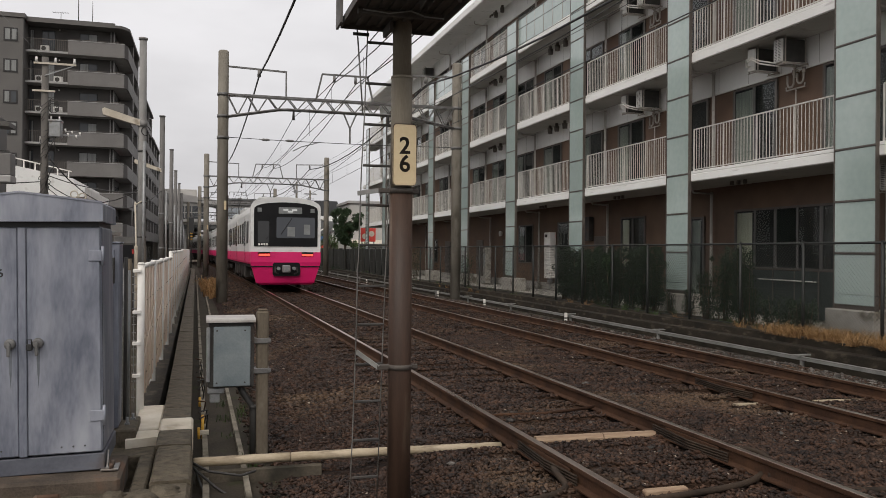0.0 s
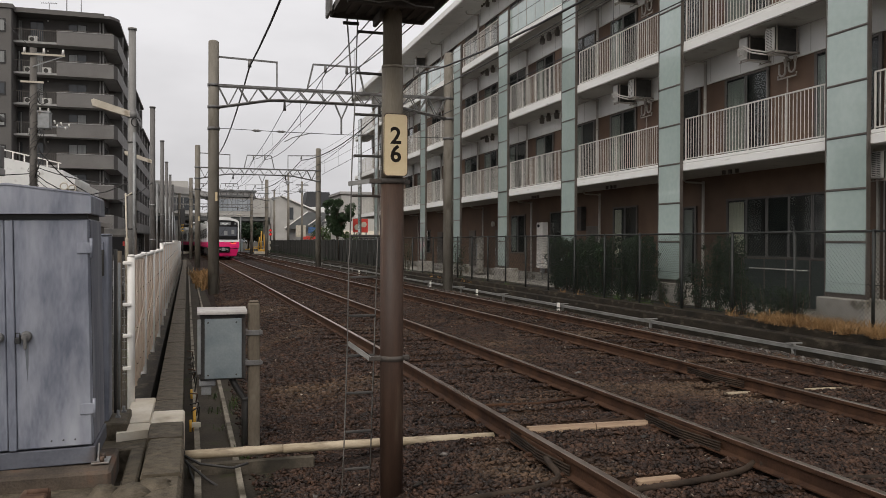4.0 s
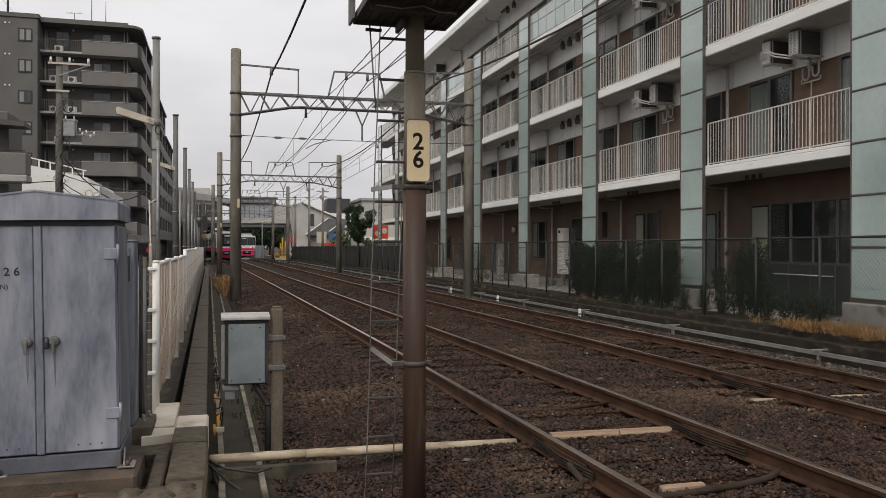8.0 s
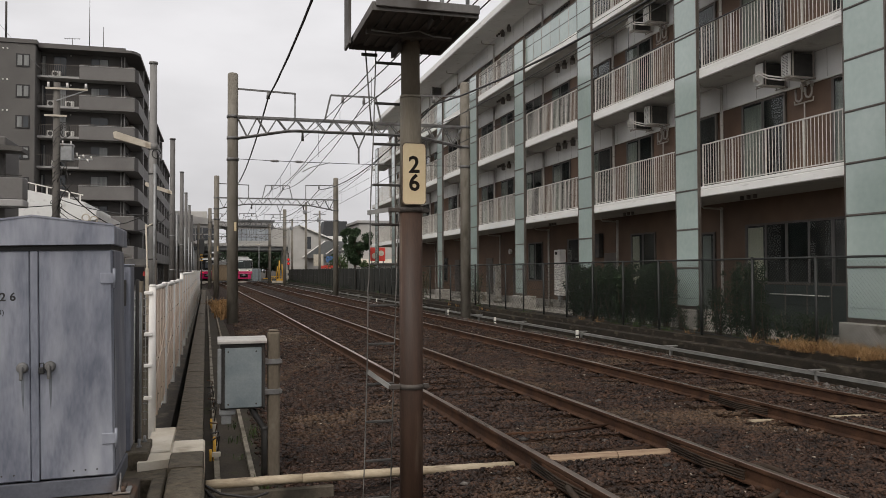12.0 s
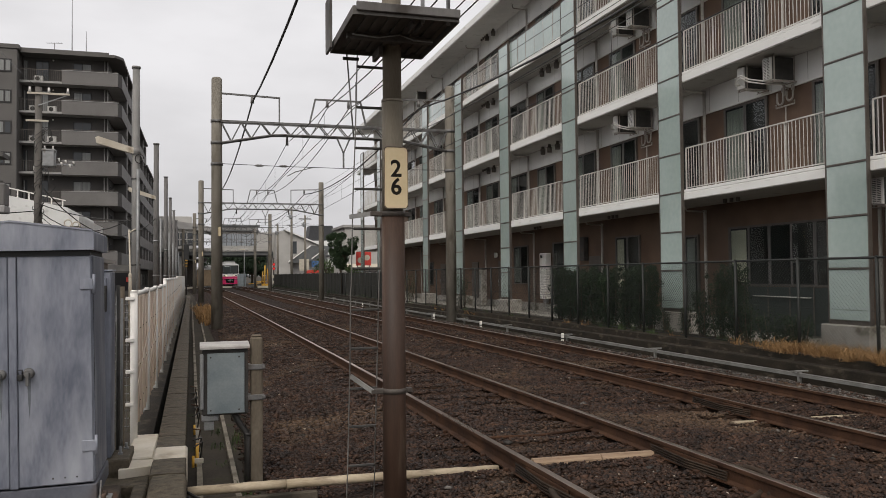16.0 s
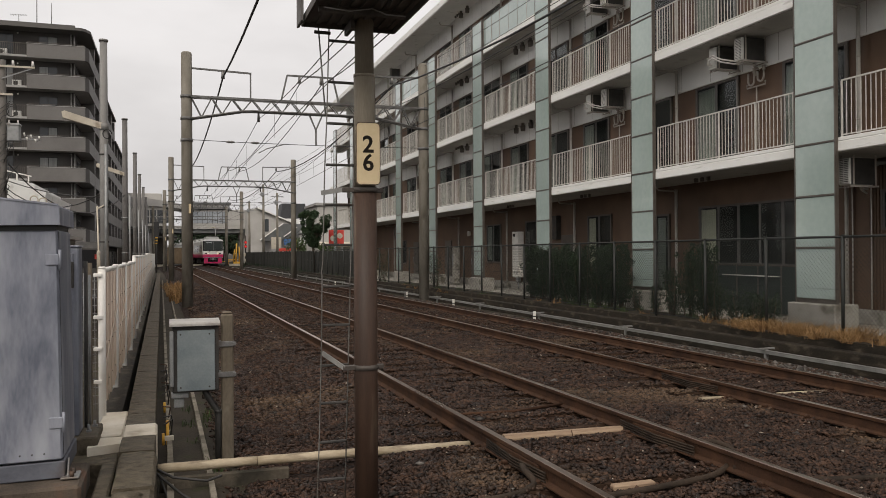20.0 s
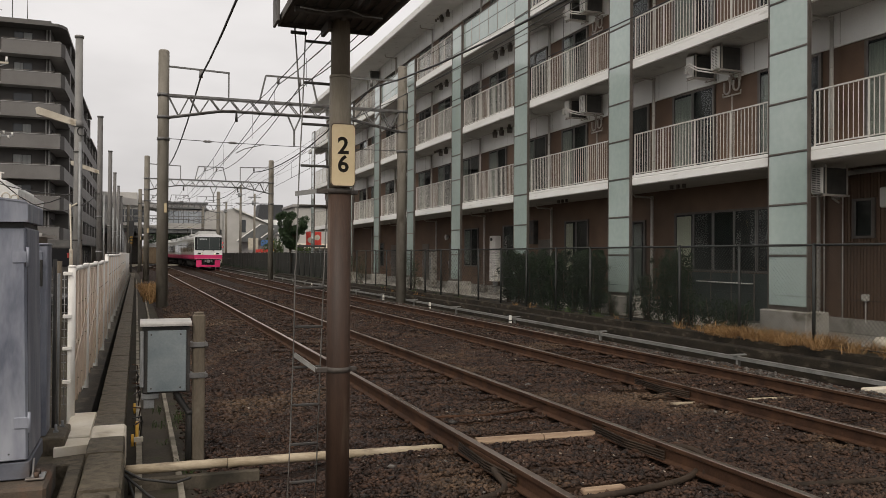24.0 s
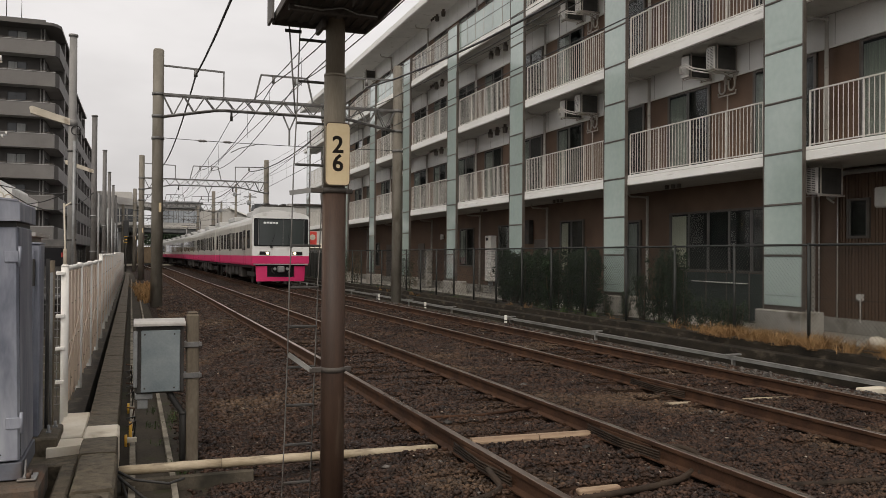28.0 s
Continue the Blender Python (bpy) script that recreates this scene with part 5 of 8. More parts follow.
AC_WHITE = surface("ac_casing", (0.52, 0.51, 0.48), (0.64, 0.63, 0.60), 0.55, 0, 4, 40, 0.03, spots=(0.36, 0.34, 0.3), spot_at=(0.6, 0.8))

FRONT, BACK, UPPER = 11.6, 13.3, 12.72
FLOOR_Z = (0.06, 3.56, 6.53, 9.50)
ROOF_Z = 12.42
COLS = [6.34 + 5.89 * k for k in range(10)]
END_Y = 60.0

block = thing("apartment_block", "four-storey white and brown apartment block with green glass pilasters", "apartment block")
part("back_wall", Shape().box(BACK, BACK + 0.25, 5.0, END_Y, 0.06, 3.40), BROWN_TILE, block, "brown tiled ground-floor wall")
part("upper_wall", Shape().box(UPPER, UPPER + 0.25, 5.0, END_Y, 3.42, 12.45), BROWN_TILE, block, "brown tiled upper wall")
part("end_wall", Shape().box(BACK + 0.25, 24, 5.0, 5.25, 0.06, 3.37).box(UPPER + 0.25, 24, 5.0, 5.25, 3.37, 12.45).box(BACK + 0.25, 24, END_Y - 0.25, END_Y, 0.06, 3.37).box(UPPER + 0.25, 24, END_Y - 0.25, END_Y, 3.37, 12.45).box(23.75, 24, 5.25, END_Y - 0.25, 0.06, 12.5), WHITE_WALL, block)
joint_strip = Shape().box(-0.002, 0.0, -0.007, 0.007, -0.63, -0.01).mesh("panel_joint", SOFFIT)
for k, z in enumerate(FLOOR_Z):
    up = FLOOR_Z[k + 1] - 0.19 if k < 3 else ROOF_Z
    if k:
        part("grey_band", Shape().box(UPPER - 0.06, UPPER - 0.003, 5.0, END_Y, z + 2.115, up + 0.01, 0.004), GREY_BAND, block, "pale grey band over the windows")
        slab = part("balcony_slab", Shape().box(FRONT + 0.07, UPPER - 0.002 if k > 1 else BACK + 0.2, 5.0, END_Y + 1.6, z - 0.19, z - (0.0 if k > 1 else 0.004), 0.012), SLAB_WHITE, block, "white balcony slab")
        # grey sheet under the white slab: ceiling shade put into the colour
        part("soffit", Shape().box(FRONT + 0.13, (UPPER if k > 1 else BACK) - 0.064, 5.02, END_Y + 1.58, z - 0.205, z - 0.191), SOFFIT, slab, "balcony underside in a grey that stands in for shade")
        for y in np.arange(6.1, END_Y, 1.178):
            part("panel_joint", joint_strip, None, slab, "", pose(UPPER - 0.0615, y, up))
        part("slab_kerb", Shape().box(FRONT + 0.075, FRONT + 0.17, 5.0, END_Y + 1.6, z + 0.002, z + 0.07, 0.006), SLAB_WHITE, block)
roof = part("roof", Shape().prism(((11.32, ROOF_Z - 0.14), (11.34, ROOF_Z + 0.1), (14, ROOF_Z + 0.5), (24.2, ROOF_Z + 0.5), (24.2, ROOF_Z + 0.1), (13.0, ROOF_Z + 0.02)), "y", 4.0, END_Y + 1.0), WHITE_WALL, block, "flat white roof with a deep eave")
part("eave_edge", Shape().prism(((11.27, ROOF_Z - 0.12), (11.31, ROOF_Z - 0.16), (11.315, ROOF_Z + 0.14), (11.27, ROOF_Z + 0.14)), "y", 3.98, END_Y + 1.02), SLAB_WHITE, roof)

# pilasters: a dark frame with a stack of frosted green panels, on a concrete foot
PIL_TOP = 10.66
panel_zs = [0.62] + [1.60] + [2.58] + [3.57 + 0.99 * k for k in range(7)] + [PIL_TOP - 0.03]
for c in COLS:
    pil = part("pilaster", Shape().box(FRONT + 0.028, FRONT + 0.085, c - 0.51, c + 0.51, 0.5, PIL_TOP, 0.004), DARK_FRAME, block, "narrow pilaster clad in green glass")
    for z0, z1 in zip(panel_zs[:-1], panel_zs[1:]):
        part("glass_panel", Shape().box(FRONT + 0.004, FRONT + 0.026, c - 0.485, c + 0.485, z0 + 0.021, z1 - 0.021, 0.003), FROSTED, pil, "pale green frosted glass panel")
        part("joint_bar", Shape().box(FRONT - 0.012, FRONT + 0.03, c - 0.50, c + 0.50, z1 - 0.017, z1 + 0.017, 0.004), DARK_FRAME, pil)
    for s in (-1, 1):
        part("edge_bar", Shape().box(FRONT - 0.006, FRONT + 0.03, c + s * 0.503 - 0.013, c + s * 0.503 + 0.013, 0.55, PIL_TOP, 0.003), DARK_FRAME, pil)
    part("foot", Shape().box(FRONT - 0.12, FRONT + 0.45, c - 0.60, c + 0.60, 0.0, 0.55, 0.02), CONCRETE, block, "pale concrete pilaster foot")

# balcony railings
def railing(parent, y0, y1, z, single, x=FRONT + 0.12):
    rail = part("railing", Shape().bar((x, y0, z + 1.11), (x, y1, z + 1.11), 0.034, 0.026), RAIL_PAINT, parent, "white steel bar railing")
    part("bottom_rail", Shape().bar((x, y0, z + 0.11), (x, y1, z + 0.11), 0.022, 0.022), RAIL_PAINT, rail)
    n = int(round((y1 - y0) / 0.108))
    bar = Shape().box(-0.006, 0.006, -0.006, 0.006, 0.11, 1.10).mesh("bar", RAIL_PAINT)
    joined = Shape()
    for k in range(n + 1):
        y = y0 + (y1 - y0) * k / n
        if k % 11 == 0 or k == n:
            part("rail_post", Shape().box(x - 0.014, x + 0.014, y - 0.014, y + 0.014, z, z + 1.10), RAIL_PAINT, rail)
        elif single:
            part("bar", bar, None, rail, "", pose(x, y, z))
        else:
            joined.box(x - 0.006, x + 0.006, y - 0.006, y + 0.006, z + 0.11, z + 1.10)
    if not single:
        part("bar_infill", joined, RAIL_PAINT, rail, kind="stuff")


def glass_balustrade(parent, y0, y1, z):
    x = FRONT + 0.10
    rail = part("glass_balustrade", Shape().bar((x, y0, z + 1.12), (x, y1, z + 1.12), 0.05, 0.04), DARK_FRAME, parent, "balustrade of pale green glass panels")
    n = 6
    for k in range(n):
        a, b = y0 + (y1 - y0) * k / n, y0 + (y1 - y0) * (k + 1) / n
        part("glass_panel", Shape().box(x - 0.01, x + 0.01, a + 0.013, b - 0.013, z - 0.03, z + 1.10, 0.003), FROSTED, rail)
        part("mullion", Shape().box(x - 0.016, x + 0.012, b - 0.012, b + 0.012, z - 0.03, z + 1.14), PIPE_GREY, rail)


def window(parent, y0, y1, z0, z1, leaves=2, curtain=0.0, x=BACK, name="window", cloth=None):
    win = part(name, Shape().box(x - 0.05, x - 0.004, y0, y0 + 0.05, z0, z1).box(x - 0.05, x - 0.004, y1 - 0.05, y1, z0, z1).box(x - 0.05, x - 0.004, y0 + 0.05, y1 - 0.05, z1 - 0.05, z1).box(x - 0.06, x - 0.004, y0 + 0.05, y1 - 0.05, z0, z0 + 0.05),
               DARK_FRAME, parent, "sliding window in a dark frame")
    w = (y1 - y0 - 0.1) / leaves
    for k in range(leaves):
        a = y0 + 0.05 + w * k
        d = 0.012 if k % 2 else 0.0
        pane = part("pane", Shape().box(x - 0.032 - d, x - 0.026 - d, a + 0.03, a + w - 0.03, z0 + 0.08, z1 - 0.08), PANE, win)
        pane.visible_shadow = False
        for e in (a, a + w - 0.04):
            part("sash", Shape().box(x - 0.042 - d, x - 0.018 - d, e, e + 0.04, z0 + 0.05, z1 - 0.05), MAST_GREY, win)
    # near-black sheet on the wall: the unlit interior is put into its colour
    part("dark_sheet", Shape().box(x - 0.010, x - 0.005, y0 + 0.05, y1 - 0.05, z0 + 0.05, z1 - 0.05), ROOM_SHADE, win, "dark sheet standing in for the unlit room behind the glass")
    if curtain:
        n = max(4, int(curtain / 0.045))
        ys = [y1 - 0.08 - curtain + curtain * k / n for k in range(n + 1)]
        rows = [(x - (0.0185 if k % 2 else 0.0115), y, z) for z in (z0 + 0.1, z1 - 0.1) for k, y in enumerate(ys)]
        part("curtain", Shape().add(rows, [(k, k + 1, n + 2 + k, n + 1 + k) for k in range(n)], True), cloth or CURTAIN, win, "pale drawn curtain")
    return win


def downpipe(parent, y, z0, z1, x):
    pipe = part("downpipe", Shape().tube([(x, y, z0), (x, y, z1 - 0.03)], 0.040, 10).tube([(x, y, z1 - 0.10), (x, y, z1 - 0.02)], 0.047, 10), DOWNPIPE, parent, "dull white rain pipe")
    part("branch", Shape().tube([(x, y, z1 - 0.06), (x - 0.55, y, z1 - 0.05), (x - 0.60, y, z1 + 0.0), (x - 0.60, y, z1 + 0.10)], 0.024, 8), DOWNPIPE, pipe)
    for z in (z0 + 0.5, z0 + 1.7):
        part("clip", Shape().tube([(x, y, z), (x, y, z + 0.03)], 0.046, 10), PIPE_GREY, pipe)


for i, c in enumerate(COLS[:-1]):
    a, b = c + 0.53, c + 5.36
    for k, z in enumerate(FLOOR_Z):
        if k:
            if k == 3 and i in (3, 5):
                glass_balustrade(block, a, b, z)
            else:
                railing(block, a + 0.03, b - 0.03, z, i in (0, 1) and k < 3)
        if k:
            window(block, c + 3.47, c + 5.10, z + 0.04, z + 2.10, 2, (0.74, 0.55, 0.70)[(i + 2 * k) % 3], x=UPPER)
            window(block, c + 0.24, c + 2.03, z + 0.04, z + 2.10, 2, (0.0, 0.5, 0.0, 0.7)[(i * 2 + k) % 4], x=UPPER)
            downpipe(block, c - 0.09, z, z + 2.73, UPPER - 0.12)
        else:
            downpipe(block, c + 0.80, z, 3.26, BACK - 0.12)
# ground floor openings
CREAM_CLOTH = surface("cream_curtain", (0.62, 0.58, 0.44), (0.80, 0.76, 0.60), 0.9, 0, 3, 30, 0.1, stretch=(1, 8, 0.3))
window(block, 14.12, 18.03, 1.20, 2.72, 5, 0.60, cloth=CREAM_CLOTH)
part("parapet", Shape().box(BACK - 0.10, BACK - 0.066, 14.12, 18.03, 0.10, 1.19, 0.01), surface("teal_panel", (0.022, 0.031, 0.028), (0.036, 0.048, 0.043), 0.5, 0, 3, 40, 0.03), block, "dark teal apron below the window")
window(block, 19.35, 20.05, 0.3, 2.6, 1, 0.4)
window(block, 27.93, 29.05, 0.1, 2.76, 1, 0.0)
window(block, 22.48, 24.04, 1.0, 2.75, 2, 0.45, cloth=CREAM_CLOTH)
window(block, 31.54, 33.13, 1.1, 2.75, 2, 0.5)
window(block, 8.6, 9.3, 1.75, 2.55, 1)
window(block, 11.72, 12.26, 1.95, 2.74, 1)
part("hand_rail", Shape().tube([(13.12, 15.0, 0.955), (13.12, 16.9, 0.965)], 0.014, 8).tube([(13.12, 16.9, 0.965), (13.24, 16.9, 0.965)], 0.012, 6).tube([(13.12, 15.0, 0.955), (13.24, 15.0, 0.955)], 0.012, 6), RAIL_PAINT, block, "thin white hand rail")
for y in (14.93, 15.70, 16.45, 17.22):
    part("wall_frame", Shape().box(BACK - 0.115, BACK - 0.105, y - 0.02, y + 0.02, 0.10, 1.19), DARK_FRAME, block)
part("meter_box", Shape().box(BACK - 0.2, BACK - 0.01, 26.04, 26.52, 2.0, 2.85, 0.012), STEEL_DARK, block, "dark wall meter box")
part("entry_lamp", Shape().tube([(BACK - 0.02, 35.26, 2.42), (BACK - 0.14, 35.26, 2.42)], [0.10, 0.13], 12), AC_WHITE, block, "round white wall lamp")
window(block, 46.0, 47.6, 0.9, 2.3, 2, 0.5)
for y in (25.0, 34.1, 37.9, 41.5, 43.5):
    d = part("entrance_door", Shape().box(BACK - 0.05, BACK - 0.004, y, y + 0.95, 0.08, 2.15, 0.008), DARK_FRAME, block, "dark brown entrance door")
    part("door_handle", Shape().tube([(BACK - 0.08, y + 0.85, 1.0), (BACK - 0.08, y + 0.85, 1.3)], 0.015, 6), STEEL, d)
heater = part("water_heater", Shape().box(BACK - 0.30, BACK - 0.03, 29.2, 29.75, 0.55, 2.36, 0.02), WHITE_PAINT, block, "tall white water heater on the wall")
part("flue", Shape().tube([(BACK - 0.31, 29.48, 2.22), (BACK - 0.36, 29.48, 2.22)], 0.06, 10), STEEL_DARK, heater)
part("valve", Shape().box(BACK - 0.22, BACK - 0.1, 29.35, 29.6, 0.38, 0.55, 0.01).tube([(BACK - 0.16, 29.48, 0.4), (BACK - 0.16, 29.48, 0.1)], 0.02, 6), STEEL, heater)
for y, z0, z1 in ((35.2, 0.1, 1.82),):
    mb = part("meter_post", Shape().box(12.45, 12.75, y, y + 0.34, z0, z1 - 0.08, 0.03).box(12.49, 12.71, y + 0.04, y + 0.30, z1 - 0.08, z1, 0.03), CONCRETE, block, "stout concrete meter post")
    part("lid", Shape().box(12.444, 12.452, y + 0.07, y + 0.27, 0.9, 1.5, 0.002), STEEL, mb)
# ribbed brown cladding and small fittings at the near ground floor
rib_mesh = Shape().box(-0.022, -0.003, 0.0, 0.05, 0.0, 1.0).mesh("rib", BROWN_TILE)
for k in range(93):
    y = 5.3 + 0.078 * k
    spans = ((0.36, 3.36),)
    for y0, y1, z0, z1 in ((8.6, 9.3, 1.75, 2.55), (11.72, 12.26, 1.95, 2.74)):
        if y0 - 0.05 < y < y1:
            spans = ((0.36, z0), (z1, 3.36))
    for z0, z1 in spans:
        part("rib", rib_mesh, None, block, "", pose(BACK, y, z0) @ Matrix.Diagonal((1, 1, z1 - z0, 1)))
part("plinth_band", Shape().box(BACK - 0.06, BACK - 0.0, 5.0, END_Y, 0.06, 0.36, 0.01), CONCRETE, block)
for y, z0, z1 in ((10.05, 0.3, 1.3), (12.47, 0.35, 3.3), (12.94, 0.40, 3.3), (11.91, 0.3, 0.73)):
    part("conduit", Shape().tube([(BACK - 0.06, y, z0), (BACK - 0.06, y, z1)], 0.014, 8), RAIL_PAINT, block)
part("socket_box", Shape().box(BACK - 0.12, BACK - 0.02, 11.85, 11.97, 0.72, 0.86, 0.01), RAIL_PAINT, block, "small white outdoor socket")
part("switch_box", Shape().box(BACK - 0.12, BACK - 0.02, 9.98, 10.12, 1.28, 1.42, 0.01), STEEL, block)
part("duct_pipe", Shape().tube([(BACK - 0.12, 12.55, 2.75), (BACK - 0.12, 12.55, 3.05), (BACK - 0.12, 12.45, 3.2), (BACK - 0.12, 12.2, 3.26), (BACK - 0.12, 11.45, 3.26), (BACK - 0.02, 11.35, 3.26)], 0.05, 9), CONDUIT, block, "grey bent duct pipe")
part("wall_lamp", Shape().box(BACK - 0.22, BACK - 0.01, 10.95, 11.48, 2.52, 2.91, 0.03), AC_WHITE, block, "white box lamp on the wall")
for i, k, y in ((3, 1, 27.9), (3, 1, 27.3), (3, 1, 26.6), (3, 2, 27.9), (3, 2, 27.3), (3, 2, 26.6), (4, 1, 33.2), (4, 2, 33.2), (4, 1, 33.9), (4, 2, 33.9), (4, 3, 33.9), (4, 3, 33.1)):
    z = (FLOOR_Z[k + 1] - 0.205) if k < 3 else ROOF_Z - 0.07
    part("vent_cap", Shape().tube([(12.4, y, z), (12.4, y, z - 0.10)], 0.06, 10).tube([(12.4, y, z - 0.10), (12.4, y, z - 0.30)], [0.10, 0.085], 12), DARK_FRAME, block, "dark round vent cap under the balcony")
for i, k in ((4, 1), (4, 2), (4, 3), (1, 0), (2, 0), (3, 0)):
    z = (FLOOR_Z[k + 1] - 0.205) if k < 3 else ROOF_Z - 0.08
    for d in (4.2, 4.45, 4.7):
        part("soffit_slot", Shape().box(12.36, 12.44, COLS[i] + d, COLS[i] + d + 0.07, z - 0.10, z + 0.006, 0.01), DARK_FRAME, block)


def air_conditioner(y, z, label="cream outdoor air-conditioner unit hung under the balcony above", far=False):
    ac = thing("air_conditioner", label, "air conditioner", pose(11.98, y, z), "hung air conditioners")
    part("casing", Shape().box(0, 0.60, 0.004, 0.27, 0, 0.50, 0.012), AC_WHITE, ac)
    # coil mesh covers the unlit side; its shade is put into the dark colour
    part("coil", Shape().box(0.03, 0.60, -0.006, 0.003, 0.004, 0.496), COIL_MESH, ac, "coil mesh on the long side, darkened to hold its shade")
    if far:
        part("valve_cover", Shape().box(-0.014, 0.0, 0.05, 0.22, 0.05, 0.30, 0.006), AC_WHITE, ac)
        for d in (0.0, 0.06):
            part("pipe", Shape().tube([(-0.02, 0.20 - d, 0.10), (-0.09, 0.20 - d, 0.11), (-0.11, 0.17 - d, 0.24 - d), (-0.10, 0.0, 0.28 - d), (-0.06, -0.25, 0.14 - d), (0.05, -0.55, 0.04 - d), (0.5, -0.75, -0.06)], 0.018, 8), RAIL_PAINT, ac, "bent insulated pipe")
    else:
        part("recess", Shape().box(-0.004, 0.001, 0.03, 0.245, 0.03, 0.475), COIL_MESH, ac)
        for k in range(13):
            part("slat", Shape().box(-0.014, -0.003, 0.03, 0.245, 0.036 + 0.034 * k, 0.053 + 0.034 * k), AC_WHITE, ac)
        for yy in (0.025, 0.133, 0.243):
            part("slat", Shape().box(-0.015, -0.004, yy, yy + 0.014, 0.03, 0.475), AC_WHITE, ac)
        part("pipe", Shape().tube([(0.45, 0.20, 0.0), (0.50, 0.24, -0.06), (0.60, 0.26, -0.10), (0.66, 0.24, -0.14)], 0.02, 7), PIPE_GREY, ac, "bent insulated pipe")
    for x in (0.065, 0.59):
        for yy in (-0.020, 0.275):
            part("hanger", Shape().box(x - 0.014, x + 0.014, yy - 0.008, yy + 0.008, -0.03, 0.56), PIPE_GREY, ac, "pale steel hanger")
        part("foot_bar", Shape().box(x - 0.014, x + 0.014, -0.06, 0.32, -0.045, -0.030), PIPE_GREY, ac)
    part("foot_bar", Shape().box(0.0, 0.65, -0.03, -0.010, -0.045, -0.012), PIPE_GREY, ac)
    return ac


for i, ks in ((1, (1, 2)), (2, (1, 2)), (5, (1, 2))):
    for k in ks:
        for d in (2.45, 3.36):
            if i == 5 and d > 3:
                continue
            air_conditioner(COLS[i] + d, FLOOR_Z[k + 1] - 0.205 - 0.56, far=d > 3)
        c, z = COLS[i], FLOOR_Z[k]
        rack = part("pipe_bracket", Shape().tube([(12.61, c + 2.49, z + 1.79), (12.61, c + 2.49, z + 1.71), (12.61, c + 3.08, z + 1.71), (12.61, c + 3.08, z + 1.79)], 0.019, 6).tube([(12.61, c + 2.77, z + 1.71), (12.61, c + 2.77, z + 0.02)], 0.018, 6), PIPE_GREY, block, "grey steel rack for lagged pipes")
        for d, low in ((2.62, 1.80), (2.93, 1.76)):
            loop = [(12.60, c + d + 0.10 * math.cos(u), z + low + 0.10 + 0.10 * math.sin(u)) for u in np.linspace(math.pi, 2 * math.pi, 9)]
            part("pipe_loop", Shape().tube([(12.60, c + d - 0.10, z + 2.08)] + loop + [(12.60, c + d + 0.10, z + 2.04)], 0.024, 7), PIPE_GREY, rack)
            part("pipe_end", Shape().tube([(12.60, c + d - 0.10, z + 2.02), (12.60, c + d - 0.10, z + 2.13)], 0.038, 8), PIPE_GREY, rack)
        part("riser", Shape().tube([(12.60, c + 2.80, z + 1.95), (12.60, c + 2.80, z + 2.25), (12.50, c + 2.78, z + 2.34)], 0.028, 7), PIPE_GREY, rack)
air_conditioner(44.7, 11.62, "cream outdoor air-conditioner unit hung under the eave")
air_conditioner(11.75, 3.37 - 0.60, "cream outdoor air-conditioner unit hung over the ground floor")


# ---- planting along the fence ----
def leaf_cloud(name, material, parent, centres, count, size, seed, label=""):
    """Many small bent leaves strewn about the given clumps (x, y, z, radius)."""
    rng = np.random.default_rng(seed)
    c = np.array(centres)[rng.integers(len(centres), size=count)]
    d = rng.normal(0, 1, (count, 3))
    d *= (c[:, 3] * rng.uniform(0.25, 1.0, count) ** 0.5 / np.linalg.norm(d, axis=1))[:, None]
    p = c[:, :3] + d
    a = rng.normal(0, 1, (count, 3))
    a /= np.linalg.norm(a, axis=1)[:, None]
    b = np.cross(a, rng.normal(0, 1, (count, 3)))
    b /= np.linalg.norm(b, axis=1)[:, None]
    up = np.cross(a, b)
    w = (size * rng.uniform(0.6, 1.4, count))[:, None]
    v = np.stack([p - a * w, p + b * w * 0.42 + up * w * 0.12, p + a * w, p - b * w * 0.42 + up * w * 0.12], 1).reshape(-1, 3)
    me = bpy.data.meshes.new(name)
    me.from_pydata(v.tolist(), [], np.arange(4 * count).reshape(-1, 4).tolist())
    me.materials.append(material)
    return part(name, me, None, parent, label)


def bush(x, y, z, w, h, seed, count=1100, material=LEAF, label="dense dark green evergreen shrub behind the fence", size=0.024):
    """An upright shrub: several thin stems from the ground, small leaves round their upper parts."""
    rng = np.random.default_rng(seed)
    b = thing("shrub", label, "shrub", pose(x, y, z), "shrubs along the fence")
    centres = []
    for k in range(7):
        dx, dy = rng.normal(0, w * 0.16), rng.normal(0, w * 0.24)
        top = h * rng.uniform(0.82, 1.0)
        part("stem", Shape().tube([(dx * 0.4, dy * 0.4, 0), (dx * 0.8, dy * 0.8, top * 0.45), (dx, dy, top * 0.96)], [0.016, 0.012, 0.004], 5), BARK, b)
        for u in np.linspace(0.16, 0.96, 11):
            centres.append((dx * (0.4 + 0.6 * u) + rng.normal(0, w * 0.07), dy * (0.4 + 0.6 * u) + rng.normal(0, w * 0.09), top * u, w * rng.uniform(0.13, 0.24) * (1.12 - 0.5 * u)))
    leaf_cloud("leaves", material, b, centres, count, size, seed)
    return b


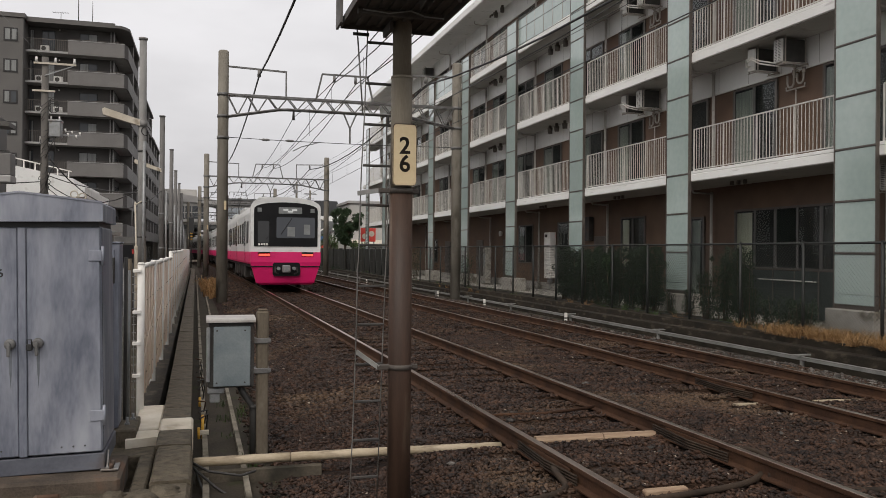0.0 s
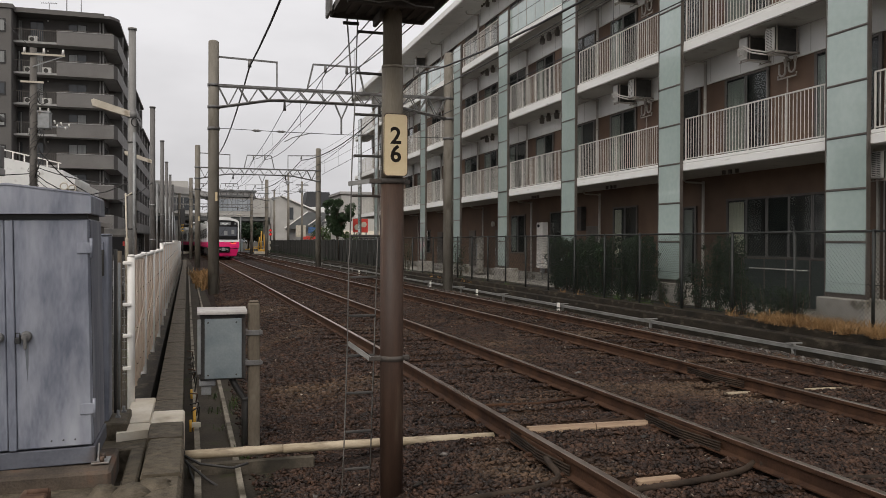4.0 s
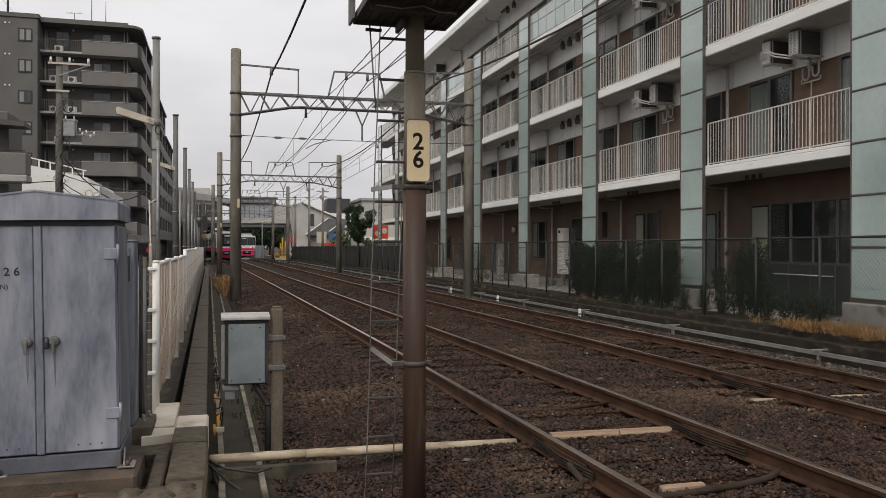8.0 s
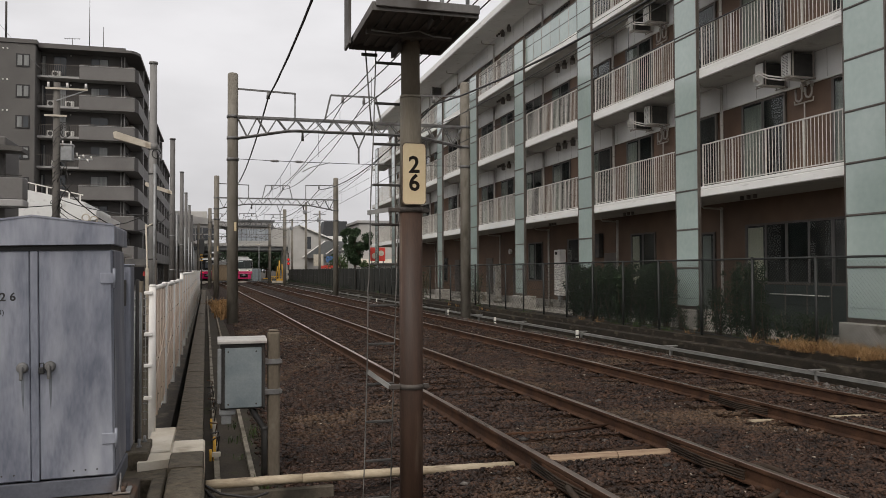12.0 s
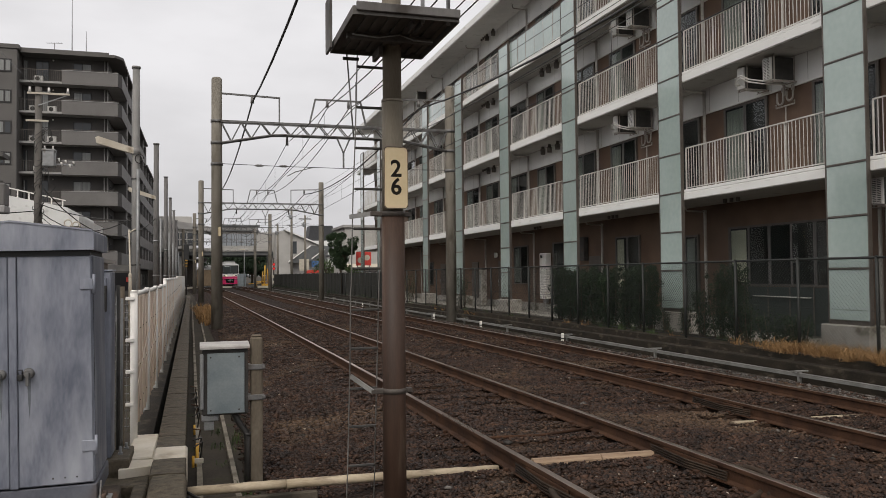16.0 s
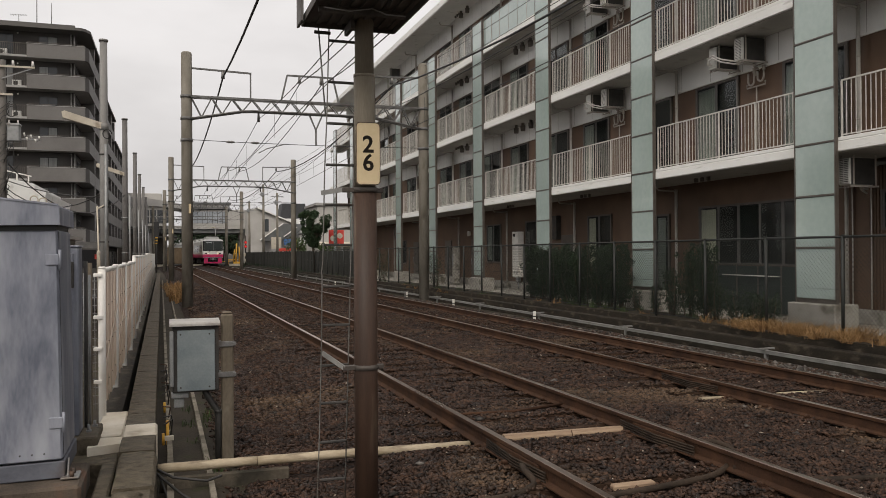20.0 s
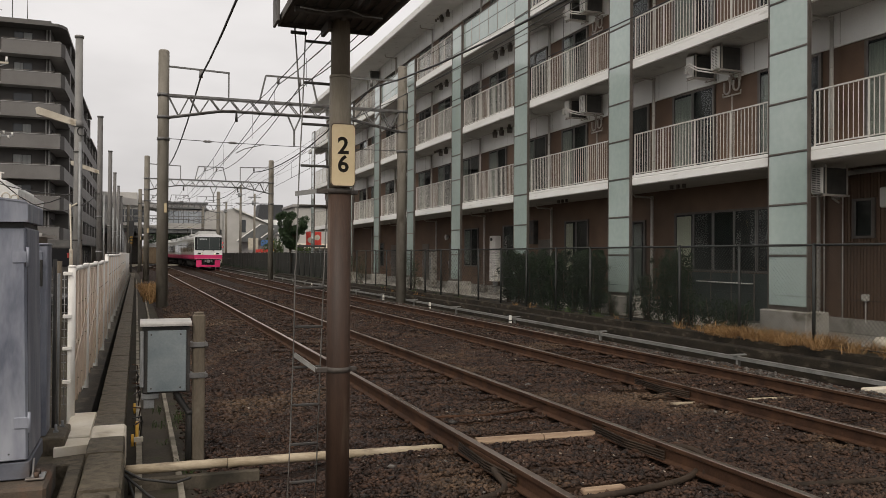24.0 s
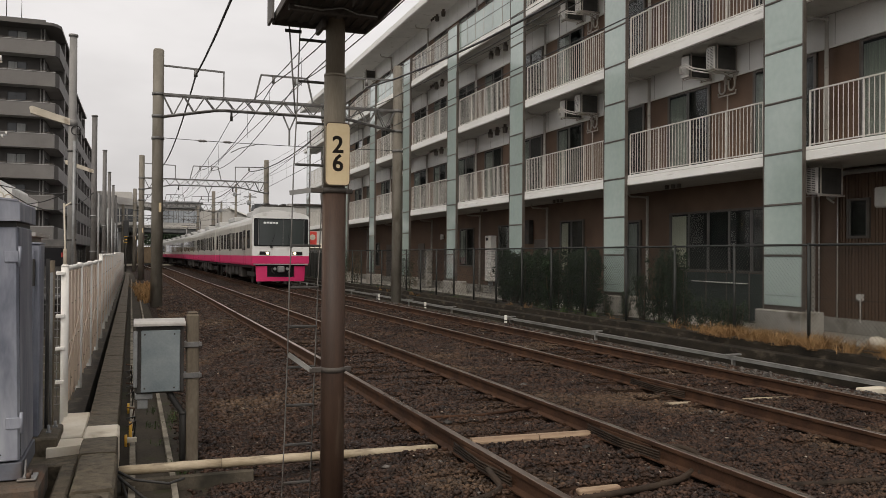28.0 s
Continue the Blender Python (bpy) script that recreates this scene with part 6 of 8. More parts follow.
seed = 20
for y, w, h in ((18.05, 0.62, 1.70), (18.6, 0.8, 1.74), (19.25, 0.85, 1.72), (19.9, 0.9, 1.70), (20.6, 0.95, 1.74), (21.3, 0.95, 1.72), (22.0, 0.95, 1.70), (22.7, 0.95, 1.72), (23.35, 0.9, 1.70)):
    bush(10.93, y, 0.07, w, h, seed, 9500)
    seed += 1
for x, y, w, h, n in ((10.9, 15.75, 0.6, 1.15, 1800), (10.9, 15.2, 0.75, 1.66, 4500), (10.9, 14.6, 0.8, 1.74, 5500), (10.85, 14.15, 0.55, 1.0, 1500), (10.9, 16.55, 0.5, 0.7, 900), (10.9, 17.3, 0.5, 0.6, 500), (10.9, 13.35, 0.9, 0.72, 2200), (10.9, 12.8, 0.8, 0.62, 1500), (10.9, 33.2, 0.9, 1.4, 1500), (10.8, 42, 1.0, 1.6, 1500), (10.7, 44, 1.0, 1.5, 1500)):
    bush(x, y, 0.07, w, h, seed, n)
    seed += 1


def grass(name, label, areas, material, seed, height, lean=0.5, wide=1.0):
    """Tufts of thin blades that bend outwards."""
    rng = np.random.default_rng(seed)
    s = Shape()
    for x0, x1, y0, y1, z, n in areas:
        for _ in range(max(1, n // 22)):
            cx, cy, grow = rng.uniform(x0, x1), rng.uniform(y0, y1), rng.uniform(0.5, 1.25)
            for _ in range(22):
                x, y = cx + rng.normal(0, 0.05), cy + rng.normal(0, 0.07)
                h = height * grow * rng.uniform(0.35, 1.1)
                dx, dy = rng.normal(0, lean * h), rng.normal(0, lean * h)
                a, w = rng.uniform(0, 3.14), wide * rng.uniform(0.003, 0.006)
                wx, wy = w * math.cos(a), w * math.sin(a)
                tip = z + h * rng.uniform(0.35, 1.0)
                s.add([(x - wx, y - wy, z), (x + wx, y + wy, z), (x + dx * 0.35 + wx * 0.7, y + dy * 0.35 + wy * 0.7, z + h * 0.7), (x + dx * 0.35 - wx * 0.7, y + dy * 0.35 - wy * 0.7, z + h * 0.7), (x + dx, y + dy, tip)], [(0, 1, 2, 3), (3, 2, 4)])
    me = bpy.data.meshes.new(name)
    me.from_pydata(s.v, [], s.f)
    me.materials.append(material)
    return tagged(new(name, me), label, "grass", kind="stuff")


grass("dry_grass", "straw-coloured dry grass in front of the mesh fence", [(10.2, 10.8, 8.0, 10.0, 0.08, 900), (10.1, 10.8, 10.0, 11.3, 0.08, 1700), (10.15, 10.75, 11.3, 12.9, 0.08, 1900), (10.3, 10.6, 12.9, 13.6, 0.06, 130), (10.3, 10.6, 13.6, 22, 0.06, 130), (9.9, 10.3, 24, 40, 0.0, 200)], DRY_GRASS, 61, 0.27, 1.1)
grass("dry_weeds", "orange-brown dry weeds between the channel and the near track", [(-0.05, 0.6, 38, 43, -0.36, 1900), (0.0, 0.5, 33, 38, -0.36, 250)], DRY_GRASS, 63, 0.62, 0.55, 3.0)
grass("green_grass", "sparse green weeds at the foot of the fence", [(10.45, 11.2, 12, 22, 0.08, 900), (0.1, 0.5, 7.2, 10.5, -0.42, 250), (10.2, 10.7, 24, 60, 0.05, 700), (0.6, 1.6, 4.0, 6.2, -0.33, 60)], LEAF_FRESH, 62, 0.22, 0.4)
rng = np.random.default_rng(77)
sack = Shape()
sack_v, sack_f = [], []
for j in range(7):
    for i in range(14):
        th, ph = math.pi * j / 6, 2 * math.pi * i / 14
        w = 1 + 0.10 * math.sin(3 * ph + j) + 0.04 * rng.normal()
        sack_v.append((0.26 * w * math.sin(th) * math.cos(ph), 0.30 * w * math.sin(th) * math.sin(ph), 0.19 - 0.19 * math.cos(th) * w))
for j in range(6):
    sack_f += [(j * 14 + i, j * 14 + (i + 1) % 14, (j + 1) * 14 + (i + 1) % 14, (j + 1) * 14 + i) for i in range(14)]
solid("rubble_sack", sack.add(sack_v, sack_f, True), CONCRETE_PALE, "pale filled sack lying on the dry grass", "sack", m=pose(11.25, 9.8, 0.06) @ Matrix.Scale(0.6, 4))
solid("pale_plank", Shape().box(9.05, 9.5, 8.05, 8.2, -0.30, -0.17, 0.012), MORTAR, "pale plank lying beside the far cable conduit", "board")
solid("pale_plank", Shape().box(3.10, 3.46, 5.19, 5.26, -0.25, -0.156, 0.012), OLD_PLANK, "pale worn plank lying between the rails", "board")
for x, y in ((9.28, 26.3), (9.25, 32.0), (9.4, 20.0), (9.0, 46.0), (8.7, 60.0)):
    mk = thing("track_marker", "small white post with a dark band beside the track", "marker", pose(x, y, -0.36), "white track markers")
    part("post", Shape().box(-0.035, 0.035, -0.035, 0.035, 0, 0.30, 0.01), WHITE_PAINT, mk)
    part("band", Shape().box(-0.037, 0.037, -0.037, 0.037, 0.14, 0.18, 0.004), STEEL_DARK, mk)

# ---- beyond the white fence: road, tower block, low houses ----
solid("road", Shape().box(-9, -2.6, 2, 140, -0.5, -0.04), ASPHALT, "asphalt side road behind the white fence", "road", kind="structure")

TOWER_GREY = surface("grey_brown_tile", (0.094, 0.088, 0.083), (0.130, 0.122, 0.115), 0.75, 0, 0.4, 10, 0.05)
TOWER_BALCONY = surface("balcony_tile", (0.130, 0.122, 0.116), (0.172, 0.164, 0.156), 0.7, 0, 0.5, 12, 0.05)
TOWER_LIGHT = surface("pale_balcony_edge", (0.30, 0.29, 0.28), (0.38, 0.37, 0.36), 0.7, 0, 0.5, 12, 0.03)
TOWER_CURTAIN = surface("tower_curtain", (0.15, 0.155, 0.15), (0.26, 0.265, 0.255), 0.5, 0, 0.8, 10, 0, stretch=(6, 1, 0.3), coat=0.4)
TOWER_PANE = glass("tower_pane", (0.05, 0.055, 0.06), 0.06, 0.0)

TOWER_PANE_MATT = surface("dark_slats", (0.035, 0.036, 0.04), (0.06, 0.062, 0.066), 0.7, 0, 2, 20, 0.1, stretch=(8, 1, 1))
BLUE = surface("blue_paint", (0.05, 0.12, 0.28), (0.08, 0.17, 0.36), 0.5, 0, 5, 50, 0.03)
STATION_DARK_ROOF = surface("dark_roof", (0.06, 0.055, 0.05), (0.10, 0.092, 0.085), 0.7, 0, 1, 20, 0.05)
CAR_PANE = glass("van_pane", (0.02, 0.02, 0.022), 0.05, 0.0)

tower = thing("apartment_tower", "eight-storey grey-brown apartment tower with long balconies and a terraced end", "apartment tower", pose(0, 84, 0))
TOWER_FRAME = surface("tower_window_frame", (0.014, 0.013, 0.013), (0.028, 0.026, 0.025), 0.5, 0.1, 2, 20, 0)
# darker copy of the tower tile, with the balcony shade put into its colour
TOWER_SHADED = surface("shaded_tower_tile", (0.060, 0.055, 0.052), (0.086, 0.080, 0.075), 0.8, 0, 0.4, 10, 0.05)
part("wall", Shape().box(-34, -16.35, -0.9, 30, -0.3, 23.0, 0.05), TOWER_GREY, tower, "grey-brown tiled gable")
roof = part("roof", Shape().box(-34.2, -16.2, -1.0, 30, 23.0, 23.42, 0.03).prism(((-16.2, -0.35), (-7.9, -0.35), (-7.5, 0.1), (-7.2, 0.8), (-7.2, 16.5), (-16.2, 16.5)), "z", 22.86, 23.12), TOWER_GREY, tower, "thin flat roof slab")
part("coping", Shape().box(-16.2, -8.5, -0.1, 0.2, 23.12, 23.38, 0.02), TOWER_GREY, roof)
BALCONY_END = (66, 66, 66, 66, 66, 56, 37, 16)
for k in range(8):
    z, end = 0.03 + 2.9 * k, BALCONY_END[k]
    part("back_wall", Shape().box(-16.35, -8.7, 1.5, end, z - 0.3, z + 2.6 + (0.25 if k == 7 else 0), 0.02), TOWER_SHADED, tower)
    if k < 7 and BALCONY_END[k] > BALCONY_END[k + 1]:
        part("terrace_roof", Shape().box(-14, -7.1, BALCONY_END[k + 1], end + 0.5, z + 2.6, z + 2.85, 0.03), TOWER_GREY, tower)
    if k:
        part("balcony_slab", Shape().box(-16.35, -7.6, 0.0, 3, z - 0.22, z, 0.03).box(-8.7, -7.44, 3, end, z - 0.22, z, 0.03).prism(((-7.6, 0.0), (-7.44, 0.6), (-7.44, 3.0), (-7.6, 3.0)), "z", z - 0.22, z), TOWER_LIGHT, tower)
        part("balcony_front", Shape().box(-12.65, -7.62, -0.12, 0.0, z - 0.28, z + 1.05, 0.03), TOWER_BALCONY, tower, "solid tiled balcony front")
        part("front_coping", Shape().box(-12.67, -7.60, -0.15, 0.03, z + 1.05, z + 1.10), TOWER_LIGHT, tower)
        part("balcony_corner", Shape().prism(((-7.60, -0.06), (-7.34, 0.55), (-7.42, 0.62), (-7.68, 0.0)), "z", z - 0.28, z + 1.03), TOWER_SHADED, tower)
        y0 = 0.7
        while y0 < end - 3:
            part("balcony_side", Shape().box(-7.44, -7.32, y0, min(y0 + 5.9, end), z - 0.28, z + 1.02, 0.03), TOWER_BALCONY, tower)
            part("partition", Shape().box(-8.65, -7.4, y0 + 5.95, y0 + 6.07, z, z + 2.6), TOWER_GREY, tower)
            part("drain_pipe", Shape().tube([(-7.37, y0 + 6.1, z - 0.2), (-7.37, y0 + 6.1, z + 2.7)], 0.06, 6), TOWER_LIGHT, tower)
            y0 += 6.2
        railing_bars = part("bar_railing", Shape().bar((-16.3, -0.05, z + 1.05), (-12.66, -0.05, z + 1.05), 0.05, 0.05).bar((-12.6, -0.06, z + 1.20), (-7.7, -0.06, z + 1.20), 0.035, 0.035), DARK_FRAME, tower)
        bars = Shape()
        for i in range(21):
            bars.box(-16.3 + 0.18 * i, -16.275 + 0.18 * i, -0.065, -0.035, z, z + 1.05)
        part("bar_infill", bars, DARK_FRAME, railing_bars, kind="stuff")
    for n, (x0, x1, dy, z0, z1) in enumerate(((-16.25, -15.85, 1.5, 0.05, 2.25), (-15.2, -14.0, 1.5, 0.1, 2.25), (-11.85, -10.2, 1.5, 0.1, 2.2))):
        win = part("window", Shape().box(x0, x1, dy - 0.06, dy - 0.005, z + z0, z + z1), TOWER_FRAME, tower)
        mid = (x0 + x1) / 2
        for i, (a, b) in enumerate(((x0 + 0.07, mid - 0.03), (mid + 0.03, x1 - 0.07))):
            drawn = (k * 5 + n * 3 + i * 2) % 7 < 3
            part("pane", Shape().box(a, b, dy - 0.075, dy - 0.06, z + z0 + 0.07, z + z1 - 0.07), TOWER_CURTAIN if drawn else TOWER_PANE, win, "pale curtain behind the glass" if drawn else "")
    for y0 in range(3, end - 4, 5):
        win = part("window", Shape().box(-8.705, -8.65, y0, y0 + 2.2, z + 0.1, z + 2.05), TOWER_FRAME, tower)
        part("pane", Shape().box(-8.65, -8.635, y0 + 0.1, y0 + 2.1, z + 0.2, z + 1.95), TOWER_PANE, win)
    win = part("window", Shape().box(-18.0, -16.8, -0.96, -0.895, z + 0.45, z + 1.68), TOWER_FRAME, tower)
    for i, a in enumerate((-17.92, -17.37)):
        drawn = (k * 3 + i) % 4 > 0
        part("pane", Shape().box(a + 0.06, a + 0.45, -0.975, -0.96, z + 0.58, z + 1.55), TOWER_CURTAIN if drawn else TOWER_PANE, win, "pale curtain behind the glass" if drawn else "")
    for x in (-18.72, -19.08):
        part("vent", Shape().tube([(x, -0.9, z + 2.1), (x, -0.98, z + 2.1)], 0.075, 8), WHITE_PAINT, tower)
    part("wall_lamp", Shape().box(-13.7, -13.58, 1.38, 1.49, z + 2.28, z + 2.40), WHITE_PAINT, tower)
    for x in (-9.0, -8.72):
        part("downpipe", Shape().tube([(x, 1.35, z), (x, 1.35, z + 2.6)], 0.06, 8), TOWER_LIGHT, tower)
    if k in (2, 4, 5, 6, 7):
        for x in ((-15.2,) if k in (4, 7) else (-14.0, -15.6)):
            unit = part("unit", Shape().box(x, x + 0.8, 0.55, 0.9, z, z + 0.6, 0.03), AC_WHITE, tower, "cream air-conditioner unit on the balcony")
            part("fan_guard", Shape().tube([(x + 0.32, 0.55, z + 0.3), (x + 0.32, 0.535, z + 0.3)], 0.21, 14), COIL_MESH, unit)
for x, h in ((-12.2, 6.4), (-10.9, 3.0)):
    part("mast", Shape().tube([(x, 3, 23.1), (x, 3, 23.2 + h)], [0.05, 0.02], 6), STEEL_DARK, tower)
part("mast", Shape().tube([(-19.3, 1, 23.4), (-19.3, 1, 27.4)], 0.10, 8), STEEL_DARK, tower)
aerial = part("aerial", Shape().tube([(-13.7, 2.5, 23.1), (-13.7, 2.5, 24.7)], 0.03, 6), STEEL_DARK, tower)
part("boom", Shape().tube([(-14.4, 2.5, 24.62), (-13.0, 2.5, 24.7)], 0.02, 5).tube([(-15.0, 2.5, 23.75), (-13.0, 2.5, 23.35)], 0.02, 5), STEEL_DARK, aerial)
for k in range(7):
    part("element", Shape().tube([(-14.4 + 0.22 * k, 2.2, 24.63 + 0.012 * k), (-14.4 + 0.22 * k, 2.8, 24.63 + 0.012 * k)], 0.012, 4), STEEL_DARK, aerial)

# pale flat-roofed house with a white roof rail, dark eaved house beside it
house = thing("white_house", "low white flat-roofed house with a stepped parapet and roof rail", "house", pose(0, 40, 0))
part("wall", Shape().box(-15, -5.7, 0, 9, -0.3, 4.0, 0.05), WHITE_WALL, house)
part("parapet", Shape().prism(((-15, 3.9), (-5.25, 3.9), (-5.2, 4.35), (-5.65, 4.38), (-5.7, 4.72), (-8.2, 5.25), (-15, 5.5)), "y", -0.4, 9), WHITE_WALL, house, "bright white stepped parapet")
# thin dark strip on the wall, shade of the overhanging parapet as colour
part("parapet_shade", Shape().box(-8.0, -5.3, -0.06, 0.0, 3.2, 3.85), DARK_FRAME, house, "dark strip painted in as shade under the parapet")
part("roof_rail", Shape().bar((-8.3, -0.2, 5.62), (-5.8, -0.2, 5.05), 0.05, 0.05), WHITE_PAINT, house, "white roof railing")
for i in range(6):
    part("rail_post", Shape().box(-8.25 + 0.46 * i, -8.20 + 0.46 * i, -0.23, -0.17, 5.2 - 0.1 * i, 5.6 - 0.1 * i), WHITE_PAINT, house)
dark_house = thing("dark_house", "dark grey house with a jutting eave and balcony", "house", pose(0, 30, 0))
part("wall", Shape().box(-14, -6.9, 0.5, 2.5, -0.3, 6.2, 0.04), TOWER_GREY, dark_house)
part("eave", Shape().prism(((-14, 6.5), (-6.2, 5.72), (-6.2, 5.58), (-14, 5.9)), "y", -0.5, 0.5), STATION_DARK_ROOF, dark_house)
part("balcony", Shape().box(-14, -6.18, -0.3, 0.4, 3.98, 4.72, 0.03), TOWER_BALCONY, dark_house)
part("balcony_base", Shape().box(-14, -6.16, -0.35, 0.45, 3.74, 3.98, 0.03), TOWER_LIGHT, dark_house)
part("balcony_rail", Shape().bar((-14, 0.1, 5.05), (-6.3, 0.1, 4.82), 0.04, 0.04), STEEL_DARK, dark_house)
shed = thing("small_shed", "small shed with a pale sheet roof behind the cabinets", "shed", pose(0, 20, 0))
part("roof", Shape().prism(((-3.9, 2.10), (-2.12, 2.0), (-2.12, 1.92), (-3.9, 2.0)), "y", 0, 3), TOWER_LIGHT, shed)
part("wall", Shape().box(-3.8, -2.3, 0.15, 2.9, -0.1, 1.98, 0.02), DARK_FRAME, shed)
VAN_LAMP = surface("van_lamp", (0.30, 0.03, 0.025), (0.40, 0.05, 0.04), 0.3, 0, 5, 40, 0)
van = thing("parked_van", "dark van parked on the side road with red lamp lenses", "van", pose(-2.75, 26.5, 0))
part("body", Shape().prism([(y, z) for y, z in ((0, 0.35), (0.0, 1.75), (0.2, 1.95), (2.9, 1.95), (3.5, 1.25), (4.2, 1.1), (4.3, 0.35))], "x", -0.8, 0.8), STEEL_DARK, van)
part("rear_window", Shape().box(-0.65, 0.65, -0.015, -0.004, 1.15, 1.7), CAR_PANE, van)
for x in (-0.7, 0.0, 0.7):
    part("tail_lamp", Shape().box(x - 0.09, x + 0.09, -0.03, -0.016, 1.42, 1.56), VAN_LAMP, van)
for x in (-0.72, 0.62):
    for y in (0.75, 3.5):
        part("wheel", Shape().tube([(x, y, 0.27), (x + 0.1, y, 0.27)], 0.31, 14), RUBBER, van)
solid("leaning_pole", Shape().tube([(-1.63, 22, -0.1), (-1.71, 22, 2.78)], 0.020, 8).tube([(-1.71, 22, 2.70), (-1.55, 22, 2.80)], 0.02, 6).box(-1.72, -1.64, 21.96, 22.04, -0.1, 1.66, 0.02), CONCRETE_PALE, "thin white pole leaning beside a pale box", "pole")

# service pole with a transformer
service = thing("service_pole", "concrete utility pole with a grey transformer and cross-arms", "utility pole", pose(-5.05, 29, 0))
part("shaft", Shape().tube([(0, 0, -0.4), (0, 0, 7.82)], [0.13, 0.105], 14), surface("dark_service_pole", (0.075, 0.068, 0.06), (0.15, 0.138, 0.125), 0.8, 0, 2, 40, 0.2, stretch=(1, 1, 0.4)), service)
can = part("transformer", Shape().box(0.15, 0.52, -0.2, 0.15, 5.20, 5.76, 0.03).box(0.13, 0.54, -0.22, 0.17, 5.70, 5.78, 0.02), STEEL, service, "grey transformer box")
for x in (0.2, 0.45):
    part("bushing", Shape().tube([(x, -0.05, 5.78), (x, -0.05, 5.90)], [0.035, 0.02], 8), INSULATOR, can)
for x0, x1, z in ((-0.32, 0.95, 7.60), (-0.35, 0.32, 6.70)):
    part("cross_arm", Shape().bar((x0, -0.12, z), (x1, -0.12, z), 0.06, 0.06), CONCRETE_PALE, service)
for x in (-0.24, 0.33, 0.90):
    part("insulator", Shape().tube([(x, -0.12, 7.63), (x, -0.12, 7.80)], [0.045, 0.035], 8), INSULATOR, service)
part("brace", Shape().bar((0.95, -0.12, 7.6), (0.0, -0.12, 7.2), 0.03, 0.03), STEEL, service)
part("fuse_arm", Shape().bar((0.1, 0, 5.30), (1.1, 0, 5.30), 0.05, 0.05), STEEL, service)
for x, z in ((0.62, 5.50), (0.70, 5.36), (0.82, 5.44), (0.95, 5.30), (1.06, 5.40)):
    part("fuse", Shape().tube([(x, -0.06, z), (x + 0.03, -0.06, z - 0.11)], [0.035, 0.022], 8), INSULATOR, service)
for k in range(13):
    part("step", Shape().bar((-0.17 if k % 2 else 0.0, -0.02, 2.9 + 0.3 * k), (0.0 if k % 2 else 0.17, -0.02, 2.9 + 0.3 * k), 0.02, 0.02), STEEL_DARK, service)
rng = np.random.default_rng(58)
for k in range(16):
    z, r = 3.3 + 0.2 * k, 0.10 + 0.02 * (k % 4)
    turns = [(0.02 + (r + 0.03 * math.sin(3 * u)) * math.cos(u + k), -0.02 + (r + 0.03) * math.sin(u + k), z + 0.12 * math.sin(u * 1.5 + k)) for u in np.linspace(0, 5.4, 14)]
    part("cable_wrap", Shape().tube(turns, 0.012, 5), RUBBER, service, "tangled black cable round the pole")
for k in range(4):
    part("cable_loop", Shape().tube([(0.28 + 0.15 * math.cos(u), -0.15, 6.15 + 0.03 * k + (0.16 + 0.03 * k) * math.sin(u)) for u in np.linspace(0, 6.28, 16)], 0.012, 5), RUBBER, service)
part("hanging_cable", Shape().tube([(0.10, -0.14, 5.25), (0.32, -0.14, 5.05), (0.35, -0.14, 4.7), (0.55, -0.14, 4.55), (0.2, -0.14, 4.1), (0.05, -0.12, 3.6)], 0.018, 6).tube([(0.35, -0.14, 5.2), (0.2, -0.14, 4.9), (0.05, -0.14, 4.5)], 0.015, 6), RUBBER, service)
for a, b, sag, r in (((-5.0, 29, 3.75), (-1.76, 25, 3.35), 0.55, 0.016), ((-5.1, 29, 3.75), (-14, 24, 4.6), 0.6, 0.016), ((-4.9, 29, 4.5), (-1.9, 39.5, 4.3), 1.2, 0.020), ((-5.0, 29, 7.7), (-16, 60, 21.0), 0.3, 0.007), ((-5.0, 29, 3.6), (-3.5, 27, 2.6), 0.05, 0.012)):
    solid("service_wire", Shape().tube(sagging(a, b, sag), r, 5), RUBBER, "slack black service cable", "wire", "service cables")
coil_wire = solid("coil_wire", Shape().tube(sagging((-5.05, 29, 4.0), (-1.76, 25, 3.2), 0.15), 0.015, 5), RUBBER, "slack cable carrying spare coils", "wire")
loops = thing("cable_coil", "cream coils of spare cable hung on a cable", "cable coil", pose(-3.05, 26.6, 0))
for x, z in ((-0.75, 3.21), (-0.52, 3.15)):
    part("coil", Shape().tube([(x + 0.105 * math.cos(a), 0, z + 0.105 * math.sin(a)) for a in np.linspace(0, 6.28, 16)], 0.02, 6), CONCRETE_PALE, loops)

# ---- the station end: crossing, footbridge, stairs ----
solid("level_crossing", Shape().box(-14, 30, 123.5, 130, -0.4, -0.01), ASPHALT, "asphalt level crossing over both tracks", "crossing", kind="structure")
for k, (x0, x1) in enumerate(((-3, 0.2), (3.0, 4.5), (8.2, 14))):
    solid("crossing_edge", Shape().box(x0, x1, 123.1, 123.5, -0.3, 0.05, 0.02), CONCRETE_PALE, "pale concrete edge of the crossing", "kerb", "crossing edges")
STATION_WALL = surface("station_panel", (0.40, 0.385, 0.36), (0.50, 0.485, 0.46), 0.7, 0, 0.5, 10, 0.03)
STATION_DARK = surface("station_frame", (0.10, 0.105, 0.105), (0.16, 0.165, 0.165), 0.6, 0.1, 1, 20, 0.03)
bridge = thing("station_building", "grey elevated station building across the tracks", "station", pose(0, 148, 0))
part("deck", Shape().box(-9, 14.5, 0, 12, 5.9, 6.5, 0.05), STATION_WALL, bridge, "grey concrete deck")
part("girder", Shape().box(-9, 14.5, 0.3, 0.7, 5.2, 5.9, 0.03).box(-9, 14.5, 11, 11.5, 5.2, 5.9, 0.03), STATION_DARK, bridge)
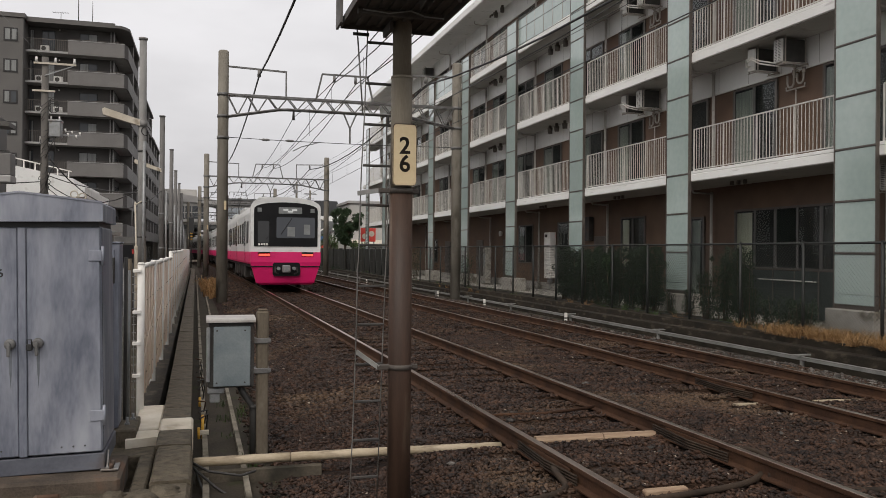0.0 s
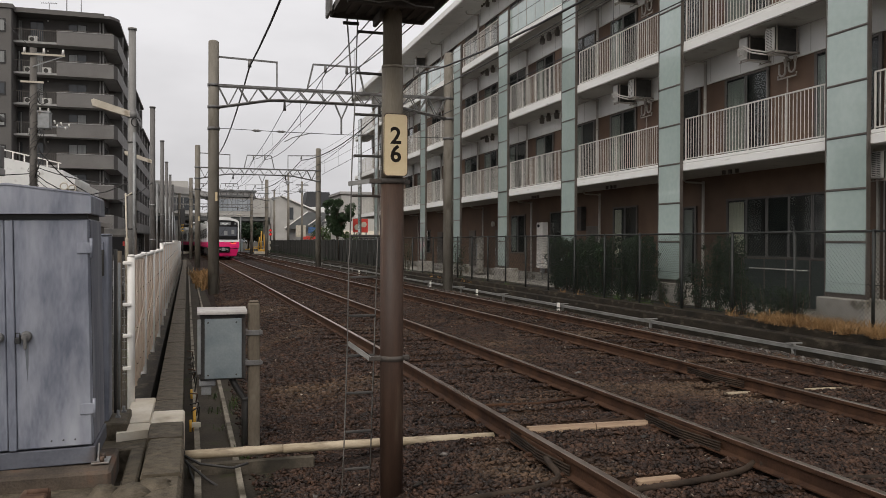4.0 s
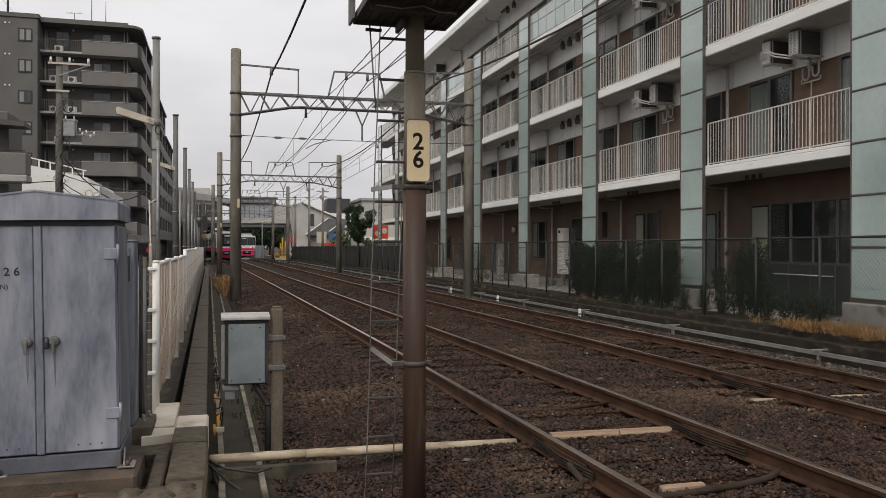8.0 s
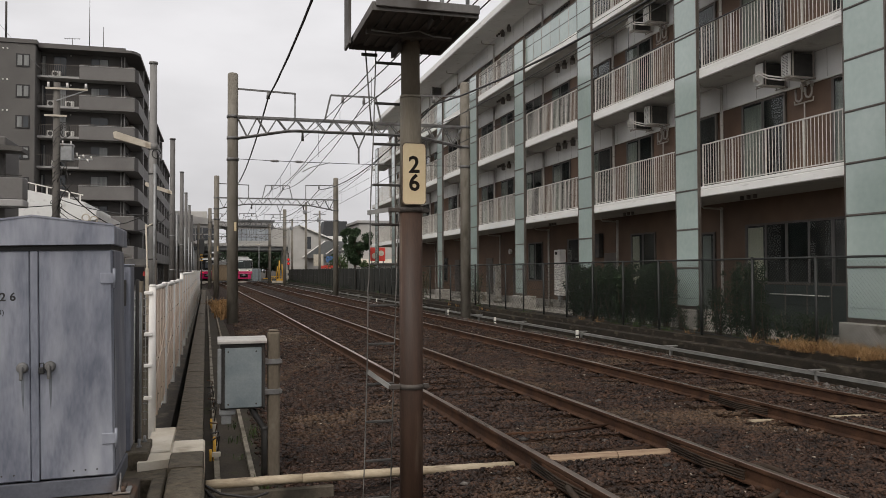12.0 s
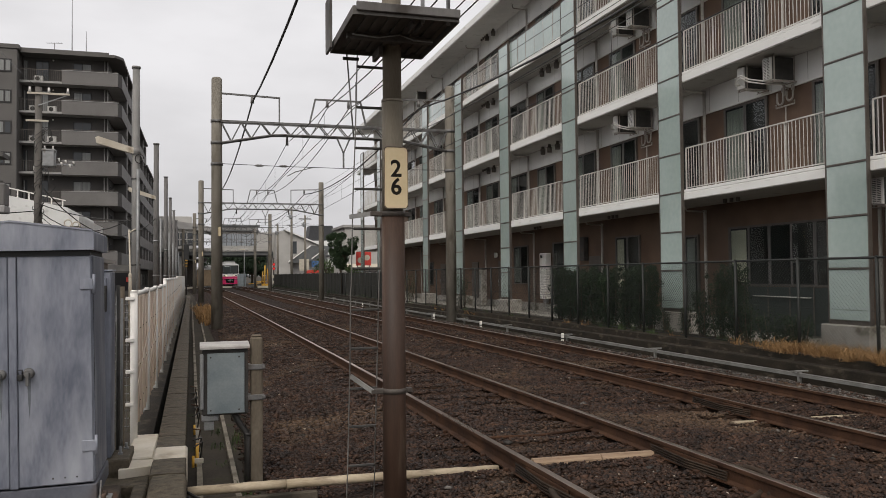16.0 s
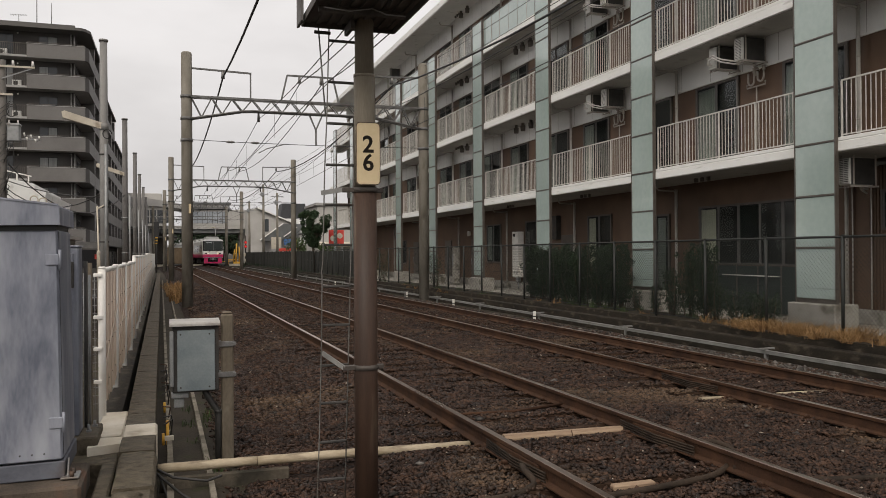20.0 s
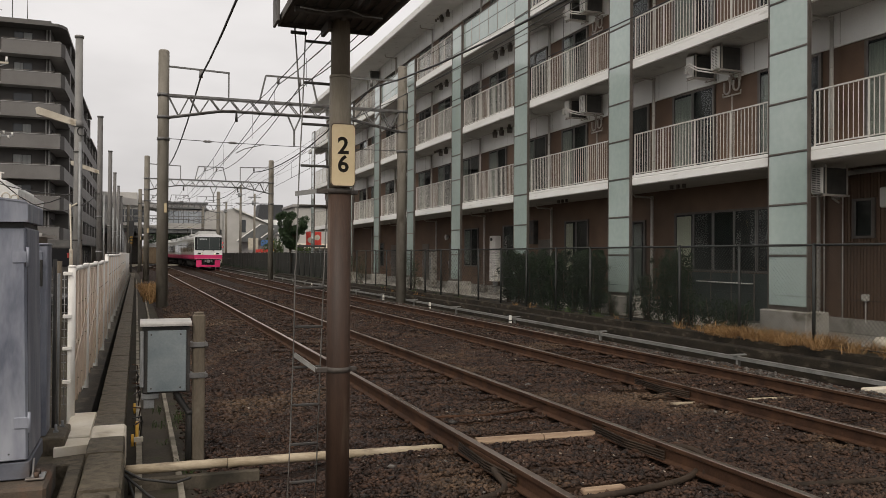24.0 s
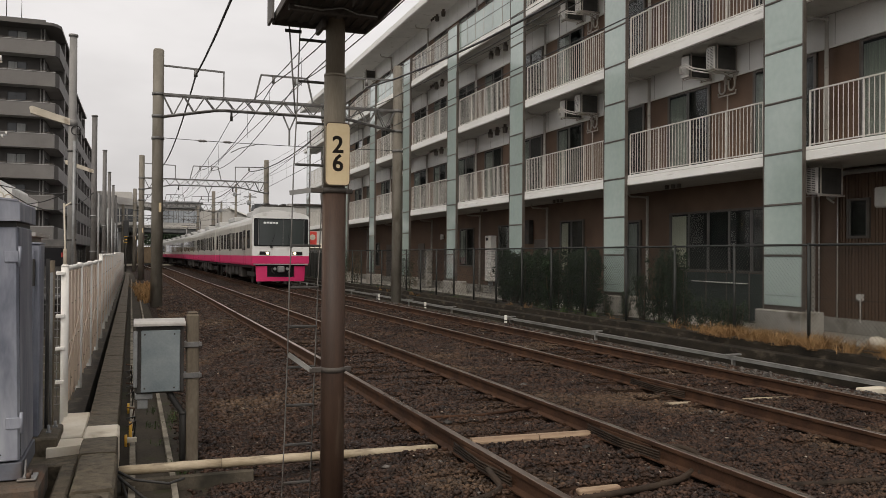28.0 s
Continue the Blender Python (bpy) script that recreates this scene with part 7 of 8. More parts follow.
hall = part("hall", Shape().box(2.0, 12.9, 0.0, 12, 6.5, 9.35, 0.05), STATION_WALL, bridge)
part("hall_roof", Shape().box(1.6, 10.2, -0.4, 12, 9.4, 9.6, 0.03).box(3.0, 10.0, 0.2, 11, 9.6, 10.35, 0.03).box(2.6, 10.3, -0.2, 11.5, 10.35, 10.6, 0.03), STATION_DARK, bridge, "dark two-step roof with clerestory")
for k in range(7):
    part("clerestory_pane", Shape().box(3.2 + 0.98 * k, 4.0 + 0.98 * k, 0.14, 0.2, 9.75, 10.2), TOWER_LIGHT, hall)
glass_wall = part("glass_wall", Shape().box(3.6, 9.7, -0.05, 0.0, 6.95, 9.0), surface("pale_glazing", (0.30, 0.33, 0.36), (0.42, 0.45, 0.48), 0.15, 0, 0.7, 10, 0), bridge, "pale glazed wall")
for k in range(8):
    part("mullion", Shape().box(3.55 + 0.86 * k, 3.65 + 0.86 * k, -0.09, -0.05, 6.9, 9.05), STATION_DARK, glass_wall)
part("left_hall", Shape().box(-9, -1.2, -1.2, 12, 6.3, 10.0, 0.06), STATION_WALL, bridge)
part("curved_roof", Shape().prism([(-9.6, 10.0)] + [(-9.6 + 13.2 * u, 10.9 + 0.9 * math.sin(0.6 + 2.0 * u) - 1.6 * u) for u in np.linspace(0, 1, 14)] + [(3.6, 9.2), (-1.0, 9.7)], "y", -1.6, 10), TOWER_LIGHT, bridge, "shallow curved pale roof")
part("raised_block", Shape().box(-9, -1.4, 2, 10, 10.6, 12.2, 0.05), STATION_WALL, bridge)
for k in range(4):
    win = part("window", Shape().box(-4.4 + 1.15 * k, -3.4 + 1.15 * k, -1.26, -1.19, 6.9, 9.1), TOWER_PANE, bridge)
    part("mullion", Shape().box(-4.4 + 1.15 * k, -3.4 + 1.15 * k, -1.3, -1.26, 7.9, 8.0).box(-3.42 + 1.15 * k, -3.32 + 1.15 * k, -1.3, -1.26, 6.9, 9.1), STATION_WALL, win)
for x in (-7.5, -3.2, 2.4, 12.6):
    for y in (1.5, 10.5):
        part("pier", Shape().box(x - 0.35, x + 0.35, y - 0.35, y + 0.35, -0.4, 5.9, 0.05), STATION_WALL, bridge)
# added dark sheet that paints the shade below the deck
part("under_deck_shade", Shape().box(-9, -0.6, 8, 8.3, -0.3, 5.2), DARK_FRAME, bridge, "dark sheet standing in for the shade beneath the deck")
part("platform_canopy", Shape().prism(((-5.5, 4.3), (1.2, 4.6), (1.2, 4.8), (-5.5, 4.55)), "y", 2, 40), TOWER_LIGHT, bridge)
solid("station_platform", Shape().box(0.3, 2.2, 138, 230, -0.3, 1.05, 0.03), CONCRETE, "concrete island platform between the tracks", "platform")
hut = thing("platform_shelter", "brown timber-clad shelter at the platform end", "shelter", pose(0.9, 137, 0))
part("wall", Shape().box(-1.4, 1.0, 0, 3, 0.0, 2.6, 0.03), surface("brown_cladding", (0.20, 0.145, 0.09), (0.30, 0.22, 0.14), 0.8, 0, 3, 30, 0.1, stretch=(4, 1, 0.5)), hut)
part("roof", Shape().prism(((-1.7, 2.6), (1.3, 2.9), (1.3, 3.05), (-1.7, 2.75)), "y", -0.3, 3.4), TOWER_LIGHT, hut)

stairs = thing("stair_house", "grey stair house with two white-edged sloping roofs", "stair house", pose(0, 140, 0))
part("wall", Shape().prism(((12.4, -0.3), (12.4, 9.0), (14.1, 9.3), (19.9, 6.7), (18.2, 6.6), (15.0, 4.1), (15.0, -0.3)), "y", 0, 5), STATION_WALL, stairs)
part("lower_wall", Shape().prism(((15.0, -0.3), (15.0, 3.9), (18.2, 6.5), (21.5, 6.5), (21.5, -0.3)), "y", 1.2, 5), TOWER_LIGHT, stairs)
part("upper_roof", Shape().prism(((13.8, 9.35), (14.1, 9.42), (20.3, 6.75), (20.3, 6.5), (14.1, 9.2)), "y", -0.4, 5), STATION_DARK, stairs)
part("roof_edge", Shape().bar((14.0, -0.5, 9.32), (20.4, -0.5, 6.62), 0.1, 0.22), SLAB_WHITE, stairs, "white sloping roof edge")
part("lower_roof", Shape().prism(((14.5, 3.7), (18.2, 6.62), (22.5, 6.62), (20.0, 4.4), (17.0, 3.7)), "y", -0.3, 1.2), STATION_DARK, stairs, "dark sloping lower roof")
part("lower_edge", Shape().bar((14.4, -0.4, 3.85), (18.3, -0.4, 6.7), 0.1, 0.2), SLAB_WHITE, stairs)
part("lower_edge", Shape().bar((18.4, -0.4, 4.4), (20.6, -0.4, 6.0), 0.1, 0.18), SLAB_WHITE, stairs)
part("slit_window", Shape().box(15.2, 15.9, -0.08, -0.02, 5.3, 7.4), TOWER_PANE, stairs)
for k, (x, z, w, h, mt) in enumerate(((15.4, 2.3, 1.6, 1.9, CONCRETE_PALE), (17.4, 2.9, 1.6, 1.0, BLUE), (18.8, 2.2, 0.7, 1.6, YELLOW), (16.6, 1.9, 2.2, 0.5, RED))):
    board = thing("shop_sign", ("pale", "blue", "yellow", "red")[k] + " shop sign board near the stairs", "sign", pose(x, 132, 0), "shop signs")
    part("board", Shape().box(0, w, 0, 0.1, z, z + h, 0.02), mt, board)
    part("post", Shape().box(w / 2 - 0.05, w / 2 + 0.05, 0.1, 0.2, -0.3, z + 0.2), STEEL, board)

yellow = thing("crossing_machine", "yellow crossing barrier machine with striped post", "barrier machine", pose(9.4, 124.5, 0))
part("base", Shape().box(-0.5, 0.6, -0.3, 0.3, -0.1, 0.35, 0.05).bar((-1.3, 0, 0.7), (0.9, 0, 0.75), 0.08, 0.1).bar((-1.3, 0, 0.7), (-1.2, 0, -0.1), 0.08, 0.1), YELLOW, yellow)
part("post", Shape().tube([(-0.1, 0, 0.3), (0.0, 0, 3.1)], 0.12, 10).tube([(0.5, 0, 0.3), (0.35, 0, 2.6)], 0.09, 10).tube([(-0.5, 0, 0.3), (-0.3, 0, 2.2)], 0.07, 8), YELLOW, yellow)
part("counterweight", Shape().box(0.5, 1.3, -0.2, 0.2, 1.2, 1.6, 0.05), CONCRETE_PALE, yellow)
part("arm", Shape().bar((-0.6, 0, 0.5), (-2.4, 0, 0.35), 0.1, 0.12), YELLOW, yellow)
cabin = solid("equipment_cabinet", Shape().box(5.7, 7.0, 131.5, 132.5, -0.1, 1.9, 0.05), BOX_GREY, "grey equipment cabinet by the crossing", "cabinet")
for x, y, h in ((9.0, 121, 4.2),):
    sg = thing("crossing_signal", "crossing warning post with two red lamps", "crossing signal", pose(x + 1.4, y, 0))
    part("post", Shape().tube([(0, 0, -0.3), (0, 0, h)], 0.09, 8), STEEL_DARK, sg)
    for z in (2.6, 3.2):
        lamp = part("lamp", Shape().tube([(0, -0.05, z), (0, -0.3, z)], 0.22, 12), BLACK, sg)
        part("lens", Shape().tube([(0, -0.3, z), (0, -0.32, z)], 0.17, 12), glowing("red_lamp", (1, 0.04, 0.03), 0.5, (0.5, 0.02, 0.02)), lamp)
    for z0, z1 in ((0.3, 0.8), (1.2, 1.6)):
        part("stripe", Shape().tube([(0, 0, z0), (0, 0, z1)], 0.12, 8), CONCRETE_PALE, sg)
for x, y, h in ((6.2, 121.5, 5.3), (-3.0, 121, 4.6)):
    pl = thing("crossing_lamp", "slim lamp post with a white head by the crossing", "lamp post", pose(x, y, 0), "crossing lamps")
    part("post", Shape().tube([(0, 0, -0.3), (0, 0, h)], 0.07, 8), STEEL, pl)
    part("head", Shape().box(-0.6, 0.1, -0.12, 0.12, h, h + 0.18, 0.05), CONCRETE_PALE, pl)
semaphore = thing("line_signal", "black line signal with a yellow-striped board", "signal", pose(-1.35, 88, 0))
part("post", Shape().tube([(0, 0, -0.4), (0, 0, 5.2)], 0.07, 8), STEEL_DARK, semaphore)
part("head", Shape().box(-0.25, 0.25, -0.12, 0.12, 3.2, 4.9, 0.04), BLACK, semaphore)
for k in range(3):
    part("stripe", Shape().box(-0.14, 0.14, -0.135, -0.125, 2.6 + 0.3 * k, 2.68 + 0.3 * k), YELLOW, semaphore)


# trees near the station and behind the line
def tree(x, y, z, h, w, seed, count, material, label, size=0.16, trunk=0.16):
    rng = np.random.default_rng(seed)
    t = thing("tree", label, "tree", pose(x, y, z), "trees beyond the line")
    limbs, centres = Shape(), []
    limbs.tube([(0, 0, -0.3), (0.05, 0, h * 0.3), (-0.05, 0.05, h * 0.62)], [trunk, trunk * 0.7, trunk * 0.3], 8)
    for k in range(16):
        a, zz = rng.uniform(0, 6.28), h * rng.uniform(0.36, 0.95)
        reach = w * 0.5 * (1 - 0.55 * abs(zz / h - 0.55) * 2) * rng.uniform(0.45, 0.95)
        tip = (reach * math.cos(a), reach * math.sin(a), zz)
        limbs.tube([(0, 0, max(0.2, zz - h * 0.28)), (tip[0] * 0.5, tip[1] * 0.5, zz - h * 0.08), tip], [trunk * 0.4, trunk * 0.25, trunk * 0.1], 5)
        centres.append((*tip, w * rng.uniform(0.13, 0.24)))
    part("trunk", limbs, BARK, t)
    leaf_cloud("crown", material, t, centres, count, size, seed)
    return t


# dense vase-shaped tree: limbs fan upwards, ragged crown of small clumps
rng = np.random.default_rng(71)
vase = thing("tree", "dense dark green vase-shaped street tree behind the fence", "tree", pose(12.5, 74.5, 0), "trees beyond the line")
limbs, clumps = Shape().tube([(0, 0, -0.3), (0.04, 0, 1.2), (0, 0, 2.4)], [0.14, 0.11, 0.08], 8), []
for k in range(70):
    zz = rng.uniform(2.3, 5.3)
    girth = float(np.interp(zz, (2.2, 3.0, 4.2, 4.8, 5.4), (0.25, 0.80, 1.50, 1.45, 0.8)))
    a, r = rng.uniform(0, 6.283), girth * math.sqrt(rng.uniform(0.05, 1))
    tip = (r * math.cos(a), r * math.sin(a), zz)
    limbs.tube([(0, 0, min(2.3, zz - 0.6)), (tip[0] * 0.45, tip[1] * 0.45, zz - 0.45), tip], [0.04, 0.025, 0.01], 5)
    clumps.append((*tip, rng.uniform(0.22, 0.42)))
part("trunk", limbs, BARK, vase)
leaf_cloud("crown", LEAF_MID, vase, clumps, 16000, 0.085, 71)
tree(13.5, 74, 0.0, 2.3, 2.2, 72, 900, LEAF_FRESH, "low light green tree beside the fence", 0.12)
tree(14.5, 96, 0.0, 3.2, 4.0, 73, 1400, LEAF_FRESH, "spreading light green shrub tree by the stairs", 0.14)
tree(17.5, 100, 0.0, 3.0, 4.0, 74, 1200, LEAF_FRESH, "spreading light green shrub tree by the stairs", 0.14)
for k, (x, y, h, w) in enumerate(((7, 196, 7.5, 9), (12, 200, 8, 10), (3.5, 205, 7, 9), (16, 192, 7, 8), (9.5, 184, 6.0, 7), (13.0, 180, 6.5, 7), (6.2, 188, 6.0, 7), (20.5, 186, 7, 9))):
    tree(x, y, 0, h, w, 80 + k, 7000, LEAF, "dark green tree seen under the station deck", 0.26, 0.25)

# low green chain fence, wall and small houses on the far right
board_fence = thing("board_fence", "dark weathered board fence along the far side of the line", "fence", kind="structure")
BOARD = surface("dark_board", (0.010, 0.0105, 0.008), (0.026, 0.026, 0.020), 0.85, 0, 1.5, 20, 0.3, stretch=(1, 4, 0.5), each=0.35)
for k in range(120):
    part("board", Shape().box(-0.03, 0.03, 0.01, 0.49, -0.3, 1.0, 0.008).box(-0.03, 0.03, 0.01, 0.49, 1.003, 1.72 + 0.05 * math.sin(k * 2.7), 0.008), BOARD, board_fence, "", pose(10.46 + 0.02 * math.sin(k * 1.9), 62 + 0.5 * k, 0))
grass("fence_weeds", "green weeds growing along the dark fence", [(9.7, 10.4, 62, 118, -0.3, 3000)], LEAF, 91, 0.9, 0.3)
near_boards = thing("board_fence", "dark netting boards behind the chain-link fence", "fence", kind="structure")
for k in range(32):
    part("board", Shape().box(-0.02, 0.02, 0.005, 0.49, -0.2, 1.70 + 0.02 * math.sin(k * 1.7), 0.006), BOARD, near_boards, "", pose(10.74 - 0.004 * k, 46.5 + 0.5 * k, 0))
red_ad = thing("red_sign", "red sign panel with two pale discs", "sign", pose(14.75, 76, 0))
part("panel", Shape().box(-0.5, 0.95, -0.05, 0.05, 2.45, 3.75, 0.02), RED, red_ad)
for x, z in ((-0.1, 2.95), (0.55, 3.2)):
    part("disc", Shape().tube([(x, -0.05, z), (x, -0.065, z)], 0.27, 18), CONCRETE_PALE, red_ad)
for x in (-0.4, 0.75):
    part("post", Shape().box(x, x + 0.1, 0.05, 0.15, -0.3, 3.6), STEEL, red_ad)
shop = thing("white_shop", "small white shop house behind the red sign", "house", pose(17, 82, 0))
part("wall", Shape().box(-2.8, 5, 0, 7, -0.3, 6.4, 0.05), STATION_WALL, shop)
part("roof", Shape().box(-3.0, 5.2, -0.2, 7.2, 6.4, 6.7, 0.04), TOWER_LIGHT, shop)
part("awning", Shape().prism(((-0.9, 2.2), (0.0, 2.6), (0.0, 2.7), (-0.95, 2.25)), "x", -2.8, 5), CONCRETE_PALE, shop)
dark_tank = thing("roof_tank_house", "far house with a dark slatted roof enclosure", "house", pose(24.5, 170, 0))
part("wall", Shape().box(-2.5, 8, 0, 8, -0.3, 8.8, 0.05), WHITE_WALL, dark_tank)
part("roof_enclosure", Shape().prism(((-2.8, 8.6), (3.0, 9.2), (2.4, 12.0), (-2.3, 12.0)), "y", 0.5, 6), TOWER_PANE_MATT, dark_tank, "dark slatted roof enclosure")
for k, (x, y, w, h, mt) in enumerate(((34, 150, 9, 6, WHITE_WALL), (21, 118, 4, 4.4, WHITE_WALL), (40, 190, 14, 9, TOWER_LIGHT), (-13, 130, 8, 7, WHITE_WALL), (-12, 160, 8, 9, TOWER_LIGHT), (-22, 50, 8, 6, WHITE_WALL))):
    hs = thing("house", "plain far house with a flat roof", "house", pose(x, y, 0), "far houses")
    part("wall", Shape().box(-w / 2, w / 2, 0, 8, -0.3, h, 0.05), mt, hs)
    part("roof", Shape().box(-w / 2 - 0.2, w / 2 + 0.2, -0.2, 8.2, h, h + 0.3, 0.05), STATION_DARK, hs)
    for i in range(3):
        part("window", Shape().box(-w / 2 + 0.6 + i * w / 3.2, -w / 2 + 1.8 + i * w / 3.2, -0.05, 0.01, h - 2.4, h - 1.2), TOWER_PANE, hs)
for x, y, h in ((11.4, 106, 10.5), (13.9, 112, 9.8), (10.7, 118, 9.0), (15.5, 125, 10.8)):
    up = thing("utility_pole", "concrete utility pole with a short cross-arm", "utility pole", pose(x, y, 0), "utility poles by the station")
    part("shaft", Shape().tube([(0, 0, -0.4), (0, 0, h)], [0.19, 0.13], 10), POLE_CONCRETE, up)
    part("cross_arm", Shape().bar((-0.9, 0, h - 0.5), (0.9, 0, h - 0.5), 0.08, 0.08).bar((-0.6, 0, h - 1.3), (0.6, 0, h - 1.3), 0.08, 0.08), STEEL, up)
    part("box", Shape().box(-0.35, 0.05, -0.25, 0.2, h - 1.55, h - 1.05, 0.06), STEEL, up)

# ---- two six-car trains, each car a thing of its own ----
CAR_WHITE = surface("train_white", (0.76, 0.76, 0.75), (0.85, 0.85, 0.84), 0.35, 0.0, 0.6, 20, 0.0, coat=0.3, spots=(0.52, 0.51, 0.49), spot_at=(0.62, 0.82))
CAR_CREAM = surface("train_grimy_cream", (0.52, 0.50, 0.455), (0.64, 0.62, 0.57), 0.35, 0.05, 0.6, 20, 0.0, coat=0.3, stretch=(1, 0.6, 0.4), spots=(0.36, 0.33, 0.28), spot_at=(0.54, 0.80))
CAR_SILVER = surface("train_silver", (0.48, 0.48, 0.47), (0.60, 0.60, 0.59), 0.4, 0.3, 0.6, 20, 0.0, stretch=(1, 0.1, 1))
PINK = surface("train_pink", (0.66, 0.012, 0.125), (0.74, 0.022, 0.16), 0.4, 0, 0.7, 20, 0.0, coat=0.05, spec=0.25)
PINK_PALE = surface("train_faded_pink", (0.60, 0.030, 0.135), (0.68, 0.05, 0.17), 0.4, 0, 0.7, 20, 0.0, coat=0.05, spec=0.25)
CAR_GLASS = glass("train_glass", (0.02, 0.021, 0.022), 0.06, 0.0, 0.22)
# paler than the side glass: reflection and cab interior put into the tint
FRONT_GLASS = glass("train_front_glass", (0.055, 0.064, 0.064), 0.06, 0.0, 0.4)
CAR_BLACK = surface("train_black", (0.008, 0.008, 0.009), (0.016, 0.016, 0.017), 0.4, 0, 2, 30, 0.0, spec=0.2)
UNDER = surface("underframe_grime", (0.025, 0.022, 0.02), (0.05, 0.044, 0.04), 0.85, 0.1, 3, 30, 0.2)
ROOF_GREY = surface("train_roof", (0.40, 0.40, 0.39), (0.52, 0.52, 0.51), 0.6, 0, 1, 20, 0.05)
TAIL_RED = glowing("tail_lamp", (1.0, 0.05, 0.03), 3.0, (0.6, 0.05, 0.04))
HEAD_WARM = glowing("head_lamp", (1.0, 0.78, 0.38), 3.2)
CABIN_GREY = surface("cab_interior", (0.16, 0.17, 0.17), (0.26, 0.27, 0.27), 0.6, 0, 2, 30, 0.0)
SIGN_WHITE = glowing("display_glow", (0.9, 0.92, 0.9), 0.45, (0.2, 0.2, 0.2))

HALF = 1.385
SECTION = [(-HALF + 0.03, 1.0), (-HALF, 1.08), (-HALF, 3.05), (-HALF + 0.06, 3.24), (-HALF + 0.24, 3.42), (-0.75, 3.56), (0, 3.62), (0.75, 3.56), (HALF - 0.24, 3.42), (HALF - 0.06, 3.24), (HALF, 3.05), (HALF, 1.08), (HALF - 0.03, 1.0)]


def clipped(section, z0, z1):
    """The body outline between two heights, as a closed loop."""
    def side(sign):
        pts = [p for p in section if p[0] * sign > 0]
        pts.sort(key=lambda p: p[1])
        zs = [p[1] for p in pts]
        xs = [p[0] for p in pts]
        out = [(float(np.interp(z0, zs, xs)), z0)]
        out += [p for p in pts if z0 < p[1] < z1]
        out.append((float(np.interp(z1, zs, xs)), z1))
        return out
    left, right = side(-1), side(1)
    if z1 >= 3.6:
        left[-1], right[-1] = (-0.75, 3.56), (0.75, 3.56)
        return right + [(0, 3.62)] + left[::-1]
    return right + left[::-1]


def bogie(car, y):
    b = part("bogie", Shape().box(-1.05, -0.93, y - 1.35, y + 1.35, 0.42, 0.66, 0.03).box(0.93, 1.05, y - 1.35, y + 1.35, 0.42, 0.66, 0.03).box(-0.95, 0.95, y - 0.25, y + 0.25, 0.40, 0.75, 0.03), UNDER, car)
    for dy in (-1.05, 1.05):
        for x in (-0.75, 0.75):
            part("wheel", Shape().tube([(x - 0.065, y + dy, 0.43), (x + 0.065, y + dy, 0.43)], 0.43, 18), STEEL_DARK, b)
    return b


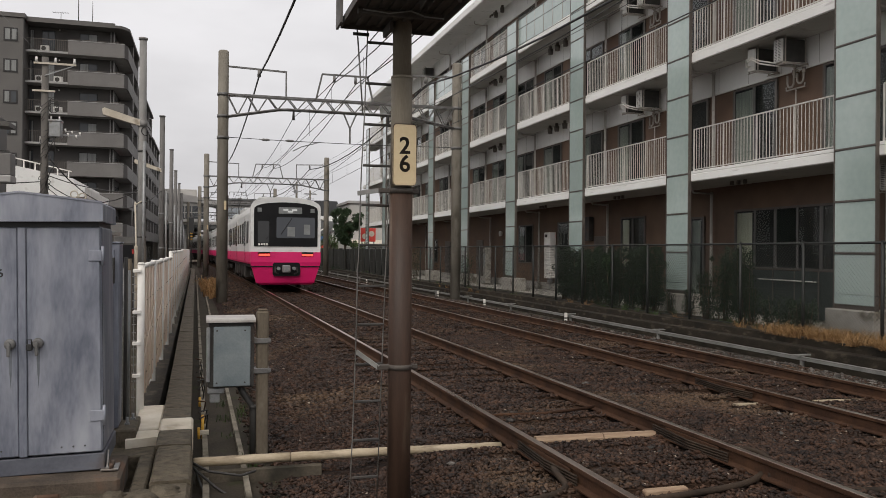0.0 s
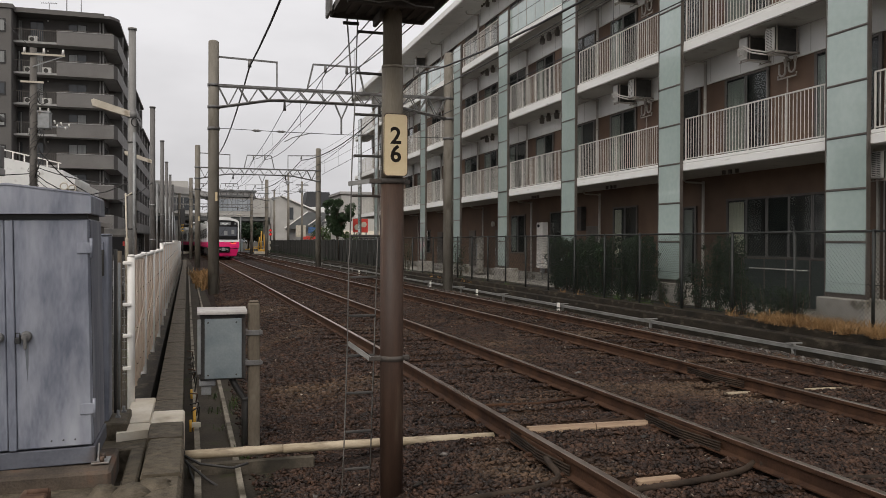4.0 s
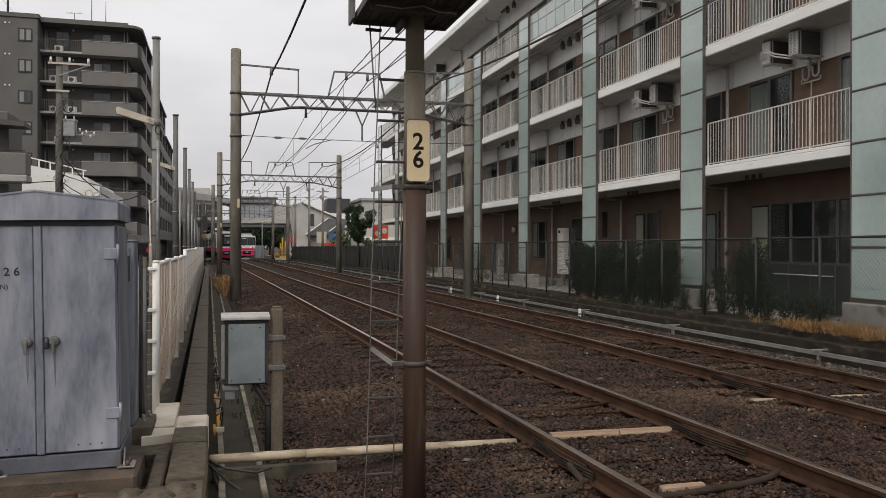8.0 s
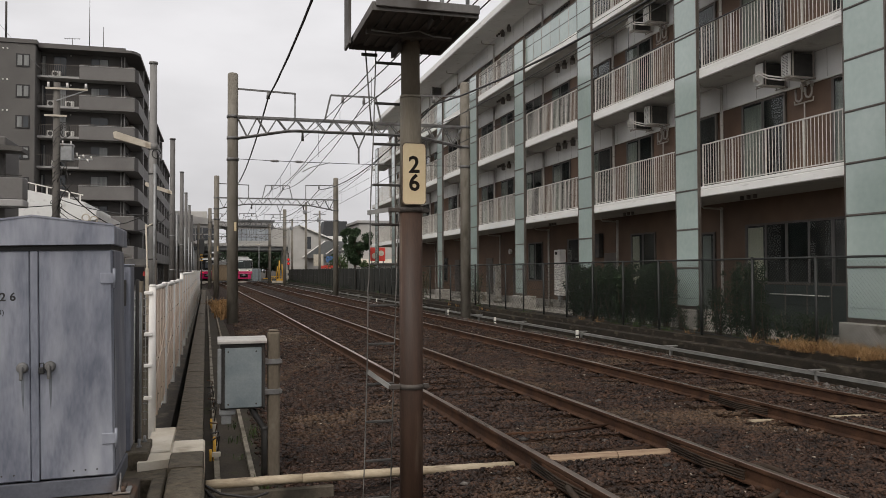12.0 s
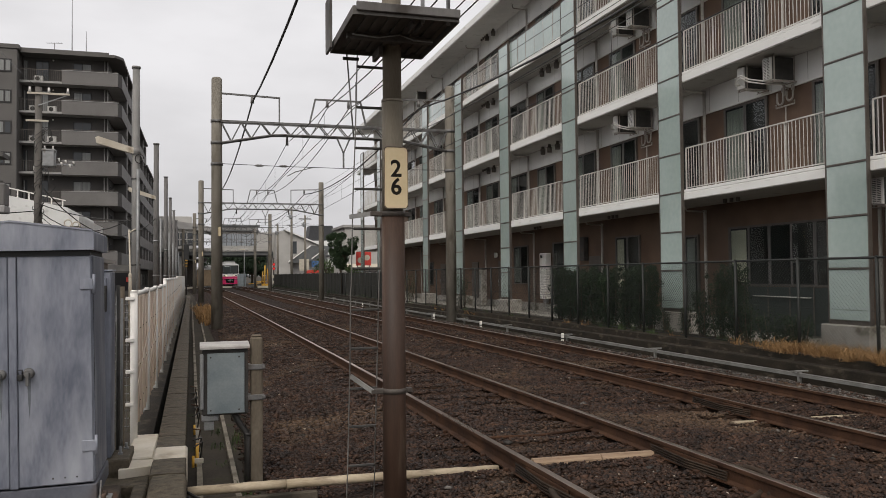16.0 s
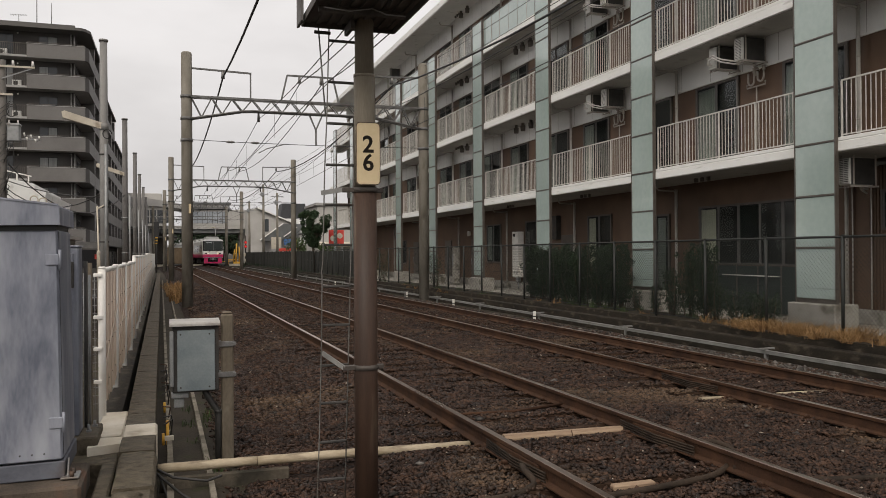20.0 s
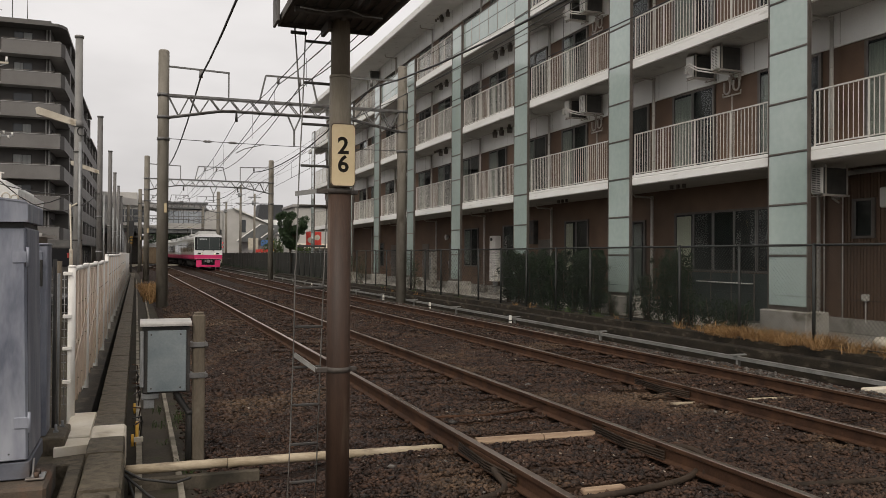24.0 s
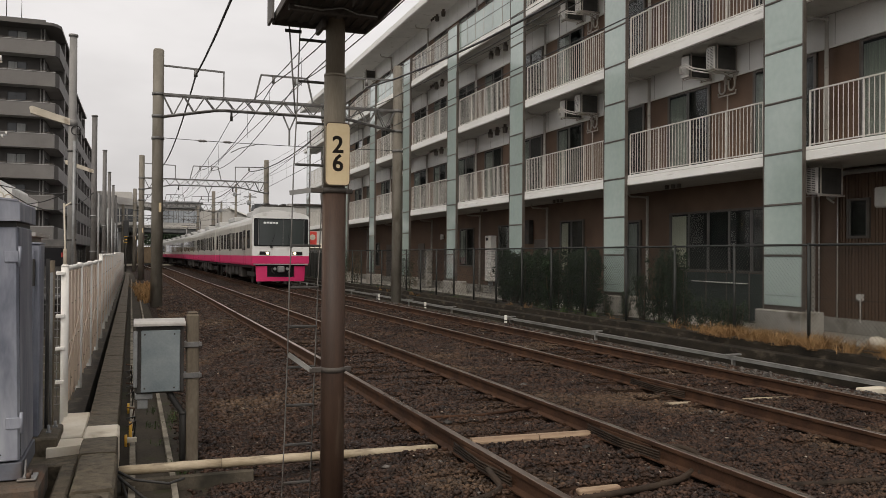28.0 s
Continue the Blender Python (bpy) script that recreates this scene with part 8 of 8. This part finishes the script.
def car_body(car, low, high, band_z, y0=-8.9, y1=8.9, doors=(-6.1, 0.0, 6.1), faced=False):
    """Floor, two-tone sides, roof, doors, windows and what hangs below."""
    part("lower_body", Shape().prism(clipped(SECTION, 1.0, band_z), "y", y0, y1), low, car, "coloured lower band")
    part("upper_body", Shape().prism(clipped(SECTION, band_z, 3.24), "y", y0, y1), high, car)
    part("roof", Shape().prism(clipped(SECTION, 3.24, 3.62), "y", y0 + 0.02, y1 - 0.02), ROOF_GREY, car, "pale grey roof")
    part("underframe", Shape().box(-1.28, 1.28, y0 + 0.1, y1 - 0.1, 0.86, 1.0, 0.02), UNDER, car)
    for k, y in enumerate((-3.4, -1.6, 0.3, 1.9, 3.6)):
        for s in (-1, 1):
            part("equipment_box", Shape().box(min(s * 0.6, s * 1.22), max(s * 0.6, s * 1.22), y - 0.62, y + 0.55, 0.32 + 0.06 * (k % 3), 0.86, 0.03), UNDER, car)
    for y in (-6.1, 6.1):
        bogie(car, y)
    for s in (-1, 1):
        x = s * (HALF + 0.004)
        for d in doors:
            dr = part("door", Shape().box(min(x, x + s * 0.008), max(x, x + s * 0.008), d - 0.66, d + 0.66, band_z + 0.003, 2.98, 0.002), high, car, "white double door")
            part("lower_panel", Shape().box(min(x, x + s * 0.008), max(x, x + s * 0.008), d - 0.66, d + 0.66, 1.06, band_z, 0.002), low, dr, "coloured lower door panel")
            xx = x + s * 0.009
            for e in (-0.33, 0.33):
                part("pane", Shape().box(min(xx, xx + s * 0.006), max(xx, xx + s * 0.006), d + e - 0.2, d + e + 0.2, 1.75, 2.78), CAR_GLASS, dr)
            part("gap", Shape().box(min(xx, xx + s * 0.004), max(xx, xx + s * 0.004), d - 0.012, d + 0.012, 1.06, 2.98), CAR_BLACK, dr)
        edges = [y0 + 0.3] + [v for d in doors for v in (d - 0.66, d + 0.66)] + [y1 - 0.3]
        for a, b in zip(edges[0::2], edges[1::2]):
            w = b - a
            n = 3 if w > 4 else 1
            for k in range(n):
                c = a + w * (k + 0.5) / n
                half = min(0.52, w / n / 2 - 0.12)
                if half > 0.2:
                    part("side_window", Shape().box(min(x, x + s * 0.007), max(x, x + s * 0.007), c - half, c + half, 1.84, 2.74, 0.0), CAR_GLASS, car)
    for y, h in ((-4.6, 0.30), (4.6, 0.30)):
        part("roof_unit", Shape().box(-0.85, 0.85, y - 1.6, y + 1.6, 3.55, 3.56 + h, 0.06), ROOF_GREY, car, "grey roof air-conditioning unit")
    for y in (-8.0, -1.2, 1.2, 8.0):
        part("roof_vent", Shape().box(-0.35, 0.35, y - 0.3, y + 0.3, 3.58, 3.74, 0.04), ROOF_GREY, car)
    part("gangway", Shape().box(-0.6, 0.6, y1, y1 + 0.12, 1.1, 3.1, 0.03), CAR_BLACK, car)
    if not faced:
        part("gangway", Shape().box(-0.6, 0.6, y0 - 0.12, y0, 1.1, 3.1, 0.03), CAR_BLACK, car)


def rounded(x0, x1, z0, z1, r, n=5):
    pts = []
    for cx, cz, a0 in ((x1 - r, z1 - r, 0), (x0 + r, z1 - r, 90), (x0 + r, z0 + r, 180), (x1 - r, z0 + r, 270)):
        pts += [(cx + r * math.cos(radians(a0 + 90 * k / n)), cz + r * math.sin(radians(a0 + 90 * k / n))) for k in range(n + 1)]
    return pts


def arched(half, z0, z1, top):
    """Upright sides from z0 to z1 under a flat arch."""
    return [(-half, z0), (half, z0)] + [(half * math.cos(a), z1 + (top - z1) * math.sin(a) ** 0.75) for a in np.linspace(0, math.pi, 19)]


def coupler(car, y):
    part("coupler", Shape().box(-0.16, 0.16, y - 0.30, y + 0.4, 0.68, 0.98, 0.04).tube([(-0.3, y - 0.05, 0.85), (-0.3, y - 0.2, 0.85)], 0.07, 10).tube([(0.3, y - 0.05, 0.85), (0.3, y - 0.2, 0.85)], 0.07, 10).tube([(0, y - 0.3, 0.78), (0, y - 0.36, 0.78)], 0.08, 10), STEEL, car, "grey steel coupler")
    part("hose", Shape().tube([(-0.42, y, 0.9), (-0.44, y - 0.15, 0.7), (-0.3, y - 0.15, 0.62)], 0.03, 6).tube([(0.42, y, 0.9), (0.44, y - 0.15, 0.7), (0.3, y - 0.15, 0.62)], 0.03, 6), RUBBER, car)


def rear_face(car):
    """The rear end that moves off: black mask with a wide window, pink apron narrowing downwards."""
    f = -8.9
    part("face", Shape().prism(arched(HALF - 0.01, 1.48, 3.22, 3.68), "y", f - 0.34, f), CAR_WHITE, car, "white end panel")
    apron = Shape()
    for (z0, w0, d0), (z1, w1, d1) in (((0.20, 1.02, 0.22), (0.28, 1.14, 0.30)), ((0.28, 1.14, 0.30), (0.92, HALF - 0.06, 0.38)), ((0.92, HALF - 0.05, 0.38), (1.10, HALF - 0.01, 0.40)), ((1.10, HALF - 0.005, 0.40), (1.5, HALF - 0.008, 0.36))):
        v = [(-w0, f - d0, z0), (w0, f - d0, z0), (w0, f, z0), (-w0, f, z0), (-w1, f - d1, z1), (w1, f - d1, z1), (w1, f, z1), (-w1, f, z1)]
        apron.add(v, [(0, 3, 2, 1), (4, 5, 6, 7), (0, 1, 5, 4), (1, 2, 6, 5), (2, 3, 7, 6), (3, 0, 4, 7)])
    part("apron", apron, PINK, car, "bright pink apron")
    part("groove", Shape().box(-HALF + 0.04, HALF - 0.04, f - 0.405, f - 0.37, 0.905, 0.945), CAR_BLACK, car)
    g = f - 0.345
    part("mask", Shape().prism(arched(1.25, 1.72, 3.16, 3.47), "y", g - 0.02, g), CAR_BLACK, car, "black glazed end mask")
    part("front_window", Shape().prism(rounded(-0.38, 1.14, 2.06, 2.88, 0.06), "y", g - 0.03, g - 0.021), glass("rear_pane", (0.085, 0.092, 0.105), 0.05, 0.0, 0.4), car, "wide end window")
    part("door_window", Shape().prism(rounded(-1.10, -0.66, 1.86, 2.72, 0.05), "y", g - 0.03, g - 0.021), glass("rear_door_pane", (0.06, 0.062, 0.064), 0.05, 0.0, 0.3), car)
    part("cab_seat", Shape().box(0.05, 0.35, g - 0.035, g - 0.031, 2.12, 2.5).box(0.7, 0.95, g - 0.035, g - 0.031, 2.2, 2.6), CABIN_GREY, car)
    part("wiper", Shape().bar((-0.2, g - 0.04, 2.2), (0.22, g - 0.04, 2.84), 0.02, 0.025).bar((-0.78, g - 0.04, 2.0), (-0.62, g - 0.04, 2.2), 0.015, 0.02), CAR_BLACK, car)
    part("display", Shape().prism(rounded(-0.30, 0.62, 3.02, 3.28, 0.04), "y", g - 0.03, g - 0.021), CABIN_GREY, car)
    for x0, x1, z in ((-0.12, 0.08, 3.14), (0.22, 0.42, 3.14), (0.06, 0.26, 3.07)):
        part("display_bar", Shape().box(x0, x1, g - 0.036, g - 0.031, z, z + 0.07), SIGN_WHITE, car)
    for s in (-1, 1):
        part("corner_lamp", Shape().box(s * 1.04 - 0.08, s * 1.04 + 0.08, g - 0.03, g - 0.021, 3.08, 3.24), CABIN_GREY, car)
        lamp = part("tail_lamp_housing", Shape().box(min(s * 0.62, s * 1.08), max(s * 0.62, s * 1.08), f - 0.405, f - 0.365, 1.33, 1.50, 0.01), CAR_BLACK, car)
        part("tail_lamp", Shape().box(min(s * 0.64, s * 1.06), max(s * 0.64, s * 1.06), f - 0.412, f - 0.405, 1.345, 1.42), TAIL_RED, lamp, "lit red tail lamp")
    part("recess", Shape().prism(rounded(-0.52, 0.56, 0.55, 1.08, 0.10), "y", f - 0.415, f - 0.38), CAR_BLACK, car)
    coupler(car, f - 0.40)
    for k in range(4):
        part("number_bar", Shape().box(-1.08 + 0.1 * k, -1.01 + 0.1 * k, g - 0.026, g - 0.021, 1.76, 1.84), WHITE_PAINT, car)


def front_face(car):
    """The oncoming end: two dark windscreens, lit headlamps, skirt with an open middle."""
    f = -8.9
    part("face", Shape().prism(arched(HALF - 0.01, 1.48, 3.30, 3.66), "y", f - 0.18, f), CAR_WHITE, car, "white front end")
    part("band", Shape().box(-HALF + 0.008, HALF - 0.008, f - 0.19, f, 1.10, 1.48, 0.02), PINK_PALE, car, "pink front band")
    # black strip painted in for the shadow below the step
    part("sill_shadow", Shape().box(-1.20, 1.20, f - 0.02, f, 0.98, 1.05), CAR_BLACK, car)
    part("step", Shape().box(-HALF + 0.05, HALF - 0.05, f - 0.24, f, 1.05, 1.092, 0.01), CAR_SILVER, car)
    g = f - 0.185
    part("mask", Shape().prism(rounded(-1.32, 1.32, 1.95, 3.30, 0.06), "y", g - 0.015, g), CAR_BLACK, car)
    for x0, x1 in ((-1.06, 0.06), (0.11, 1.08)):
        part("windscreen", Shape().prism(rounded(x0, x1, 2.0, 3.24, 0.04), "y", g - 0.028, g - 0.016), FRONT_GLASS, car, "dark windscreen")
    for x in (-1.09, 0.085, 1.11):
        part("pillar", Shape().box(x - 0.012, x + 0.012, g - 0.034, g - 0.016, 1.98, 3.27), CABIN_GREY, car)
    for s in (-1, 1):
        part("corner_pane", Shape().box(s * 1.22 - 0.07, s * 1.22 + 0.07, g - 0.026, g - 0.016, 2.02, 3.22), CAR_GLASS, car)
        part("lamp_housing", Shape().box(min(s * 0.55, s * 1.04), max(s * 0.55, s * 1.04), f - 0.215, f - 0.186, 1.53, 1.69, 0.01), CAR_BLACK, car)
        part("headlamp", Shape().tube([(s * 0.66, f - 0.21, 1.61), (s * 0.66, f - 0.222, 1.61)], 0.068, 16), HEAD_WARM, car, "lit warm headlamp")
        part("wiper", Shape().bar((s * 0.5, g - 0.04, 2.02), (s * 0.32, g - 0.04, 2.5), 0.018, 0.02).box(s * 0.48 - 0.06, s * 0.48 + 0.06, g - 0.05, g - 0.02, 1.88, 1.94), CAR_BLACK, car)
        skirt_side = Shape().add([(s * 0.66, f - 0.16, 0.24), (s * 1.16, f - 0.10, 0.24), (s * 1.20, f - 0.10, 0.98), (s * 0.66, f - 0.16, 0.98), (s * 0.66, f, 0.24), (s * 1.16, f, 0.24), (s * 1.20, f, 0.98), (s * 0.66, f, 0.98)],
                                 [(0, 1, 2, 3), (4, 7, 6, 5), (0, 4, 5, 1), (1, 5, 6, 2), (2, 6, 7, 3), (3, 7, 4, 0)])
        part("skirt", skirt_side, PINK_PALE, car, "pink skirt")
    part("skirt", Shape().box(-0.655, 0.655, f - 0.162, f, 0.24, 0.45, 0.01), PINK_PALE, car)
    part("recess", Shape().box(-0.655, 0.655, f - 0.05, f, 0.46, 0.98), CAR_BLACK, car)
    coupler(car, f - 0.08)
    for k in range(5):
        part("display_bar", Shape().box(-0.86 + 0.145 * k, -0.74 + 0.145 * k, g - 0.034, g - 0.029, 3.04 + 0.01 * (k % 2), 3.13), SIGN_WHITE, car)
    part("roof_gear", Shape().box(-0.75, 0.75, f + 1.2, f + 2.6, 3.93, 4.02, 0.03).box(-0.5, -0.3, f + 1.4, f + 2.4, 4.02, 4.12, 0.02).box(0.3, 0.5, f + 1.4, f + 2.4, 4.02, 4.12, 0.02), UNDER, car, "dark roof gear")
    part("roof_hood", Shape().prism(((-1.0, 3.5), (1.0, 3.5), (0.82, 3.93), (-0.82, 3.93)), "y", f + 0.9, f + 3.4), ROOF_GREY, car, "grey roof hood")


def pantograph(car):
    p = part("pantograph", Shape().bar((-0.7, 3.6, 3.95), (0.7, 3.6, 3.95), 0.08, 0.08).bar((0, 3.6, 3.95), (0, 4.6, 4.55), 0.06, 0.06).bar((0, 4.6, 4.55), (0, 3.8, 5.1), 0.05, 0.05), STEEL_DARK, car)
    part("bow", Shape().bar((-0.85, 3.8, 5.13), (0.85, 3.8, 5.13), 0.08, 0.04), STEEL_DARK, p)


depart_head = thing("train_car", "white and bright pink end car with red tail lamps lit", "train", group="departing train")
car_body(depart_head, PINK, CAR_WHITE, 1.5, faced=True)
rear_face(depart_head)
depart_mid = thing("train_car", "white and bright pink middle car of the departing train", "train", group="departing train")
car_body(depart_mid, PINK, CAR_WHITE, 1.5)
pantograph(depart_mid)
arrive_head = thing("train_car", "white and pink front car of the oncoming train, lamps lit", "train", group="oncoming train")
car_body(arrive_head, PINK_PALE, CAR_CREAM, 1.48, faced=True)
front_face(arrive_head)
arrive_mid = thing("train_car", "white and pink middle car of the oncoming train", "train", group="oncoming train")
car_body(arrive_mid, PINK_PALE, CAR_CREAM, 1.48)
pantograph(arrive_mid)
departing = [depart_head, depart_mid] + [copy_thing(depart_mid, Matrix.Identity(4)) for _ in range(4)]
arriving = [arrive_head, arrive_mid] + [copy_thing(arrive_mid, Matrix.Identity(4)) for _ in range(4)]

# seconds and how far along the line the end face stands
DEPART = ((0, 32.6), (1, 45.0), (2, 55.8), (3, 65.6), (4, 75.3), (5.5, 90.5), (6, 95.5), (7, 104.5), (8, 113), (9, 121.5), (10, 129.5), (11, 137), (12, 144), (14.5, 160), (16, 169), (18, 179), (20, 187), (23, 195), (28, 199))
ARRIVE = ((0, 138.2), (12, 138.2), (14.5, 138.0), (15, 137.8), (16, 136.0), (17, 132.2), (18, 127.0), (19, 121.2), (20, 115.2), (21, 108.6), (22, 101.6), (23.5, 90.2), (24, 85.6), (25, 75.2), (26, 64.0), (27, 52.2), (28, 39.6))
CAR_PITCH = 18.1


def motions():
    """Both trains roll along their tracks, each car turned to the rails under its two bogies."""
    for cars, line, table in ((departing, NEAR_LINE, DEPART), (arriving, FAR_LINE, ARRIVE)):
        ts, ys = zip(*table)
        times = [0.5 * k for k in range(57)]
        for n, car in enumerate(cars):
            rows = []
            for t in times:
                mid = float(np.interp(t, ts, ys)) + 9.2 + CAR_PITCH * n
                a, b = line_x(line, mid - 6.1), line_x(line, mid + 6.1)
                rows.append((t, pose((a + b) / 2 + (0.05 if line is NEAR_LINE else 0.0), mid, 0, 0, 0, -math.degrees(math.atan2(b - a, 12.2)))))
            walk(car, rows)


motions()
